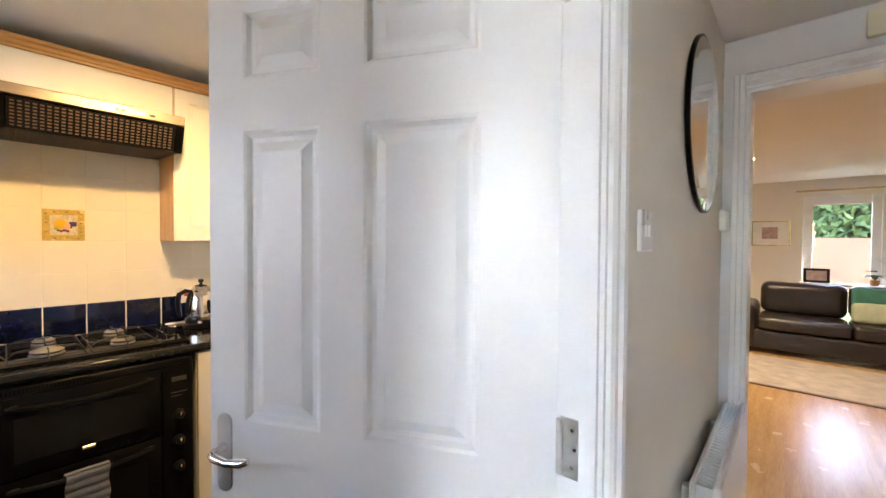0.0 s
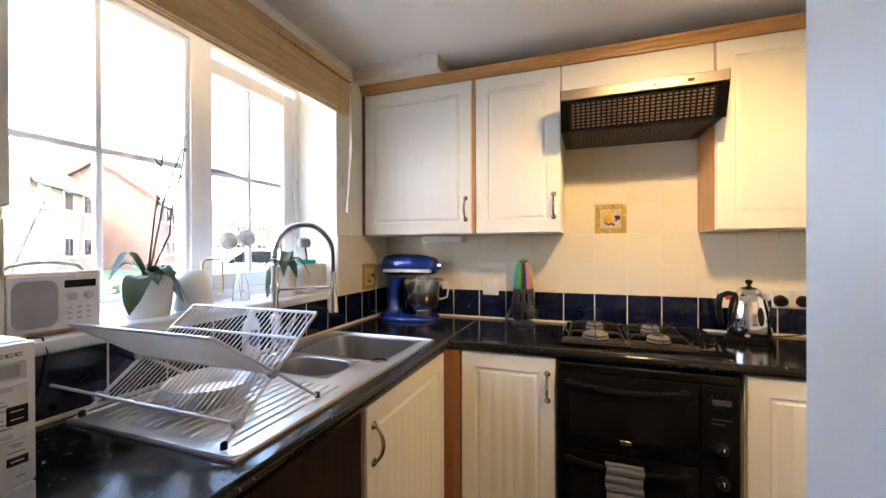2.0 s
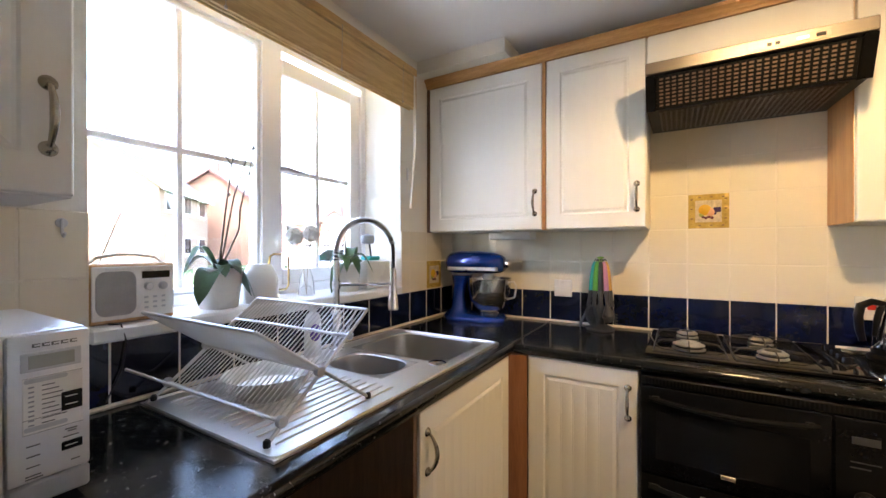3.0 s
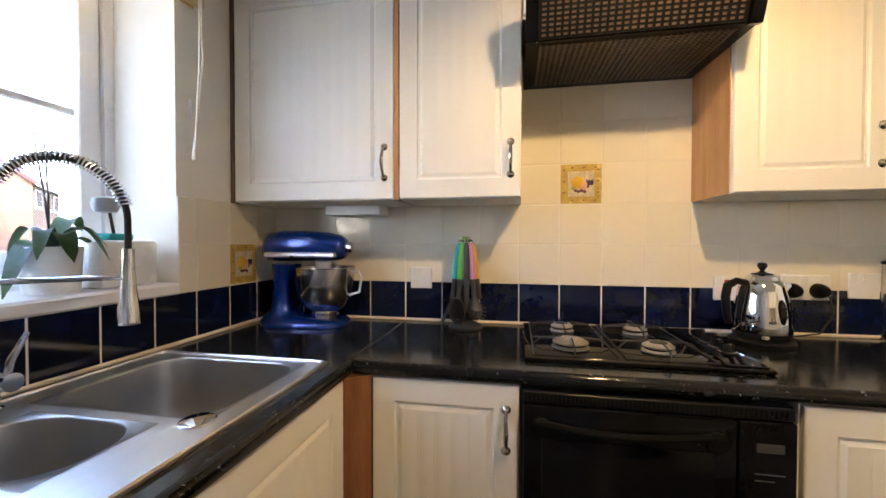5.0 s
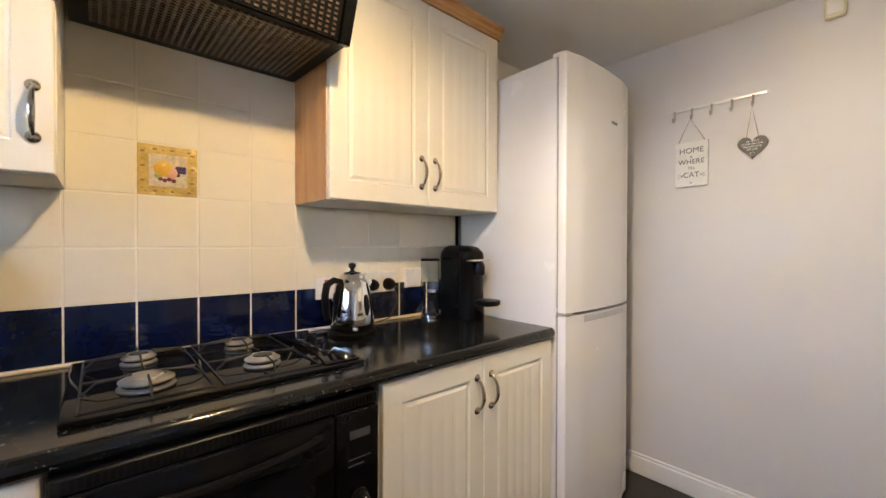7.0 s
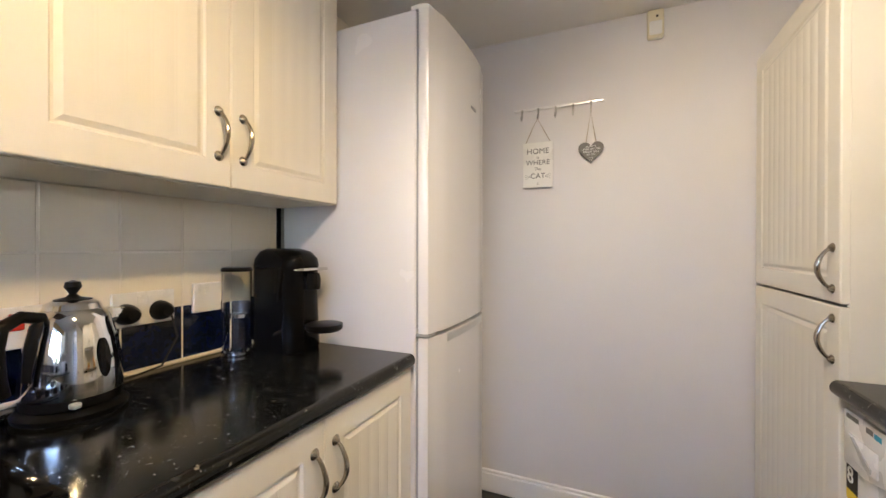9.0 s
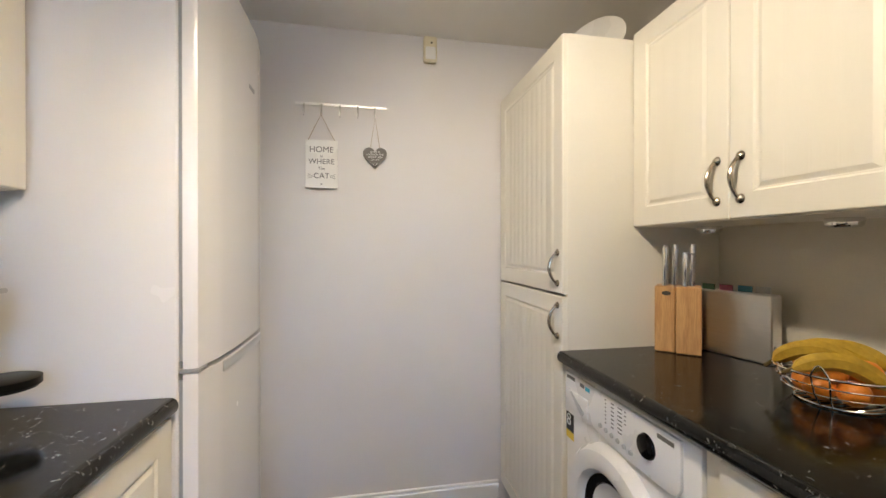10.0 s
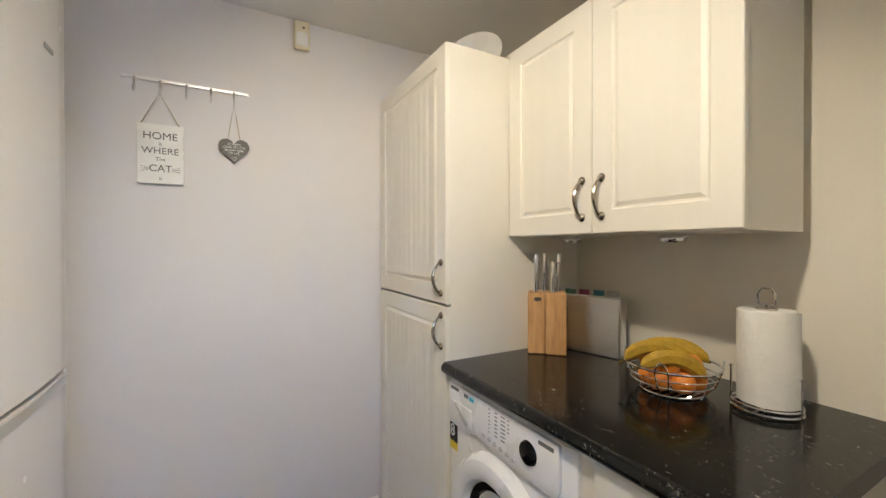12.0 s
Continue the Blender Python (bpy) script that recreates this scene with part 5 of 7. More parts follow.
for i, c in enumerate(cols):
    a = radians((-72, -24, 12, 46, 98, 190)[i])
    ux = thing("utensil", pose(-2.56, -0.215, ZT, 0, 0, math.degrees(a)), ("grey nylon turner with a teal grip", "grey slotted nylon spoon with a green grip", "slim black nylon utensil", "grey nylon pasta server with a pink grip", "grey nylon ladle with a yellow grip", "grey nylon spoon with a purple grip")[i] + " hanging on the stand", "utensil", "utensils on the stand")
    gm = mat("grip_plastic", c, 0.45, var=0.06)
    bm = bmesh.new()
    tube(bm, [(0.026, 0, 0.322), (0.020, 0, 0.330), (0.014, 0, 0.322)], 0.0035, 6)
    part("loop", bm, M_DKNYLON, ux)
    bm = bmesh.new()
    tube(bm, [(0.022, 0, 0.318), (0.027, 0, 0.300), (0.034, 0, 0.25), (0.040, 0, 0.185)], [0.007, 0.011, 0.0125, 0.0125], 10)
    part("grip", bm, gm, ux)
    bm = bmesh.new()
    tube(bm, [(0.040, 0, 0.185), (0.046, 0, 0.15), (0.052, 0, 0.11)], [0.012, 0.009, 0.010], 8)
    part("shaft", bm, M_DKNYLON, ux)
    if i == 2:
        continue
    bm = bmesh.new()
    if i == 1:
        slotted_blade(bm, 0.034, 0.050)
        bmesh.ops.transform(bm, matrix=pose(0.060, 0, 0.072, 0, 8), verts=bm.verts)
    elif i == 3:
        tube(bm, [(0.052, 0, 0.115), (0.056, 0, 0.07), (0.064, 0, 0.045)], [0.012, 0.028, 0.014], 10)
        for side in (-1, 1):
            for k in range(4):
                z = 0.085 - 0.014 * k
                pb = bmesh.new()
                tube(pb, [(0.056, side * 0.020, z), (0.066, side * 0.027, z - 0.003), (0.082, side * 0.028, z - 0.004)], [0.004, 0.0036, 0.003], 6)
                part("prong", pb, M_DKNYLON, ux)
    elif i == 0:
        prism(bm, [(0.058, 0.085), (0.092, 0.012), (0.095, 0.014), (0.062, 0.088)], -0.026, 0.026, "y")
    else:
        vs = lathe(bm, [(0, -0.003), (0.026, -0.002), (0.027, 0.002), (0, 0.004)], 20, squash=(1.0, 1.55))
        bmesh.ops.transform(bm, matrix=pose(0.058, 0, 0.075, 0, 82) @ pose(0, 0, 0, 0, 0, 90), verts=vs)
    part("blade", bm, M_DKNYLON, ux)

# kettle
ket = thing("kettle", pose(-2.522, 0.746, ZT, 0, 0, 14), "chrome cordless kettle on a black base", "kettle")
bm = bmesh.new()
lathe(bm, [(0, 0.0005), (0.086, 0.0005), (0.088, 0.010), (0.080, 0.018), (0.066, 0.021), (0, 0.021)], 36)
part("base", bm, M_BLACKP, ket)
bm = bmesh.new()
lathe(bm, [(0.076, 0.022), (0.078, 0.042)], 36)
lathe(bm, [(0, 0.0225), (0.076, 0.0225)], 36)
part("foot_ring", bm, M_BLACKP, ket)
bm = bmesh.new()
lathe(bm, [(0.078, 0.040), (0.079, 0.050), (0.076, 0.10), (0.068, 0.15), (0.058, 0.185), (0.050, 0.200), (0.044, 0.204)], 44)
body = part("body", bm, M_CHROME, ket)
bm = bmesh.new()
lathe(bm, [(0.046, 0.203), (0.042, 0.214), (0.028, 0.222), (0.0, 0.225)], 36)
lid = part("lid", bm, M_CHROME, ket)
bm = bmesh.new()
lathe(bm, [(0.030, 0.222), (0.012, 0.226), (0.006, 0.232), (0.008, 0.236), (0.014, 0.246), (0.012, 0.256), (0, 0.260)], 22)
part("knob", bm, M_BLACKP, lid)
bm = bmesh.new()
tube(bm, [(0, -0.045, 0.190), (0, -0.085, 0.200), (0, -0.115, 0.185), (0, -0.122, 0.150), (0, -0.118, 0.10), (0, -0.110, 0.065)], [0.010, 0.011, 0.013, 0.013, 0.012, 0.010], 12)
tube(bm, [(0, -0.045, 0.190), (0, -0.06, 0.175), (0, -0.068, 0.14), (0, -0.074, 0.08)], [0.011, 0.012, 0.012, 0.010], 12)
part("handle", bm, M_BLACKP, ket)
bm = bmesh.new()
prism(bm, [(0.052, 0.198), (0.100, 0.192), (0.066, 0.152)], -0.016, 0.016, "x")
bmesh.ops.recalc_face_normals(bm, faces=bm.faces)
bevel_all(bm, 0.006, 2)
part("spout", bm, M_CHROME, ket)
bm = bmesh.new()
vs = lathe(bm, [(0, 0.004), (0.010, 0.003), (0.012, 0)], 18, squash=(1, 3.2))
bmesh.ops.transform(bm, matrix=pose(0.0755, 0.0, 0.110, 0, 84) @ pose(0, 0, 0, 0, 0, 90), verts=vs)
part("water_gauge", bm, M_DARKGL, ket)
part("switch", boxes((0.060, 0.075, -0.055, -0.040, 0.026, 0.036, 0.002)), M_SILVERP, ket)

# coffee machine
cof = thing("coffee_machine", pose(-2.505, 1.285, ZT), "glossy black capsule coffee machine", "coffee machine")
bm = bmesh.new()
lv = []
for z, x0, x1, hw in ((0.001, -0.10, 0.10, 0.070), (0.012, -0.10, 0.105, 0.071), (0.10, -0.10, 0.10, 0.070), (0.20, -0.10, 0.095, 0.069), (0.262, -0.10, 0.100, 0.069), (0.268, -0.10, 0.102, 0.070), (0.290, -0.095, 0.098, 0.067), (0.312, -0.08, 0.075, 0.058), (0.322, -0.06, 0.04, 0.040)):
    lv.append([bm.verts.new((a, b, z)) for a, b in rounded(x0, x1, -hw, hw, hw * 0.75, 6)])
for a, b in zip(lv, lv[1:]):
    for k in range(len(a)):
        bm.faces.new((a[k], a[(k + 1) % len(a)], b[(k + 1) % len(a)], b[k]))
bm.faces.new(lv[0][::-1]); bm.faces.new(lv[-1])
part("body", bm, M_BLACKG, cof, smooth=50)
bm = bmesh.new()
box(bm, 0.085, 0.125, -0.055, 0.055, 0.252, 0.262, 0.003)
part("lever", bm, M_CHROME, cof, "dark chrome lid lever")
bm = bmesh.new()
lathe(bm, [(0.024, -0.03), (0.026, 0.0), (0.022, 0.02), (0, 0.024)], 20, center=(0.108, 0, 0.225))
part("spout", bm, M_BLACKG, cof)
bm = bmesh.new()
lathe(bm, [(0, 0.070), (0.05, 0.070), (0.056, 0.076), (0.056, 0.090), (0.050, 0.092), (0, 0.090)], 30, center=(0.155, 0.0, 0))
tube(bm, [(0.095, 0, 0.075), (0.12, 0, 0.078)], 0.012, 8)
part("drip_tray", bm, M_BLACKP, cof)
pod = thing("pod_canister", pose(-2.588, 1.170, ZT), "clear water tank with a black lid beside the coffee machine", "tank")
bm = bmesh.new()
lathe(bm, [(0.036, 0.01), (0.041, 0.02), (0.041, 0.252), (0.039, 0.252), (0.039, 0.02), (0, 0.014)], 30)
g = part("jar", bm, glass("acrylic", 0.02, (0.92, 0.94, 0.95)), pod)
g.visible_shadow = False
bm = bmesh.new()
lathe(bm, [(0, 0.2525), (0.043, 0.2525), (0.044, 0.258), (0.040, 0.264), (0, 0.265)], 30)
part("lid", bm, M_BLACKP, pod)
bm = bmesh.new()
lathe(bm, [(0, 0.0005), (0.040, 0.0005), (0.043, 0.004), (0.043, 0.010), (0, 0.012)], 30)
part("foot", bm, M_CHROME, pod)
bm = bmesh.new()
lathe(bm, [(0.0432, 0.115), (0.0432, 0.125)], 30)
part("band", bm, M_CHROME, pod)

# sockets and switches
def socket(m, w, h=0.086, plugs=(), rockers=(0.0,), label="white double wall socket"):
    s = thing("wall_socket", m, label, "socket", "sockets along the splashback")
    part("plate", boxes((-w / 2, w / 2, -0.010, 0, -h / 2, h / 2, 0.0025)), M_PORC, s)
    for x in rockers:
        part("rocker", boxes((x - 0.007, x + 0.007, -0.0125, -0.009, 0.012, 0.032, 0.001)), M_PORC, s)
    for x in plugs:
        bm = bmesh.new()
        lathe(bm, [(0, 0.042), (0.013, 0.040), (0.020, 0.030), (0.025, 0.012), (0.026, 0)], 22, center=(x, -0.0102, -0.010), mx=pose(0, 0, 0, 90))
        part("plug", bm, M_BLACKP, s, "black moulded plug")
    return s


XS = XW + 0.0075
socket(pose(XS, -0.408, 1.087, 0, 0, FACE_E), 0.088, label="white single wall socket with a switch", rockers=(-0.02, 0.02))
socket(pose(XS, 0.945, 1.078, 0, 0, FACE_E), 0.148, plugs=(-0.045, 0.035), rockers=(-0.012, 0.012))
socket(pose(XS, 1.115, 1.087, 0, 0, FACE_E), 0.088, rockers=(0.0,), label="white fused switch plate")
sk = socket(pose(XS, 0.706, 1.070, 0, 0, FACE_E), 0.088, rockers=(), label="white cooker switch with a red rocker")
part("rocker", boxes((-0.012, 0.012, -0.014, -0.009, -0.005, 0.030, 0.002)), mat("red_plastic", (0.5, 0.02, 0.01), 0.4, var=0.05), sk, "red rocker")
bm = bmesh.new()
tube(bm, [(-2.60, 0.985, 1.055), (-2.585, 0.99, 1.0), (-2.60, 0.96, 0.93), (-2.615, 0.90, 0.9155), (-2.61, 0.86, 0.9148)], 0.003, 6)
solid("kettle_cable", bm, M_RUBBER, "black kettle flex along the splashback", "cable")
solid("under_cabinet_box", boxes((-2.655, -2.55, -0.78, -0.55, 1.338, ZU0 - 0.0005, 0.004)), M_PORC, "white under-cabinet junction box", "box")
# black box in place of the gap's shade beside the fridge freezer
solid("gap_shade_strip", boxes((XW + 0.0005, XW + 0.012, 1.387, 1.402, ZT + 0.02, 1.50, 0.001)), M_BLACKP, "black strip standing in for shade in the gap between tiles and fridge freezer", "strip")

# ---- under the window ----
mw = thing("microwave", pose(-0.400, -0.700, ZT, 0, 0, FACE_N), "silver microwave oven on the worktop", "microwave")
MWW, MWH, MWD = 0.452, 0.262, 0.34
bm = bmesh.new()
box(bm, 0, MWW, 0.012, MWD, 0.008, MWH, 0.010, 2)
part("body", bm, mat("silver_paint", (0.74, 0.74, 0.75), 0.35, 0.3, var=0.03, bump=0.004), mw)
bm = bmesh.new()
box(bm, 0.002, 0.358, 0.0, 0.0125, 0.012, MWH - 0.004, 0.004, 2)
mdoor = part("door", bm, bpy.data.materials["silver_paint"], mw)
part("window", boxes((0.030, 0.352, -0.002, 0.0005, 0.02, MWH - 0.035, 0.0008)), M_DARKGL, mdoor, "black glass door window")
bm = bmesh.new()
box(bm, 0.361, MWW - 0.001, -0.001, 0.0125, 0.046, MWH - 0.004, 0.004, 2)
cp = part("control_panel", bm, bpy.data.materials["silver_paint"], mw)
part("door_button", boxes((0.361, MWW - 0.001, 0.0, 0.0125, 0.012, 0.0445, 0.003)), M_SILVERP, mw)
part("display_frame", boxes((0.374, 0.440, -0.0025, 0.0, 0.205, 0.232, 0.001)), M_SILVERP, cp)
part("display", boxes((0.382, 0.432, -0.0032, -0.002, 0.209, 0.228, 0.0004)), mat("lcd", (0.36, 0.37, 0.33), 0.25, var=0.03), cp)
part("keypad", boxes((0.376, 0.442, -0.0018, 0.0, 0.115, 0.197, 0.001)), M_PORC, cp)
for i in range(9):
    part("marking", boxes((0.396, 0.410 + 0.009 * ((i * 5) % 4) / 2, -0.0024, -0.001, 0.182 - i * 0.0068, 0.1834 - i * 0.0068)), M_INK, cp)
    part("marking", boxes((0.382, 0.388, -0.0022, -0.001, 0.1815 - i * 0.0068, 0.1837 - i * 0.0068)), M_GREYP, cp)
for z in (0.1195, 0.1885):
    bm = bmesh.new()
    prism(bm, rounded(0.3775, 0.424, z, z + 0.0065, 0.003), -0.0023, -0.0016, "y")
    bmesh.ops.recalc_face_normals(bm, faces=bm.faces)
    part("key_bar", bm, M_SILVERP, cp)
part("line", boxes((0.3765, 0.4165, -0.0022, -0.0016, 0.1365, 0.1371)), M_INK, cp)
part("line", boxes((0.3765, 0.4415, -0.0022, -0.0016, 0.1156, 0.1161)), M_INK, cp)
part("line", boxes((0.3765, 0.4415, -0.0022, -0.0016, 0.1958, 0.1963)), M_INK, cp)
for x, z, w in ((0.421, 0.158, 0.014), (0.421, 0.146, 0.014), (0.421, 0.084, 0.014)):
    part("marking", boxes((x, x + w, -0.0034, -0.0029, z, z + 0.0012)), M_WHITEI, cp)
for x, z, w in ((0.421, 0.108, 0.014), (0.424, 0.1045, 0.010), (0.419, 0.097, 0.018), (0.428, 0.060, 0.010), (0.379, 0.0515, 0.018), (0.379, 0.0555, 0.016)):
    part("marking", boxes((x, x + w, -0.0022, -0.0009, z, z + 0.0014)), M_INK, cp)
for x, z, w, h in ((0.417, 0.138, 0.024, 0.028), (0.417, 0.078, 0.024, 0.013)):
    part("key", boxes((x, x + w, -0.003, -0.001, z, z + h, 0.0008)), M_BLACKP, cp)
for i in range(3):
    part("marking", boxes((0.380, 0.394, -0.0022, 0.0, 0.098 - i * 0.015, 0.0995 - i * 0.015)), M_INK, cp)
for i in range(5):
    part("badge", boxes((0.386 + 0.0102 * i, 0.3945 + 0.0102 * i, -0.0018, -0.0005, 0.239, 0.2405), (0.386 + 0.0102 * i, 0.3885 + 0.0102 * i, -0.0018, -0.0005, 0.2407, 0.2443), (0.3888 + 0.0102 * i, 0.3945 + 0.0102 * i, -0.0018, -0.0005, 0.2430, 0.2443)), M_INK, cp)
for x in (0.04, 0.41):
    for y in (0.05, 0.30):
        bm = bmesh.new()
        lathe(bm, [(0, 0.0003), (0.012, 0.0003), (0.012, 0.010), (0, 0.011)], 12, center=(x, y, 0))
        part("foot", bm, M_RUBBER, mw)

SZ = 1.104
radio = thing("radio", pose(-0.969, -1.085, SZ, 0, 0, FACE_N) @ Matrix.Diagonal((0.885, 1.0, 1.02, 1.0)), "white and beech digital radio on the sill", "radio")
part("case", boxes((0, 0.205, 0.004, 0.085, 0.003, 0.146, 0.004)), M_BEECH, radio, "pale beech case")
part("front", boxes((0.004, 0.201, 0.0, 0.0045, 0.012, 0.140, 0.002)), M_PORC, radio)
bm = bmesh.new()
prism(bm, rounded(0.012, 0.104, 0.022, 0.128, 0.022), -0.0015, 0.001, "y")
bmesh.ops.recalc_face_normals(bm, faces=bm.faces)
part("speaker_grille", bm, mat("speaker_cloth", (0.42, 0.42, 0.42), 0.8, var=0.1, scale=30, fine=400, bump=0.2), radio)
part("display", boxes((0.118, 0.190, -0.0015, 0.001, 0.108, 0.126, 0.0005)), M_DARKGL, radio)
for x in (0.133, 0.170):
    bm = bmesh.new()
    lathe(bm, [(0, 0.014), (0.008, 0.014), (0.010, 0.011), (0.010, 0)], 18, center=(x, 0.0, 0.088), mx=pose(0, 0, 0, 90))
    part("knob", bm, M_SILVERP, radio)
for r in range(3):
    for c in range(3):
        part("button", boxes((0.124 + c * 0.022, 0.134 + c * 0.022, -0.002, 0.0, 0.032 + r * 0.013, 0.037 + r * 0.013, 0.0005)), M_SILVERP, radio)
bm = bmesh.new()
tube(bm, [(0.012, 0.05, 0.144), (0.03, 0.05, 0.160), (0.08, 0.05, 0.168), (0.125, 0.05, 0.168), (0.175, 0.05, 0.160), (0.193, 0.05, 0.144)], 0.004, 8)
part("handle", bm, M_SILVERP, radio)
bm = bmesh.new()
tube(bm, [(0.045, 0.07, 0.145), (0.125, 0.075, 0.345)], [0.0025, 0.0016], 6)
lathe(bm, [(0, -0.004), (0.004, 0), (0, 0.004)], 8, center=(0.125, 0.075, 0.347))
part("aerial", bm, M_CHROME, radio)
bm = bmesh.new()
tube(bm, [(-1.0, -1.075, 1.11), (-1.02, -1.058, 1.108), (-1.03, -1.053, 1.06), (-1.02, -1.055, 1.0), (-0.99, -1.056, 0.93)], 0.002, 6)
solid("radio_cable", bm, M_RUBBER, "thin black radio flex over the sill", "cable")


def leaf_blade(bm, base, az, length, width, rise, droop, n=8):
    """A fleshy strap leaf that rises and bends over."""
    ca, sa = math.cos(az), math.sin(az)
    rows = []
    for i in range(n + 1):
        u = i / n
        out = length * (u ** 0.9) * 0.85
        z = rise * math.sin(min(u * 1.5, 1) * math.pi / 2) - droop * u * u
        w = width * math.sin(math.pi * min(1, 0.12 + 0.88 * u)) ** 0.6 / 2
        c = Vector(base) + Vector((ca * out, sa * out, z))
        sd = Vector((-sa, ca, 0))
        rows.append([bm.verts.new(c + sd * w + Vector((0, 0, w * 0.35))), bm.verts.new(c), bm.verts.new(c - sd * w + Vector((0, 0, w * 0.35)))])
    for a, b in zip(rows, rows[1:]):
        for k in range(2):
            bm.faces.new((a[k], a[k + 1], b[k + 1], b[k]))
    bmesh.ops.solidify(bm, geom=bm.faces[:], thickness=0.0016)


def pot(parent, r0, r1, h):
    bm = bmesh.new()
    lathe(bm, [(0, 0.0005), (r0, 0.0005), (r0 + 0.002, 0.004), (r1, h - 0.004), (r1 - 0.001, h), (r1 - 0.005, h), (r1 - 0.007, h - 0.02), (0, h - 0.02)], 36)
    part("pot", bm, M_PORC, parent, "white glazed pot")
    bm = bmesh.new()
    lathe(bm, [(0, h - 0.012), (r1 - 0.010, h - 0.019)], 20)
    part("bark", bm, mat("orchid_bark", (0.08, 0.05, 0.03), 0.95, var=0.4, scale=40, bump=0.5), parent)


orch = thing("orchid", pose(-1.310, -1.155, SZ), "orchid with bare stems in a white pot", "plant")
pot(orch, 0.054, 0.069, 0.125)
for az, l, w, r, d in ((42, 0.185, 0.070, 0.030, 0.115), (8, 0.135, 0.030, 0.120, 0.120), (172, 0.125, 0.062, 0.045, 0.170), (148, 0.135, 0.056, 0.060, 0.190), (100, 0.110, 0.052, 0.055, 0.060), (215, 0.115, 0.050, 0.065, 0.110), (-40, 0.115, 0.050, 0.075, 0.085), (70, 0.120, 0.045, 0.040, 0.050)):
    bm = bmesh.new()
    leaf_blade(bm, (0, 0, 0.110), radians(az), l, w, r, d)
    part("leaf", bm, M_LEAF, orch, smooth=60)
for pts in ([(0, 0, 0.13), (-0.02, 0.0, 0.30), (-0.05, -0.01, 0.48), (-0.075, -0.01, 0.64)], [(-0.01, 0, 0.13), (-0.06, 0.01, 0.25), (-0.065, 0.01, 0.32), (-0.11, 0.0, 0.48), (-0.12, 0.0, 0.58)], [(-0.005, 0, 0.13), (-0.05, -0.005, 0.35), (-0.10, -0.005, 0.50), (-0.11, 0, 0.53)], [(-0.046, -0.008, 0.46), (-0.02, 0, 0.485), (0.01, 0.0, 0.50), (0.04, 0.0, 0.495)]):
    bm = bmesh.new()
    tube(bm, pts, [0.003, 0.0026, 0.0024, 0.0016, 0.0014][:len(pts)], 6)
    part("stem", bm, M_STEM, orch)
for x, z in ((-0.065, 0.30), (-0.10, 0.44), (-0.115, 0.53), (-0.03, 0.36)):
    bm = bmesh.new()
    lathe(bm, [(0, -0.008), (0.005, -0.002), (0.005, 0.003), (0, 0.008)], 8, center=(x, 0.004, z))
    part("bud", bm, M_STEM, orch)

can = thing("watering_can", pose(-1.455, -1.160, SZ), "cream ceramic watering can with a brass handle", "watering can")
bm = bmesh.new()
lathe(bm, [(0, 0.0005), (0.060, 0.0005), (0.063, 0.006), (0.060, 0.085), (0.040, 0.128), (0.037, 0.132), (0.034, 0.130), (0.036, 0.12), (0, 0.11)], 36)
part("body", bm, M_PORC, can)
bm = bmesh.new()
tube(bm, [(-0.035, 0, 0.128), (-0.04, 0, 0.158), (-0.055, 0, 0.166), (-0.105, 0, 0.166), (-0.118, 0, 0.155), (-0.118, 0, 0.05), (-0.108, 0, 0.036), (-0.055, 0, 0.034)], 0.004, 8)
part("handle", bm, M_GOLD, can, "brass wire handle")

vase = thing("vase", pose(-1.66, -1.165, SZ), "small clear glass bottle with two white pompoms", "vase")
bm = bmesh.new()
lathe(bm, [(0, 0.001), (0.030, 0.001), (0.032, 0.006), (0.026, 0.07), (0.011, 0.115), (0.011, 0.145), (0.015, 0.150), (0.013, 0.150), (0.009, 0.145), (0.009, 0.115), (0.024, 0.07), (0.029, 0.008), (0, 0.005)], 28)
g = part("bottle", bm, M_GLASS, vase)
g.visible_shadow = False
for dx, z in ((0.058, 0.232), (-0.025, 0.245)):
    bm = bmesh.new()
    tube(bm, [(0, 0, 0.01), (dx * 0.3, 0, 0.13), (dx, 0, z)], 0.0015, 6)
    part("stem", bm, M_TWINE, vase)
    bm = bmesh.new()
    rng = random.Random(5)
    for k in range(160):
        a, c = rng.uniform(0, 2 * math.pi), rng.uniform(-1, 1)
        s = math.sqrt(1 - c * c)
        dv = Vector((s * math.cos(a), s * math.sin(a), c))
        o = Vector((dx, 0, z))
        sd = dv.orthogonal().normalized() * 0.006
        up_ = dv.cross(sd)
        p = [o + dv * 0.022 + sd, o + dv * 0.034 + up_, o + dv * 0.030 - sd, o + dv * 0.033 - up_]
        bm.faces.new([bm.verts.new(q) for q in p])
    lathe(bm, [(0, -0.029), (0.016, -0.024), (0.028, -0.008), (0.028, 0.008), (0.016, 0.024), (0, 0.029)], 16, center=(dx, 0, z))
    part("pompom", bm, M_PORC, vase, "white fluffy pompom")

orch2 = thing("orchid", pose(-1.875, -1.16, SZ), "small orchid in a white pot beside the tap", "plant")
pot(orch2, 0.052, 0.060, 0.115)
for az, l, w, r, d in ((200, 0.12, 0.05, 0.10, 0.05), (150, 0.13, 0.045, 0.08, 0.08), (10, 0.13, 0.06, 0.05, 0.16), (80, 0.11, 0.05, 0.07, 0.10), (120, 0.14, 0.035, 0.09, 0.12), (45, 0.15, 0.035, 0.08, 0.10), (175, 0.15, 0.035, 0.06, 0.12), (-60, 0.10, 0.05, 0.08, 0.09)):
    bm = bmesh.new()
    leaf_blade(bm, (0, 0, 0.105), radians(az), l, w, r, d)
    part("leaf", bm, M_LEAF, orch2, smooth=60)
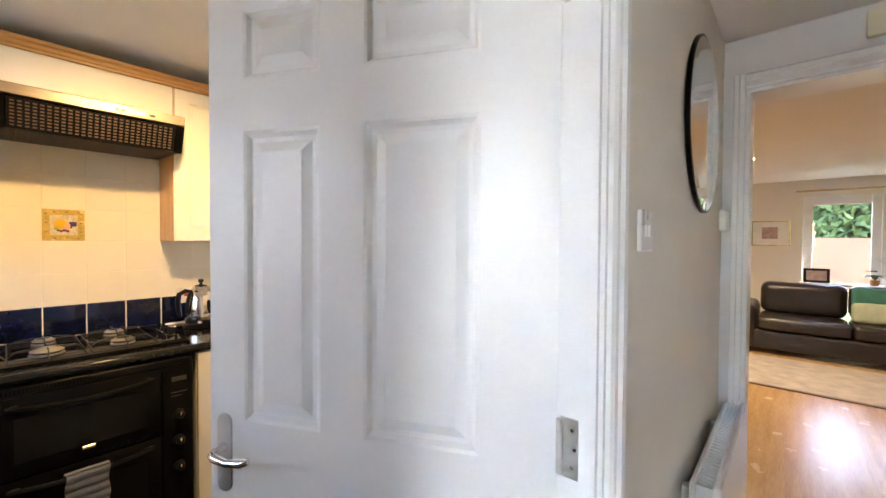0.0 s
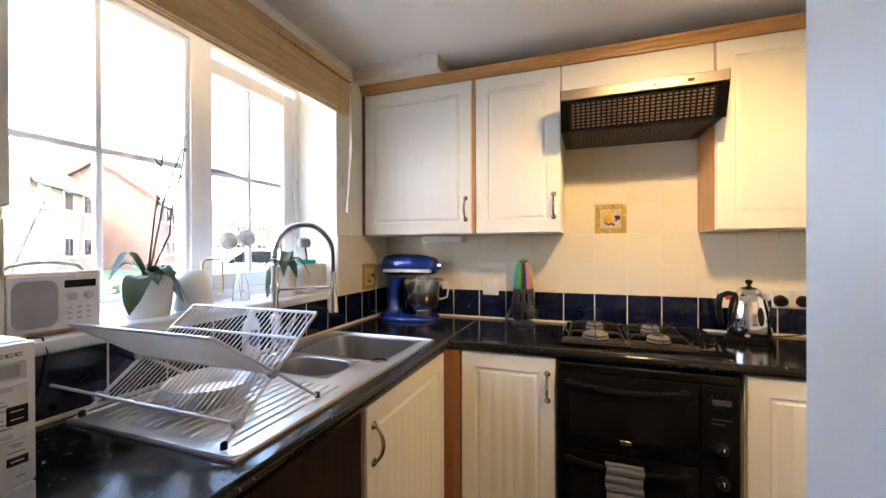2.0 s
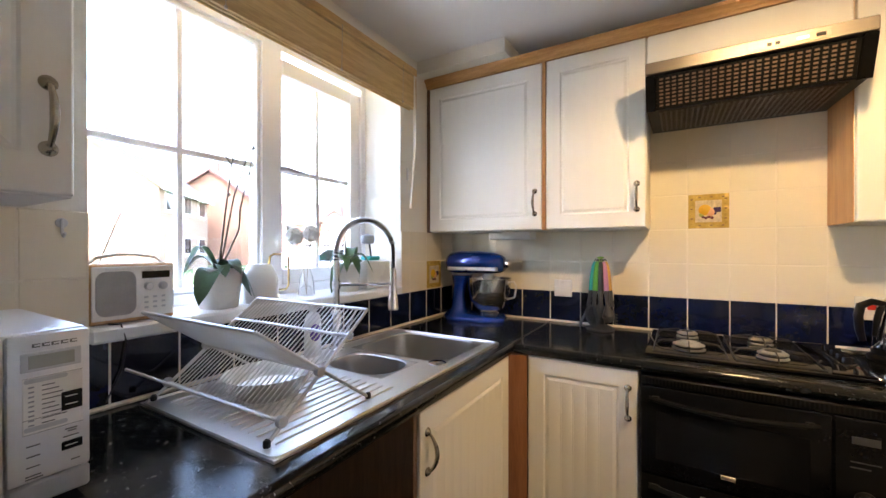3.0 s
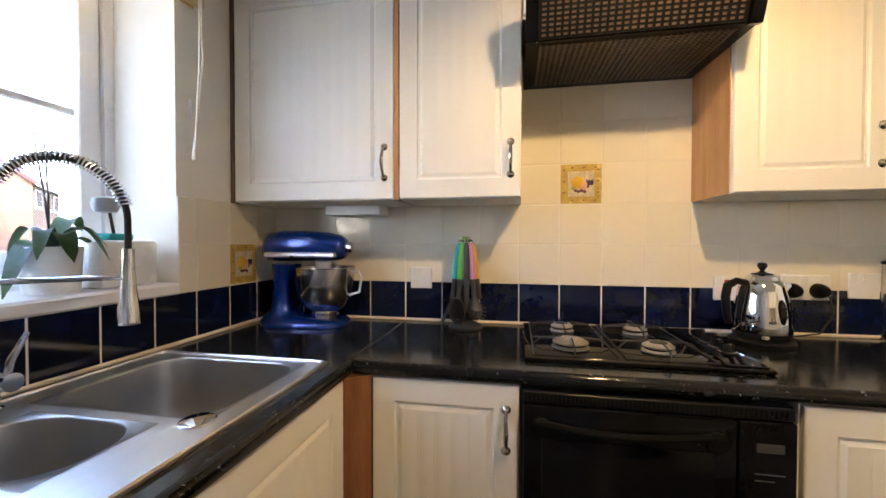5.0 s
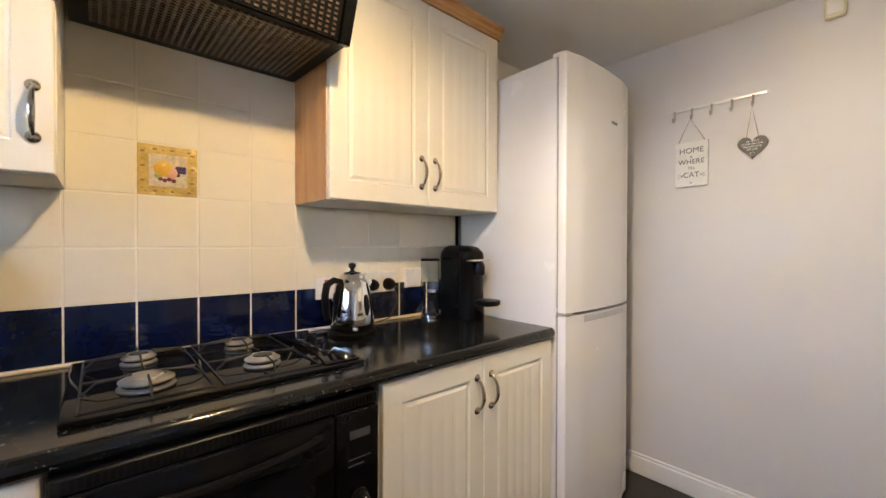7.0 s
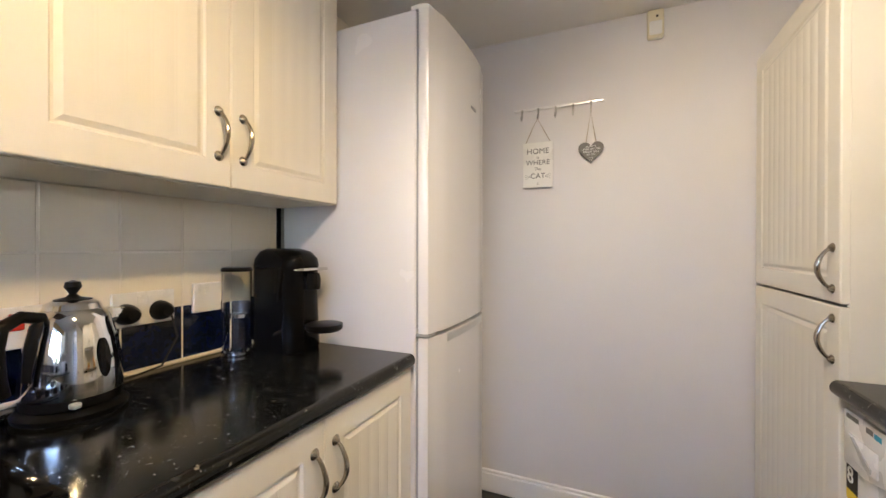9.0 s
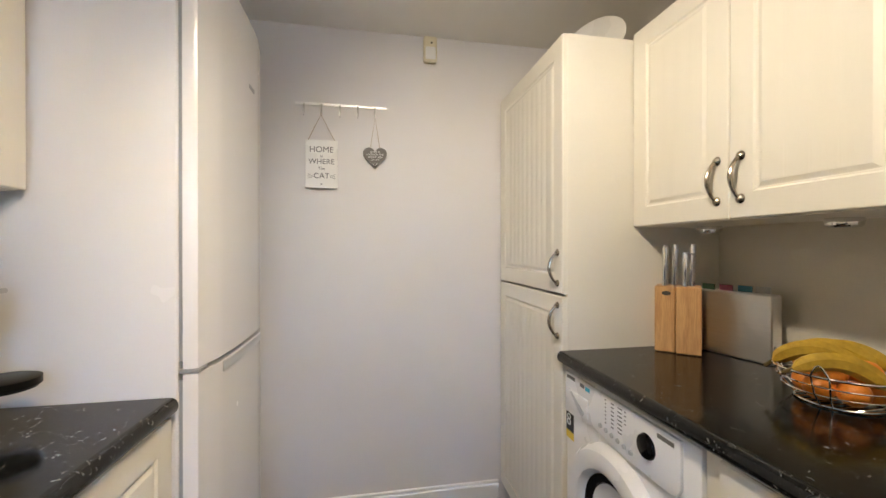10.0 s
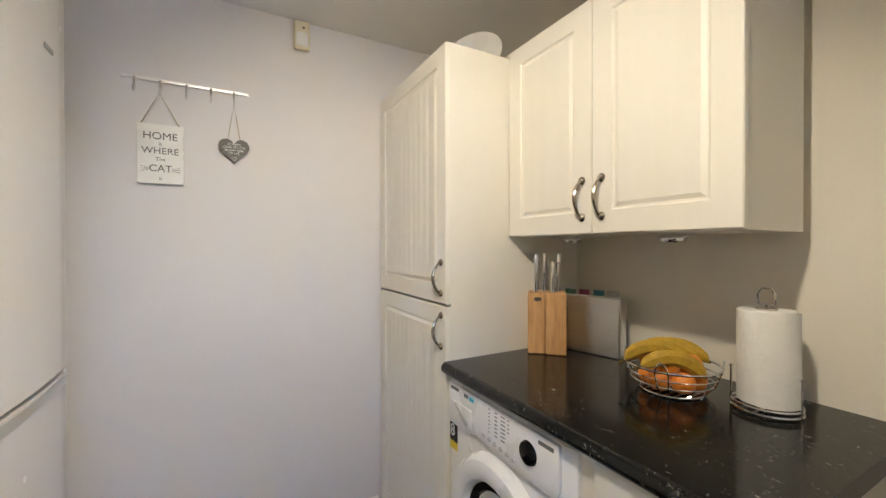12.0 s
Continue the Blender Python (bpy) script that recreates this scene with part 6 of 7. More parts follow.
for pts in ([(0, 0, 0.11), (0.015, 0, 0.25), (0.035, 0, 0.40)], [(0.005, 0, 0.11), (0.005, 0, 0.24), (0.012, 0, 0.38)]):
    bm = bmesh.new()
    tube(bm, pts, [0.0026, 0.0022, 0.0014], 6)
    part("stem", bm, M_STEM, orch2)
tub = thing("brush_caddy", pose(-2.035, -1.150, SZ), "white ceramic caddy for washing-up brushes", "caddy")
bm = bmesh.new()
box(bm, -0.085, 0.085, -0.045, 0.045, 0.0005, 0.13, 0.012, 2)
part("body", bm, M_PORC, tub)
bm = bmesh.new()
box(bm, -0.02, 0.05, -0.03, 0.03, 0.131, 0.150, 0.006, 2)
solid("sponge", bm, mat("turquoise_sponge", (0.03, 0.42, 0.40), 0.9, var=0.1, scale=40, bump=0.4), "turquoise sponge lying on the caddy", "sponge", pose(-2.035, -1.150, SZ))
br = thing("washing_up_brush", pose(-1.995, -1.150, SZ + 0.131), "grey washing-up brush standing in the caddy", "brush")
bm = bmesh.new()
tube(bm, [(-0.02, 0.01, 0.0), (-0.005, 0.01, 0.085)], 0.004, 8)
part("handle", bm, M_STEM, br)
bm = bmesh.new()
lathe(bm, [(0, 0.075), (0.026, 0.078), (0.032, 0.095), (0.028, 0.115), (0, 0.125)], 20, center=(0.005, 0.01, 0))
part("head", bm, M_GREYP, br)

bot = thing("soap_bottle", pose(-1.545, -0.995, ZT + 0.0068), "white washing-up liquid bottle with a purple label", "bottle")
bm = bmesh.new()
lathe(bm, [(0, 0.0004), (0.030, 0.0004), (0.033, 0.006), (0.032, 0.12), (0.024, 0.145), (0.011, 0.155)], 26, squash=(1, 0.7))
part("body", bm, M_PORC, bot)
bm = bmesh.new()
lathe(bm, [(0.011, 0.155), (0.014, 0.158), (0.014, 0.178), (0, 0.180)], 18)
part("cap", bm, M_PORC, bot)
bm = bmesh.new()
vs = lathe(bm, [(0, 0.002), (0.020, 0.0015), (0.021, 0)], 20, squash=(1, 1.4))
bmesh.ops.transform(bm, matrix=pose(0.008, 0.0225, 0.085, -90, 0, -12), verts=vs)
part("label", bm, mat("purple_label", (0.12, 0.06, 0.30), 0.4, var=0.3, scale=60), bot)
bm = bmesh.new()
lathe(bm, [(0, 0.0), (0.06, 0.0), (0.085, 0.02), (0.105, 0.055), (0.108, 0.06), (0.104, 0.058), (0.082, 0.024), (0, 0.006)], 36)
solid("metal_bowl", bm, M_STEEL, "shallow steel bowl draining under the rack", "bowl", pose(-1.235, -0.80, ZT + 0.0087))

bin_ = thing("bin", pose(-1.10, -0.74, 0), "black rounded bin in the open space under the worktop", "bin")
bm = bmesh.new()
lathe(bm, [(0, 0.0005), (0.125, 0.0005), (0.13, 0.01), (0.15, 0.50)], 32)
part("body", bm, M_BLACKP, bin_)
bm = bmesh.new()
lathe(bm, [(0.152, 0.50), (0.152, 0.53), (0.13, 0.60), (0.08, 0.64), (0, 0.65)], 32)
part("lid", bm, M_BLACKG, bin_)
hk = thing("wall_hook", pose(-0.915, YS + 0.0075, 1.335), "small clear hook stuck on a tile", "hook")
bm = bmesh.new()
tube(bm, [(0, 0.003, 0.02), (0, 0.003, -0.01), (0, 0.012, -0.018), (0, 0.02, -0.010)], 0.003, 8)
lathe(bm, [(0, 0.003), (0.010, 0.002), (0.011, 0)], 16, center=(0, 0, 0.012), mx=pose(0, 0, 0, -90))
part("hook", bm, M_SILVERP, hk)

# ---- washing-machine side ----
blk = thing("knife_block", pose(-0.638, 1.535, ZT, 0, 0, -43), "beech knife block with steel-handled knives", "knife block")
part("block", boxes((-0.066, -0.006, -0.05, 0.05, 0.0005, 0.218, 0.004)), M_BEECH, blk)
part("block", boxes((-0.005, 0.066, -0.056, 0.044, 0.0005, 0.218, 0.004)), M_BEECH, blk)
bm = bmesh.new()
vs = lathe(bm, [(0, 0.0008), (0.010, 0.0006), (0.0105, 0)], 18, squash=(1.3, 0.7))
bmesh.ops.transform(bm, matrix=pose(-0.032, -0.0503, 0.195, 90), verts=vs)
part("badge", bm, M_STEM, blk)
for x, y, z in ((-0.038, -0.025, 0.135), (-0.010, 0.0, 0.137), (0.020, -0.03, 0.11), (0.036, -0.01, 0.108), (0.040, 0.02, 0.137)):
    kn = thing("knife", blk.matrix_world @ pose(x, y, 0.2185), "kitchen knife with a steel handle in the block", "knife", "knives in the block")
    bm = bmesh.new()
    tube(bm, [(0, 0, 0), (0.001, 0, z * 0.4), (0.002, 0, z * 0.93), (0.002, 0, z)], [0.0085, 0.0075, 0.0105, 0.0085], 12)
    part("handle", bm, M_CHROME, kn)
bd = thing("chopping_board_set", pose(-0.512, 1.440, ZT, 0, 0, -78), "steel-cased set of index chopping boards", "chopping boards")
part("case", boxes((-0.110, 0.110, -0.020, 0.030, 0.0005, 0.205, 0.004)), M_STEEL, bd, "brushed steel case")
for i, (x, c) in enumerate(((-0.10, (0.03, 0.06, 0.03)), (-0.05, (0.20, 0.05, 0.10)), (0.0, (0.03, 0.16, 0.25)), (0.045, (0.5, 0.5, 0.5)))):
    part("board", boxes((-0.104, 0.104, -0.012 + 0.010 * i, -0.006 + 0.010 * i, 0.01, 0.2055)), M_PORC, bd)
    part("tab", boxes((x, x + 0.040, -0.012 + 0.010 * i, -0.006 + 0.010 * i, 0.206, 0.225, 0.001)), mat("tab_plastic", c, 0.4, var=0.04), bd)

fb = thing("fruit_bowl", pose(-0.622, 1.088, ZT) @ Matrix.Scale(0.87, 4), "chrome wire fruit basket", "bowl")
bm = bmesh.new()
for r, z, rad in ((0.085, 0.004, 0.003), (0.112, 0.035, 0.002), (0.122, 0.058, 0.002), (0.130, 0.083, 0.0032)):
    tube(bm, [(r * math.cos(a), r * math.sin(a), z) for a in [2 * math.pi * k / 40 for k in range(40)]], rad, 6, closed=True)
part("rings", bm, M_CHROME, fb)
for k in range(4):
    a = radians(20 + 90 * k)
    bm = bmesh.new()
    for s in (-0.13, 0.13):
        tube(bm, [(0.085 * math.cos(a + s), 0.085 * math.sin(a + s), 0.004), (0.113 * math.cos(a + s), 0.113 * math.sin(a + s), 0.035), (0.131 * math.cos(a + s), 0.131 * math.sin(a + s), 0.083)], 0.0022, 6)
    tube(bm, [((0.131 + 0.004 * math.cos(math.pi * i / 8 - math.pi / 2)) * math.cos(a - 0.13 + 0.26 * i / 8), 0.131 * math.sin(a - 0.13 + 0.26 * i / 8), 0.083 + 0.028 * math.sin(math.pi * i / 8)) for i in range(9)], 0.0024, 6)
    part("loop", bm, M_CHROME, fb)
bm = bmesh.new()
for k in range(-3, 4):
    y = k * 0.022
    w = math.sqrt(max(0.0, 0.085 ** 2 - y * y))
    tube(bm, [(-w, y, 0.0035), (w, y, 0.0035)], 0.0018, 6)
part("base_wires", bm, M_CHROME, fb)
rng = random.Random(3)
oranges = [(0.062 * math.cos(a), 0.062 * math.sin(a), 0.040) for a in [2 * math.pi * k / 6 for k in range(6)]] + [(0, 0, 0.042), (0.045, 0.03, 0.085), (-0.05, -0.02, 0.086), (0.0, -0.055, 0.088), (-0.02, 0.055, 0.084)]
for x, y, z in oranges:
    bm = bmesh.new()
    r = 0.028 + rng.uniform(-0.002, 0.002)
    lathe(bm, [(0, -0.92 * r)] + [(r * math.cos(t), 0.94 * r * math.sin(t)) for t in [radians(-75 + 15 * i) for i in range(11)]] + [(0.004, 0.90 * r), (0, 0.88 * r)], 22)
    o = solid("satsuma", bm, M_ORANGEF, "orange satsuma in the wire basket", "fruit", pose(-0.622 + 0.86 * x, 1.088 + 0.86 * y, ZT + 0.86 * z + 0.002, rng.uniform(-40, 40), rng.uniform(-40, 40), rng.uniform(0, 360)), "fruit in the basket", smooth=60)
for i, (dx, dy, dz, rz, tilt) in enumerate(((-0.040, 0.025, 0.104, 118, 6), (-0.012, 0.012, 0.110, 114, 4), (0.02, 0.000, 0.108, 110, 2), (-0.055, -0.040, 0.090, 140, -8))):
    bn = thing("banana", pose(-0.622 + 0.9 * dx, 1.088 + 0.9 * dy, ZT + dz - 0.008, 0, tilt, rz), "ripe yellow banana lying on the satsumas", "fruit", "fruit in the basket")
    bm = bmesh.new()
    pts, rs = [], []
    for k in range(15):
        u = k / 14 - 0.5
        pts.append((u * 0.150, 0, 0.018 - 0.14 * u * u))
        rs.append(0.0165 * (1 - (abs(2 * u)) ** 4.5) ** 0.6 + 0.004)
    tube(bm, pts, rs, 7)
    part("peel", bm, M_BANANA, bn, smooth=28)
    bm = bmesh.new()
    tube(bm, [pts[-1], (0.086, 0, -0.026), (0.093, 0, -0.031)], [0.0045, 0.0045, 0.005], 7)
    part("stalk", bm, M_TIP, bn)
    bm = bmesh.new()
    lathe(bm, [(0, -0.0032), (0.0045, -0.003), (0.003, 0.004), (0, 0.0042)], 7, center=pts[0])
    part("tip", bm, M_TIP, bn)

kr = thing("kitchen_roll_holder", pose(-0.552, 0.906, ZT), "chrome wire kitchen roll holder", "roll holder")
bm = bmesh.new()
ring = [(0.066 * math.cos(a), 0.066 * math.sin(a)) for a in [2 * math.pi * k / 36 for k in range(36)]]
tube(bm, [(x, y, 0.004) for x, y in ring], 0.0032, 6, closed=True)
tube(bm, [(x, y, 0.016) for x, y in ring], 0.0025, 6, closed=True)
part("base_ring", bm, M_CHROME, kr)
bm = bmesh.new()
tube(bm, [(-0.066, 0, 0.004), (0, 0, 0.004), (0, 0, 0.245)], 0.0035, 8)
tube(bm, [(-0.0, -0.016, 0.245), (-0.0, -0.018, 0.268), (0, -0.010, 0.283), (0, 0.010, 0.283), (0, 0.018, 0.268), (0, 0.016, 0.245)], 0.0028, 8)
tube(bm, [(0.0, -0.018, 0.2455), (0.0, 0.018, 0.2455)], 0.0028, 8)
part("post", bm, M_CHROME, kr)
for a in (100, 262):
    x, y = 0.069 * math.cos(radians(a)), 0.069 * math.sin(radians(a))
    bm = bmesh.new()
    tube(bm, [(x, y, 0.004), (x, y, 0.085)], 0.0025, 8)
    lathe(bm, [(0, -0.005), (0.0045, -0.002), (0.0045, 0.002), (0, 0.005)], 10, center=(x, y, 0.088))
    part("arm", bm, M_CHROME, kr)
roll = thing("kitchen_roll", pose(-0.552, 0.906, ZT + 0.019), "white embossed paper kitchen roll", "kitchen roll")
bm = bmesh.new()
prof = []
for k in range(48):
    a = 2 * math.pi * k / 48
    r = 0.055 + (0.0025 if 2.0 < a < 3.9 else 0.0) + 0.0006 * math.sin(5 * a)
    prof.append((r * math.cos(a), r * math.sin(a)))
prism(bm, prof, 0.0, 0.215, "z")
bmesh.ops.recalc_face_normals(bm, faces=bm.faces)
bevel_all(bm, 0.003, 2, 60)
part("paper", bm, M_PAPER, roll)
bm = bmesh.new()
lathe(bm, [(0.021, -0.0005), (0.021, 0.2165), (0.019, 0.2165), (0.019, -0.0005)], 24)
part("core", bm, M_TWINE, roll, "brown cardboard core")
bm = bmesh.new()
arc = [radians(185 + 6 * k) for k in range(17)]
outer = [((0.0582 + 0.004 * (k / 16) ** 2) * math.cos(t), (0.0582 + 0.004 * (k / 16) ** 2) * math.sin(t)) for k, t in enumerate(arc)]
prism(bm, outer + [(x * 0.985, y * 0.985) for x, y in outer[::-1]], 0.0, 0.2135, "z")
bmesh.ops.recalc_face_normals(bm, faces=bm.faces)
part("loose_sheet", bm, M_PAPER, roll, "loose end of the paper", smooth=60)

# on top of the tall units
pl = thing("serving_plate", pose(-0.785, 1.80, 1.9725, 0, 0, 0), "white rimmed plate standing on top of the tall cabinet", "plate")
bm = bmesh.new()
lathe(bm, [(0, 0), (0.10, 0.0), (0.125, 0.010), (0.150, 0.016), (0.152, 0.019), (0.124, 0.014), (0.10, 0.005), (0, 0.005)], 40, mx=pose(0, 0, 0.148, 0, -97, 20))
bmesh.ops.scale(bm, vec=(1, 1, 0.52), verts=bm.verts)
part("dish", bm, M_PORC, pl)
tin = thing("storage_tin", pose(-0.60, 1.17, EU1 + 0.0005), "cream storage tin with dark lettering on the wall cabinet", "tin")
bm = bmesh.new()
lathe(bm, [(0, 0.0), (0.088, 0.0), (0.09, 0.003), (0.09, 0.12), (0.092, 0.121), (0.092, 0.14), (0.088, 0.143), (0, 0.144)], 36)
part("body", bm, M_DOOR, tin)
for i in range(3):
    bm = bmesh.new()
    lathe(bm, [(0.0905, 0.02 + 0.02 * i), (0.0905, 0.024 + 0.02 * i)], 36)
    part("line", bm, M_INK, tin)

# ---- end wall: hooks, signs, sensor ----
YW = YN - 0.0005
hr = thing("hook_rail", pose(0, 0, 0), "brushed steel rail with five hooks on the wall", "hook rail")
part("rail", boxes((-1.985, -1.578, YW - 0.008, YW - 0.002, 1.897, 1.910, 0.002)), M_STEEL, hr)
for x in (-1.945, -1.868, -1.787, -1.708, -1.630):
    bm = bmesh.new()
    tube(bm, [(x, YW - 0.010, 1.905), (x, YW - 0.011, 1.862), (x, YW - 0.020, 1.848), (x, YW - 0.032, 1.850), (x, YW - 0.036, 1.868)], [0.004, 0.0035, 0.0032, 0.0032, 0.0032], 8)
    part("hook", bm, M_CHROME, hr)
for x in (-1.95, -1.61):
    part("mount", boxes((x, x + 0.01, YW - 0.003, YW, 1.899, 1.908)), M_STEEL, hr)
sg = thing("wall_sign", pose(-1.868, YW - 0.014, 1.632), "white wooden sign with grey lettering hanging from a hook", "sign")
part("board", boxes((-0.070, 0.070, -0.004, 0.004, -0.108, 0.108, 0.001)), M_PORC, sg)
for txt, z, sz in (("HOME", 0.064, 0.037), ("is", 0.036, 0.017), ("WHERE", 0.010, 0.033), ("The", -0.020, 0.019), ("CAT", -0.054, 0.035), ("is", -0.090, 0.017)):
    letters(txt, sz, sg, pose(0, -0.0048, z, 90), M_INK, spacing=1.02)
for s in (-1, 1):
    for j, dz in enumerate((0.008, 0.0, -0.008)):
        bm = bmesh.new()
        tube(bm, [(s * 0.036, -0.0045, -0.056 + dz * 0.3), (s * 0.060, -0.0045, -0.056 + dz * 1.2)], 0.0007, 5)
        part("whisker", bm, M_INK, sg)
bm = bmesh.new()
tube(bm, [(-0.058, -0.002, 0.106), (-0.03, -0.012, 0.16), (0, -0.018, 0.2175), (0.03, -0.012, 0.16), (0.058, -0.002, 0.106)], 0.0016, 6)
part("cord", bm, M_TWINE, sg, "twisted brown cord")
ht = thing("heart_sign", pose(-1.630, YW - 0.014, 1.672), "grey wooden heart sign with white lettering hanging from a hook", "sign")
bm = bmesh.new()
pts = []
for k in range(48):
    t = 2 * math.pi * k / 48
    pts.append((0.0034 * 16 * math.sin(t) ** 3, 0.0034 * (13 * math.cos(t) - 5 * math.cos(2 * t) - 2 * math.cos(3 * t) - math.cos(4 * t)) + 0.004))
prism(bm, pts, -0.004, 0.004, "y")
bmesh.ops.recalc_face_normals(bm, faces=bm.faces)
part("heart", bm, M_CLAY, ht)
for txt, z in (("ALWAYS", 0.024), ("LOOK ON THE", 0.012), ("BRIGHT SIDE", 0.000), ("OF LIFE", -0.012)):
    letters(txt, 0.0115, ht, pose(0.0, -0.0048, z, 90), M_WHITEI)
bm = bmesh.new()
tube(bm, [(a * 0.16, -0.0048, b * 0.16 - 0.032) for a, b in pts[::3]], 0.0006, 5, closed=True)
part("small_heart", bm, M_WHITEI, ht)
bm = bmesh.new()
tube(bm, [(-0.022, -0.002, 0.040), (-0.012, -0.012, 0.10), (0, -0.018, 0.1775), (0.012, -0.012, 0.10), (0.022, -0.002, 0.040)], 0.0014, 6)
part("cord", bm, M_TWINE, ht, "twisted brown cord")
sn = thing("alarm_sensor", pose(-1.373, YW, 2.188), "cream alarm motion sensor high on the wall", "sensor")
bm = bmesh.new()
box(bm, -0.032, 0.032, -0.034, 0, -0.058, 0.062, 0.010, 3)
part("case", bm, mat("aged_cream_plastic", (0.74, 0.68, 0.50), 0.45, var=0.04), sn)
bm = bmesh.new()
box(bm, -0.024, 0.024, -0.038, -0.030, -0.048, 0.010, 0.006, 2)
part("lens", bm, M_PORC, sn)
bm = bmesh.new()
lathe(bm, [(0, 0.002), (0.004, 0.001), (0.005, 0)], 12, center=(0.005, -0.034, 0.030), mx=pose(0, 0, 0, 90))
part("light", bm, M_DARKGL, sn)

# ceiling spotlights
sb = thing("ceiling_spotlight", pose(-1.51, 0.46, ZC), "steel ceiling bar with warm spotlights, switched on", "light")
bm = bmesh.new()
lathe(bm, [(0, -0.022), (0.05, -0.022), (0.055, -0.016), (0.055, 0)], 24)
part("rose", bm, M_STEEL, sb)
for i, (dx, dy, tx, ty) in enumerate(((-0.01, -0.10, -0.62, -0.05), (-0.13, 0.23, 0.45, 0.63), (-0.06, 0.14, -0.10, 1.1))):
    bm = bmesh.new()
    tube(bm, [(0, 0, -0.018), (dx * 0.5, dy * 0.6, -0.024), (dx, dy, -0.05), (dx, dy, -0.075)], 0.005, 8)
    arm = part("arm", bm, M_STEEL, sb)
    dv = Vector((tx, ty, -0.6)).normalized()
    bm = bmesh.new()
    vs = lathe(bm, [(0, 0.0), (0.020, 0.002), (0.026, 0.02), (0.031, 0.055), (0.0295, 0.055), (0.024, 0.022), (0, 0.018)], 20)
    bmesh.ops.transform(bm, matrix=Matrix.Translation((dx, dy, -0.080)) @ dv.to_track_quat("Z", "Y").to_matrix().to_4x4() @ pose(0, 0, -0.03), verts=vs)
    part("head", bm, M_CHROME, arm)
    bm = bmesh.new()
    vs = lathe(bm, [(0, 0.024), (0.020, 0.026)], 18)
    bmesh.ops.transform(bm, matrix=Matrix.Translation((dx, dy, -0.080)) @ dv.to_track_quat("Z", "Y").to_matrix().to_4x4() @ pose(0, 0, -0.03), verts=vs)
    part("bulb", bm, glow("bulb_glow", (1.0, 0.75, 0.45), 4.0), arm, "glowing warm bulb")

# ---- hall ----
mir = thing("mirror", pose(XH + 0.001, 1.60, 1.775), "round wall mirror with a dark rim", "mirror")
bm = bmesh.new()
lathe(bm, [(0, 0.0), (0.283, 0.0), (0.290, 0.004), (0.290, 0.014), (0.284, 0.016), (0, 0.010)], 64, mx=pose(0, 0, 0, 0, 90))
part("backing", bm, M_BLACKP, mir)
bm = bmesh.new()
lathe(bm, [(0.282, 0.0162), (0.256, 0.0185), (0, 0.0185)], 64, mx=pose(0, 0, 0, 0, 90))
part("glass", bm, M_MIRROR, mir, smooth=3)
sw = thing("light_switch", pose(XH + 0.0005, 0.928, 1.410, 0, 0, FACE_E), "white double light switch on the hall wall", "switch")
part("plate", boxes((-0.043, 0.043, -0.009, 0, -0.043, 0.043, 0.002)), M_PORC, sw)
for x in (-0.013, 0.013):
    part("rocker", boxes((x - 0.006, x + 0.006, -0.0125, -0.008, -0.012, 0.012, 0.001)), M_PORC, sw)
th = thing("thermostat", pose(XH + 0.0005, 2.085, 1.48, 0, 0, FACE_E), "small white wall thermostat", "thermostat")
part("case", boxes((-0.035, 0.035, -0.030, 0, -0.045, 0.045, 0.006)), M_PORC, th)
rad = thing("radiator", pose(XH + 0.035, 1.28, 0.15), "white panel radiator on the hall wall", "radiator")
part("panel", boxes((0.055, 0.075, 0, 0.75, 0, 0.58, 0.005)), M_GLOSS, rad)
part("back_panel", boxes((0.0, 0.015, 0, 0.75, 0, 0.57, 0.004)), M_GLOSS, rad)
for i in range(30):
    y = 0.012 + i * 0.025
    part("fin", boxes((0.0155, 0.0545, y, y + 0.008, 0.02, 0.565)), M_GLOSS, rad)
for y in (0.1, 0.65):
    part("bracket", boxes((-0.034, 0.0, y, y + 0.03, 0.1, 0.5)), M_STEEL, rad)
# unseen window, added as a light source for hall and door
hw = thing("window_added", pose(0, 0, 0), "plain white window, unseen, added to light the hall and open door", "window", kind="structure")
for bx in ((0.04, 0.08, 0.95, 2.05), (0.42, 0.46, 0.95, 2.05), (0.08, 0.42, 0.95, 0.99), (0.08, 0.42, 2.01, 2.05)):
    part("window_frame", boxes((bx[0], bx[1], -1.345, -1.295, bx[2], bx[3])), M_UPVC, hw)
p = part("pane", boxes((0.08, 0.42, -1.323, -1.317, 0.99, 2.01)), M_GLASS, hw)
p.visible_shadow = False
architr = bmesh.new()
w = 0.062
prof = [(0, 0), (0, 0.010), (0.008, 0.015), (0.030, 0.013), (0.036, 0.019), (0.056, 0.019), (w, 0.014), (w, 0)]
prism(architr, [(0.60 + u, YN - 0.1 - d) for u, d in prof], 0, DH + 0.02 + w, "z")
prism(architr, [(-0.23 - u * 0.7, YN - 0.1 - d) for u, d in prof], 0, DH + 0.02 + w, "z")
prism(architr, [(YN - 0.1 - d, DH + 0.02 + u) for u, d in prof], -0.232, 0.602, "x")
bmesh.ops.recalc_face_normals(architr, faces=architr.faces)
structure("trim_lounge_architrave", architr, M_GLOSS, "white gloss architrave round the lounge opening", smooth=20)
structure("trim_lounge_lining", boxes((-0.231, -0.215, YN - 0.102, YN + 0.102, 0, DH + 0.02), (0.585, 0.601, YN - 0.102, YN + 0.102, 0, DH + 0.02), (-0.215, 0.585, YN - 0.102, YN + 0.102, DH + 0.004, DH + 0.019)), M_GLOSS, "white gloss lining of the lounge opening")
sm = thing("alarm_box", pose(0.160, YN - 0.1005, 2.182), "cream alarm sensor over the lounge opening", "sensor")
bm = bmesh.new()
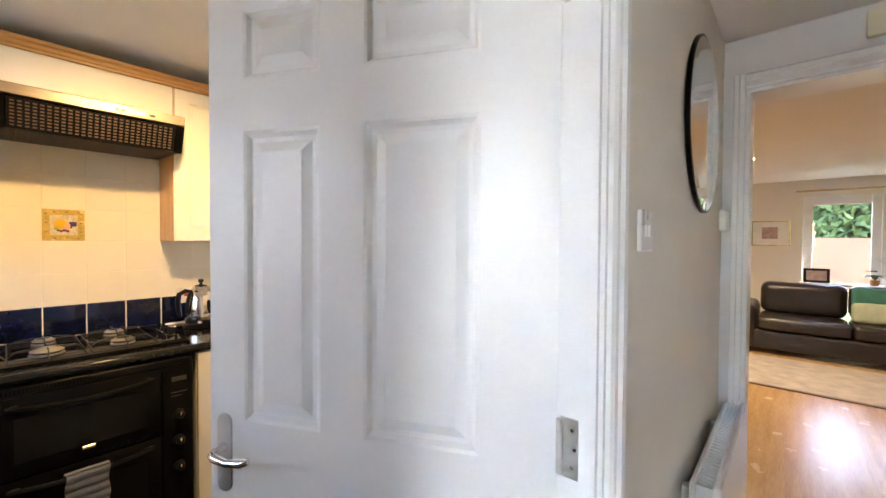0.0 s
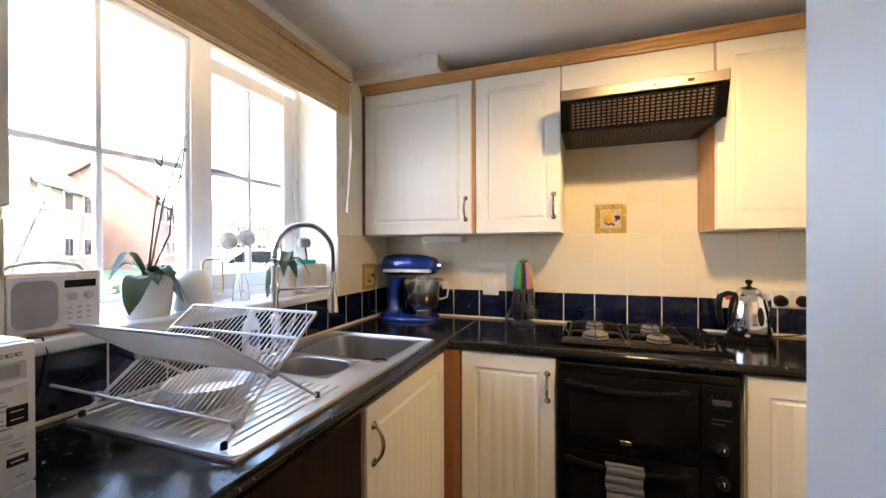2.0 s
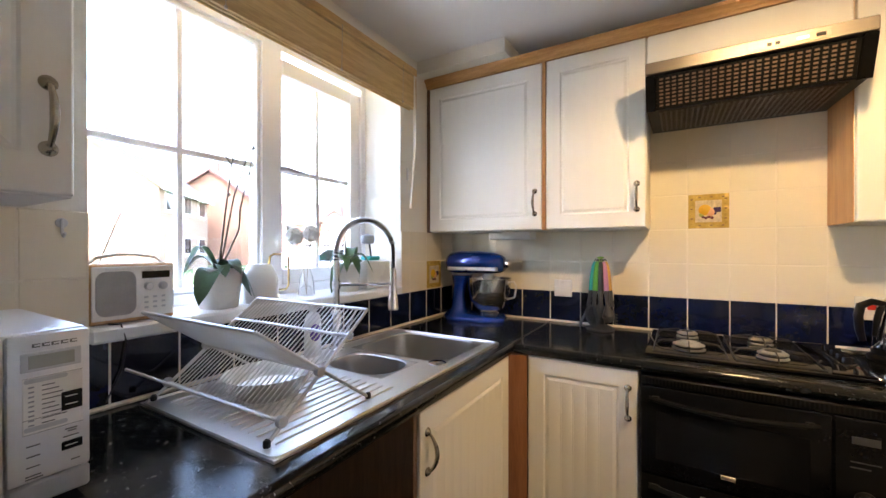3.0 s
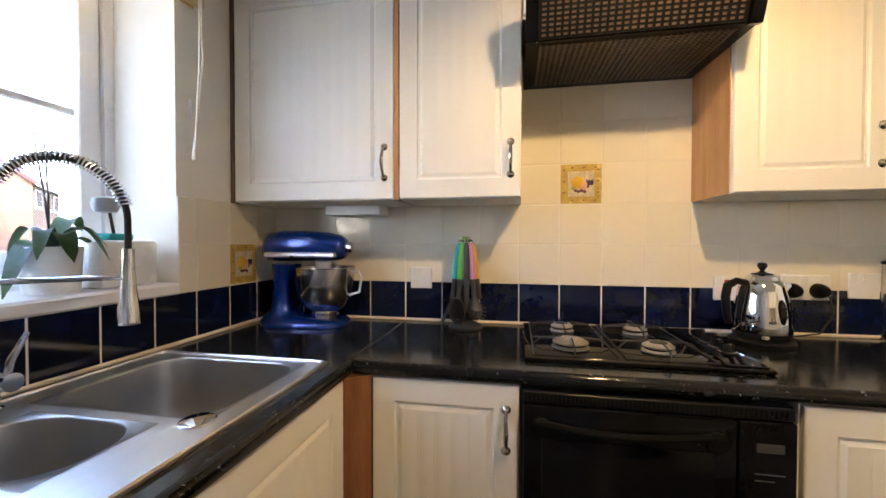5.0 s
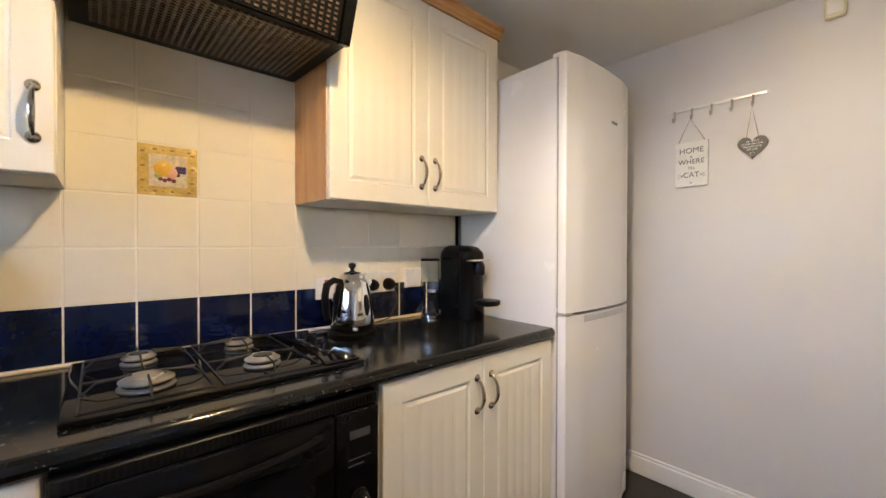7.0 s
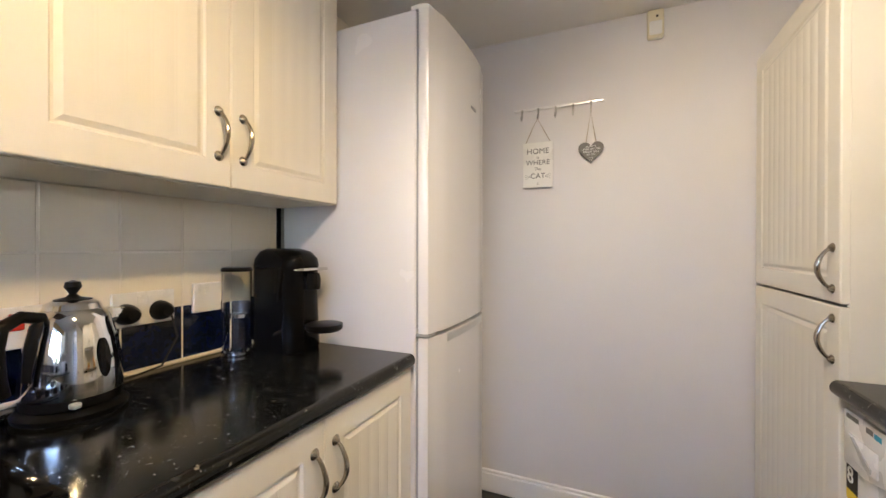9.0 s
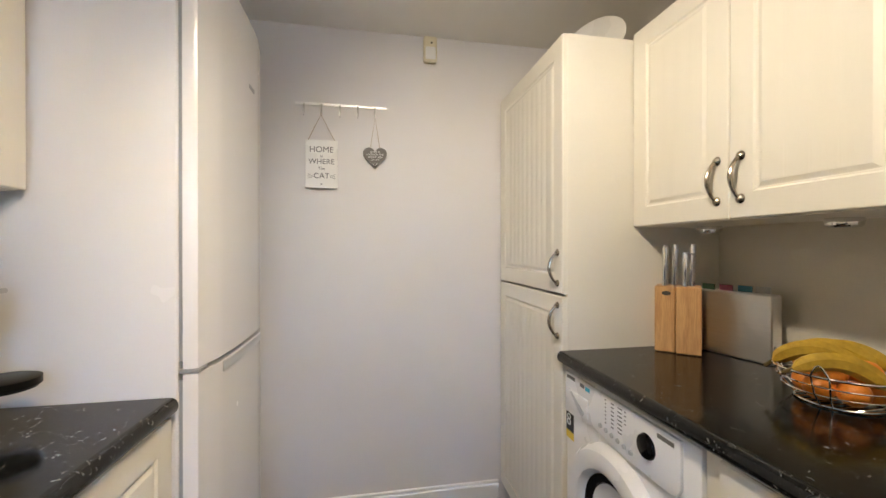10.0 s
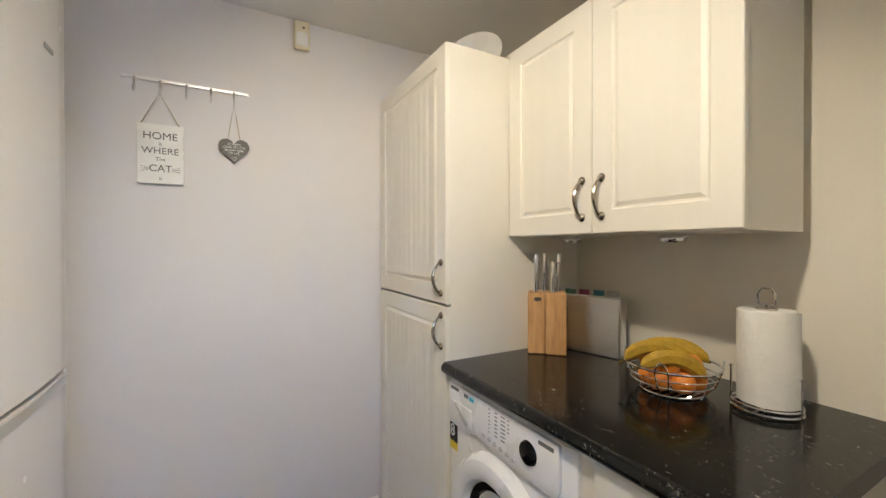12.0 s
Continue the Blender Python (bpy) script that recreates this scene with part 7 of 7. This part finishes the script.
box(bm, -0.045, 0.045, -0.035, 0, -0.05, 0.05, 0.010, 2)
part("case", bm, bpy.data.materials["aged_cream_plastic"], sm)

# ---- lounge ----
sofa = thing("sofa", pose(0.45, 6.72, 0), "dark brown leather sofa with cushions", "sofa")
SW = 2.1


def cushion(x0, x1, y0, y1, z0, z1, r, name, parent, material=M_LEATHER, label=""):
    bm = bmesh.new()
    box(bm, x0, x1, y0, y1, z0, z1, r, 4)
    bmesh.ops.subdivide_edges(bm, edges=[e for e in bm.edges if e.calc_length() > 0.15], cuts=5, use_grid_fill=True)
    for v in bm.verts:
        q = v.co * 7
        v.co += Vector((0, -1, 1)) * 0.014 * noise.noise(q)
    return part(name, bm, material, parent, label, smooth=80)


cushion(-SW / 2, SW / 2, -0.40, 0.42, 0.06, 0.30, 0.03, "base", sofa)
for s in (-1, 1):
    cushion(s * SW / 2 - (0.2 if s > 0 else 0), s * SW / 2 + (0.2 if s < 0 else 0), -0.43, 0.42, 0.06, 0.60, 0.08, "arm", sofa)
for k in range(2):
    x = -SW / 2 + 0.21 + k * 0.84
    cushion(x, x + 0.83, -0.43, 0.20, 0.30, 0.46, 0.05, "seat_cushion", sofa)
    cushion(x, x + 0.83, 0.10, 0.36, 0.45, 0.86, 0.09, "back_cushion", sofa)
for x in (-0.95, 0.95):
    for y in (-0.35, 0.36):
        bm = bmesh.new()
        lathe(bm, [(0, 0.0), (0.025, 0.0), (0.03, 0.06), (0, 0.061)], 12, center=(x, y, 0))
        part("foot", bm, M_BLACKP, sofa)
for x, z, w, h, y, m_, lab in ((0.72, 0.47, 0.52, 0.40, 6.66, M_TEAL, "teal velvet cushion on the sofa"), (0.66, 0.465, 0.42, 0.25, 6.52, M_PALEG, "pale green cushion on the sofa")):
    cs = thing("cushion", pose(x, y, z, -12), lab, "cushion", "cushions on the sofa")
    cushion(-w / 2, w / 2, 0, 0.13, 0.0, h, 0.055, "cover", cs, m_)
rug = thing("rug", pose(0.7, 5.55, 0.0005), "beige patterned rug on the laminate floor", "rug")
part("weave", boxes((-1.4, 1.4, -0.62, 0.62, 0, 0.012, 0.004)), M_RUG, rug)
part("border", boxes((-1.44, 1.44, -0.66, -0.621, 0, 0.010, 0.003)), M_BROWN, rug)
pic = thing("picture", pose(-0.32, LY - 0.001, 1.52), "framed pale print on the lounge wall", "picture")
for b in ((-0.22, 0.22, 0.165, 0.18), (-0.22, 0.22, -0.18, -0.165), (-0.22, -0.205, -0.164, 0.164), (0.205, 0.22, -0.164, 0.164)):
    part("frame", boxes((b[0], b[1], -0.02, 0, b[2], b[3], 0.002)), M_GOLD, pic)
part("mount", boxes((-0.204, 0.204, -0.008, -0.001, -0.164, 0.164)), M_PORC, pic)
part("print", boxes((-0.10, 0.08, -0.0095, -0.0082, -0.08, 0.09)), mat("print_ink", (0.45, 0.32, 0.30), 0.6, var=0.4, scale=18), pic)
fd = thing("door_2", pose(0, LY + 0.1, 0), "white glazed french doors to the garden", "door", kind="structure")
for x0, x1 in ((FX0 + 0.02, (FX0 + FX1) / 2 - 0.002), ((FX0 + FX1) / 2 + 0.002, FX1 - 0.02)):
    bm = bmesh.new()
    for b in ((x0, x0 + 0.09, 0.02, FZ - 0.02), (x1 - 0.09, x1, 0.02, FZ - 0.02), (x0 + 0.09, x1 - 0.09, 0.02, 0.14), (x0 + 0.09, x1 - 0.09, FZ - 0.12, FZ - 0.02)):
        box(bm, b[0], b[1], -0.03, 0.03, b[2], b[3], 0.004)
    lf = part("leaf", bm, M_UPVC, fd)
    # dimming tint here too, so the garden shows less bright
    p = part("pane", boxes((x0 + 0.085, x1 - 0.085, -0.004, 0.004, 0.135, FZ - 0.115)), M_DIMPANE, lf)
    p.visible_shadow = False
part("frame", boxes((FX0, FX0 + 0.019, -0.05, 0.05, 0, FZ), (FX1 - 0.019, FX1, -0.05, 0.05, 0, FZ), (FX0 + 0.019, FX1 - 0.019, -0.05, 0.05, FZ - 0.019, FZ)), M_UPVC, fd)
bm = bmesh.new()
tube(bm, [((FX0 + FX1) / 2 - 0.04, -0.03, 1.02), ((FX0 + FX1) / 2 - 0.04, -0.07, 1.02), ((FX0 + FX1) / 2 - 0.15, -0.075, 1.02)], 0.008, 8)
part("handle", bm, M_BLACKP, fd)
cr = thing("curtain_pole", pose(0, LY - 0.06, 2.10), "thin pale curtain pole over the french doors", "pole")
bm = bmesh.new()
tube(bm, [(-0.05, 0, 0), (1.75, 0, 0)], 0.012, 10)
part("pole", bm, M_PINE, cr)
for x in (0.0, 1.70):
    part("bracket", boxes((x - 0.01, x + 0.01, 0.0, 0.0595, -0.012, 0.012)), M_STEEL, cr)
sd = thing("side_table", pose(0.55, 7.30, 0), "narrow white table behind the sofa", "table")
part("tabletop", boxes((-0.55, 0.75, -0.10, 0.12, 0.82, 0.85, 0.004)), M_GLOSS, sd)
for x in (-0.5, 0.7):
    for y in (-0.07, 0.09):
        part("leg", boxes((x - 0.02, x + 0.02, y - 0.02, y + 0.02, 0, 0.819)), M_GLOSS, sd)
ph = thing("photo_frame", pose(0.17, 7.28, 0.8505, -10), "small dark photo frame on the table", "photo frame")
part("frame", boxes((-0.13, 0.13, -0.012, 0.0, 0, 0.19, 0.002)), M_BLACKP, ph)
part("photo", boxes((-0.10, 0.10, -0.0135, -0.0122, 0.03, 0.16)), bpy.data.materials["print_ink"], ph)
pp = thing("pot_plant", pose(0.70, 7.28, 0.8505), "small green plant in a terracotta pot", "plant")
bm = bmesh.new()
lathe(bm, [(0, 0), (0.035, 0), (0.05, 0.07), (0.045, 0.07), (0, 0.06)], 20)
part("pot", bm, M_ORANGEV, pp)
for k in range(14):
    bm = bmesh.new()
    leaf_blade(bm, (0, 0, 0.06), radians(26 * k * 1.7), 0.10 + 0.03 * (k % 3), 0.03, 0.09, 0.06, 5)
    part("leaf", bm, M_LEAF, pp, smooth=60)
dl = thing("downlight", pose(-0.42, 5.2, ZC - 0.0005), "small ceiling downlight in the lounge, switched on", "light")
bm = bmesh.new()
lathe(bm, [(0.045, 0), (0.047, -0.004), (0.038, -0.006), (0.036, -0.001)], 24)
part("bezel", bm, M_CHROME, dl)
bm = bmesh.new()
lathe(bm, [(0.036, -0.003), (0, -0.003)], 24)
part("lens", bm, glow("downlight_glow", (1.0, 0.86, 0.65), 12.0), dl, "glowing lens")
spot_lamp((-0.42, 5.2, ZC - 0.03), (-0.42, 5.2, 0), 1.8, 140, 0.03, (1.0, 0.84, 0.62))

# ---- outdoors ----
M_GRASS = mat("lawn", (0.06, 0.11, 0.03), 0.95, var=0.4, scale=1.5, fine=40, bump=0.4)
M_ROAD = mat("asphalt", (0.06, 0.06, 0.062), 0.9, var=0.2, scale=2, fine=60, bump=0.2)
M_PAVE = mat("concrete_paving", (0.35, 0.34, 0.32), 0.9, var=0.15, scale=2, fine=50, bump=0.2)
M_BRICK = mat("far_brick", (0.22, 0.115, 0.075), 0.9, var=0.2, scale=3, fine=14, bump=0.3)
M_BRICK2 = mat("buff_brick", (0.24, 0.16, 0.11), 0.9, var=0.18, scale=3, fine=14, bump=0.3)
M_ROOF = mat("roof_tiles", (0.11, 0.055, 0.045), 0.9, var=0.25, scale=2, fine=12, bump=0.4)
M_ROOFG = mat("grey_roof_tiles", (0.09, 0.085, 0.085), 0.9, var=0.25, scale=2, fine=12, bump=0.4)
M_HEDGE = mat("hedge_leaf", (0.06, 0.11, 0.035), 0.8, var=0.5, scale=6, fine=50, bump=0.2)

structure("ground", boxes((-300, 300, -300, -1.375, -0.4, -0.15), (-300, 300, 7.75, 300, -0.4, -0.15), (-300, -2.85, -1.375, 7.75, -0.4, -0.15), (3.35, 300, -1.375, 7.75, -0.4, -0.15)), M_GRASS, "lawn and open ground round the house")
# pale paving out of view, put here to reflect daylight indoors
structure("pavement_drive", boxes((-6, 3.2, -6.9, -1.38, -0.16, -0.12)), M_PAVE, "unseen concrete paving, added to bounce daylight into the window")
structure("road", boxes((-60, 60, -13.5, -8.5, -0.16, -0.135)), M_ROAD, "asphalt estate road")
structure("pavement", boxes((-60, 60, -8.5, -6.9, -0.16, -0.05), (-60, 60, -15.1, -13.5, -0.16, -0.05)), M_PAVE, "concrete pavement")


def house(x, y, rz, w, d, h, rise, brick, roof, label, gable=False):
    hs = thing("house", pose(x, y, -0.15, 0, 0, rz), label, "house", "houses across the road")
    part("wall", boxes((-w / 2, w / 2, -d / 2, d / 2, 0, h)), brick, hs)
    bm = bmesh.new()
    o = 0.35
    prism(bm, [(-d / 2 - o, h - 0.1), (0, h + rise), (d / 2 + o, h - 0.1), (d / 2 + o, h - 0.28), (0, h + rise - 0.22), (-d / 2 - o, h - 0.28)], -w / 2 - o, w / 2 + o, "x")
    bmesh.ops.recalc_face_normals(bm, faces=bm.faces)
    rf = part("roof", bm, roof, hs)
    for s in (-1, 1):
        bm = bmesh.new()
        prism(bm, [(-d / 2, h), (d / 2, h), (0, h + rise - 0.25)], s * (w / 2 - 0.25), s * w / 2, "x")
        bmesh.ops.recalc_face_normals(bm, faces=bm.faces)
        part("gable", bm, brick, hs)
    part("chimney", boxes((w * 0.25, w * 0.25 + 0.7, -0.3, 0.3, h + rise - 0.6, h + rise + 0.8)), brick, rf)
    part("gutter", boxes((-w / 2 - 0.3, w / 2 + 0.3, d / 2 + 0.25, d / 2 + 0.38, h - 0.30, h - 0.16)), M_UPVC, hs)
    if gable:
        part("porch_wall", boxes((-w * 0.42, -w * 0.05, d / 2, d / 2 + 0.9, 0, h)), brick, hs)
        bm = bmesh.new()
        xa, xb = -w * 0.42, -w * 0.05
        prism(bm, [(xa - 0.3, h - 0.1), ((xa + xb) / 2, h + 1.7), (xb + 0.3, h - 0.1), (xb + 0.3, h - 0.25), ((xa + xb) / 2, h + 1.5), (xa - 0.3, h - 0.25)], d / 2 - 2.5, d / 2 + 1.2, "y")
        bmesh.ops.recalc_face_normals(bm, faces=bm.faces)
        part("porch_roof", bm, roof, hs)
        bm = bmesh.new()
        prism(bm, [(xa, h), (xb, h), ((xa + xb) / 2, h + 1.45)], d / 2 + 0.6, d / 2 + 0.9, "y")
        bmesh.ops.recalc_face_normals(bm, faces=bm.faces)
        part("porch_gable", bm, M_PORC, hs, "white rendered gable")
        for k in range(4):
            xx = xa + (xb - xa) * (0.2 + 0.2 * k)
            part("timber", boxes((xx - 0.05, xx + 0.05, d / 2 + 0.9, d / 2 + 0.94, h + 0.05, h + 0.5 + 0.35 * (k in (1, 2)))), M_ROOF, hs)
    n = max(2, round(w / 2.6))
    for fl in (1.0, 3.6):
        for k in range(n):
            xx = -w / 2 + w * (k + 0.5) / n
            yy = d / 2 + (0.9 if gable and xx < -w * 0.05 and xx > -w * 0.42 else 0)
            if fl < 2 and k == n - 1:
                dr = part("door", boxes((xx - 0.45, xx + 0.45, yy, yy + 0.05, 0.05, 2.1)), M_PORC, hs)
                continue
            wn = part("window", boxes((xx - 0.6, xx + 0.6, yy, yy + 0.06, fl, fl + 1.15)), M_UPVC, hs)
            for q in (-0.53, 0.03):
                part("pane", boxes((xx + q, xx + q + 0.5, yy + 0.061, yy + 0.07, fl + 0.08, fl + 1.07)), M_DARKGL, wn)
            part("sill", boxes((xx - 0.68, xx + 0.68, yy, yy + 0.12, fl - 0.08, fl - 0.002)), M_PORC, wn)
    return hs


house(-11.6, -30.0, 45, 8.0, 7.0, 5.0, 2.8, M_BRICK2, M_ROOFG, "buff brick two-storey house with a grey roof")
house(-21.0, -35.5, 45, 7.0, 7.0, 5.2, 2.8, M_BRICK, M_ROOF, "red brick two-storey house with its gable to the road")
for hx, hy, hr in ((-34.0, -58.0, -36), (-42.5, -47.5, -41), (-50.5, -37.0, -47), (-57.0, -25.5, -52)):
    house(hx, hy, hr, 10.0, 7.0, 5.2, 3.0, M_BRICK, M_ROOF, "red brick two-storey house with a timbered gable", True)


def bush(x, y, w, d, h, n, seed, label, name="hedge"):
    """A mass of many small leaves over a loose core of twigs."""
    b = thing(name, pose(x, y, -0.15), label, "hedge")
    rng = random.Random(seed)
    bm = bmesh.new()
    for k in range(n):
        a, c = rng.uniform(0, 2 * math.pi), rng.uniform(-0.2, 1)
        r = rng.uniform(0.55, 1.0) * (1 + 0.18 * math.sin(3 * a + seed))
        s = math.sqrt(max(0, 1 - c * c))
        p = Vector((w / 2 * r * s * math.cos(a), d / 2 * r * s * math.sin(a), h * 0.45 + h * 0.5 * r * c))
        p.z = max(p.z, 0.03)
        sz = rng.uniform(0.04, 0.10) * max(1, h / 1.6)
        u = Vector((rng.uniform(-1, 1), rng.uniform(-1, 1), rng.uniform(-1, 1))).normalized()
        v = u.orthogonal().normalized() * sz * 0.5
        bm.faces.new([bm.verts.new(q) for q in (p - u * sz, p + v, p + u * sz, p - v)])
    lf = part("foliage", bm, M_HEDGE, b)
    tagged(lf, kind="stuff")
    bm = bmesh.new()
    for k in range(7):
        a = k * 0.9
        tube(bm, [(0.05 * math.cos(a), 0.05 * math.sin(a), 0), (w * 0.2 * math.cos(a), d * 0.2 * math.sin(a), h * 0.4), (w * 0.33 * math.cos(a + 0.4), d * 0.33 * math.sin(a + 0.4), h * 0.75)], [0.03, 0.02, 0.008], 6)
    part("twigs", bm, M_STEM, b)


bush(-5.2, -6.3, 2.2, 1.0, 1.15, 2600, 1, "clipped green bush at the edge of the front garden")
bush(-7.8, -6.4, 2.4, 1.0, 1.05, 2600, 2, "clipped green bush at the edge of the front garden")
bush(-3.0, -6.5, 1.6, 0.9, 0.9, 1800, 3, "clipped green bush at the edge of the front garden")
bush(1.0, 15.0, 5.0, 1.6, 3.6, 5000, 4, "tall garden hedge beyond the french doors")
bush(4.5, 15.4, 5.0, 1.6, 3.9, 5000, 5, "tall garden hedge beyond the french doors")
bush(-3.0, 15.4, 5.0, 1.6, 3.5, 4000, 6, "tall garden hedge beyond the french doors")
structure("wall_garden", boxes((-8, 9, 13.6, 13.8, -0.15, 1.5)), M_BRICK, "low red brick garden wall")

# parked car on the road
car = thing("car", pose(-9.5, -9.6, -0.135), "silver parked hatchback on the road", "car")
bm = bmesh.new()
prism(bm, [(-2.0, 0.30), (-2.02, 0.62), (-1.9, 0.90), (-1.25, 0.98), (-0.55, 1.42), (0.75, 1.46), (1.55, 1.05), (1.95, 0.95), (2.02, 0.60), (2.0, 0.30)], -0.82, 0.82, "y")
bmesh.ops.recalc_face_normals(bm, faces=bm.faces)
bevel_all(bm, 0.07, 3)
part("body", bm, M_SILVERP, car)
for s in (-1, 1):
    bm = bmesh.new()
    prism(bm, [(-1.05, 0.99), (-0.50, 1.36), (0.70, 1.39), (1.32, 1.06)], s * 0.822, s * 0.83, "y")
    bmesh.ops.recalc_face_normals(bm, faces=bm.faces)
    part("side_window", bm, M_DARKGL, car)
for x in (-1.28, 1.25):
    for s in (-1, 1):
        bm = bmesh.new()
        lathe(bm, [(0.20, -0.09), (0.29, -0.09), (0.31, -0.06), (0.31, 0.06), (0.29, 0.09), (0.20, 0.09)], 28, center=(x, s * 0.74, 0.31), mx=pose(0, 0, 0, 90))
        wh = part("tyre", bm, M_RUBBER, car)
        bm = bmesh.new()
        lathe(bm, [(0, 0.06), (0.10, 0.075), (0.20, 0.085), (0.20, -0.085), (0.10, -0.075), (0, -0.06)], 20, center=(x, s * 0.74, 0.31), mx=pose(0, 0, 0, 90))
        part("rim", bm, M_SILVERP, wh)

# ---- wall tiles ----
TS, TG = 0.1495, 0.1522


def tile_mesh(name, w, h, material):
    bm = bmesh.new()
    d, e = 0.0065, 0.0022
    r = [[bm.verts.new((a, -y, b)) for a, b in ((i, i), (w - i, i), (w - i, h - i), (i, h - i))] for i, y in ((0, 0), (0, d - e), (e, d))]
    for a, b in zip(r, r[1:]):
        for k in range(4):
            bm.faces.new((a[k], a[(k + 1) % 4], b[(k + 1) % 4], b[k]))
    bm.faces.new(r[-1])
    return mesh_of(name, bm, material, 20)


TILES = {}


def tile(parent, m, w, h, material):
    key = (round(w, 4), round(h, 4), material.name)
    if key not in TILES:
        TILES[key] = tile_mesh("tile", w, h, material)
    ob = new("tile", TILES[key])
    ob.parent = parent
    ob.matrix_world = m
    return ob


def fruit_tile(parent, m):
    """A relief tile: gold border, cream field, fruit."""
    M_TILEF = mat("beige_glaze", (0.62, 0.54, 0.40), 0.2, var=0.25, scale=60)
    M_OCHRE = mat("ochre_glaze", (0.22, 0.12, 0.03), 0.3, var=0.2)
    gold = mat("gold_glaze", (0.60, 0.43, 0.12), 0.25, 0.15, var=0.3, scale=40)
    t = tile(parent, m, TS, TS, gold)
    t.data = tile_mesh("picture_tile", TS, TS, gold)
    t.name = "picture_tile"
    tagged(t, "square relief tile with painted fruit and a gilt border")
    part("field", boxes((0.027, 0.122, -0.0082, -0.0062, 0.027, 0.122, 0.0008)), M_TILEF, t)
    for k in range(6):
        for side in range(4):
            u = 0.022 + k * 0.021
            c = [(u, 0.0135), (u, 0.136), (0.0135, u), (0.136, u)][side]
            bm = bmesh.new()
            lathe(bm, [(0.0048, 0), (0.003, 0.002), (0, 0.0025)], 8, center=(c[0], -0.0064, c[1]), mx=pose(0, 0, 0, 90), squash=(1.3, 0.7))
            part("bead", bm, M_OCHRE if k % 2 else gold, t)
    fruits = [(0.062, 0.080, 0.024, (0.70, 0.42, 0.05)), (0.082, 0.070, 0.018, (0.75, 0.42, 0.28)), (0.050, 0.060, 0.010, (0.35, 0.40, 0.12))]
    fruits += [(0.098 + 0.008 * (i % 3), 0.085 - 0.010 * (i // 3), 0.0065, (0.05, 0.03, 0.10)) for i in range(7)]
    fruits += [(0.055 + 0.011 * i, 0.050 - 0.004 * (i % 2), 0.0062, (0.12, 0.03, 0.05)) for i in range(4)]
    for x, z, r, c in fruits:
        bm = bmesh.new()
        lathe(bm, [(r, 0), (r * 0.8, r * 0.10 + 0.0006), (0, r * 0.16 + 0.0012)], 16, center=(x, -0.0080, z), mx=pose(0, 0, 0, 90))
        part("fruit", bm, mat("fruit_glaze", c, 0.2, var=0.15), t)


def tile_rows(parent, along, face, start, stop, phase, z0, rows, blue, skip=()):
    """Rows of square tiles on a wall from start to stop; along is the axis; cut tiles end the rows."""
    for r in range(rows):
        k = math.floor((start - phase) / TG)
        while phase + k * TG < stop - 0.006:
            a, b = max(start, phase + k * TG), min(stop, phase + k * TG + TS)
            if b - a > 0.008 and (k, r) not in skip:
                if along == "y":
                    m = pose(face, a, z0 + r * TG, 0, 0, FACE_E)
                else:
                    m = pose(b, face, z0 + r * TG, 0, 0, FACE_N)
                tile(parent, m, b - a, TS, M_BLUET if blue else M_CREAMT)
            k += 1


G = 0.0012
GR = 0.0066
PH = -0.0175
ZT0 = ZT + 0.0105
part("grout", boxes((XW, XW + GR, YS + 0.0045, 1.385, ZT + 0.001, 1.371), (XW, XW + GR, -0.013, 0.5905, 1.3712, 1.816)), M_GROUT, wall_west)
part("grout", boxes((XW + 0.0045, XE - 0.0005, YS, YS + GR, ZT + 0.001, 1.067), (WX1, XE - 0.0005, YS, YS + GR, 1.0672, 1.371), (XW + 0.0045, WX0, YS, YS + GR, 1.0672, 1.371)), M_GROUT, wall_south)
tile_rows(wall_west, "y", XW + G, YS + 0.009, 1.384, PH, ZT0, 1, True)
tile_rows(wall_west, "y", XW + G, YS + 0.009, 1.384, PH, ZT0 + TG, 2, False)
tile_rows(wall_west, "y", XW + G, -0.0130, 0.5900, PH, ZT0 + 3 * TG, 2, False, skip={(1, 0)})
tile_rows(wall_west, "y", XW + G, -0.0130, 0.5900, PH, ZT0 + 5 * TG, 1, False)
fruit_tile(wall_west, pose(XW + G, PH + TG, ZT0 + 3 * TG, 0, 0, FACE_E))
PX = -2.520
tile_rows(wall_south, "x", YS + G, XW + 0.009, XE - 0.001, PX, ZT0, 1, True)
tile_rows(wall_south, "x", YS + G, XW + 0.009, WX0 - 0.002, PX, ZT0 + TG, 2, False, skip={(0, 0)})
tile_rows(wall_south, "x", YS + G, WX1 + 0.002, XE - 0.001, PX, ZT0 + TG, 2, False)
fruit_tile(wall_south, pose(PX + TS, YS + G, ZT0 + TG, 0, 0, FACE_N))
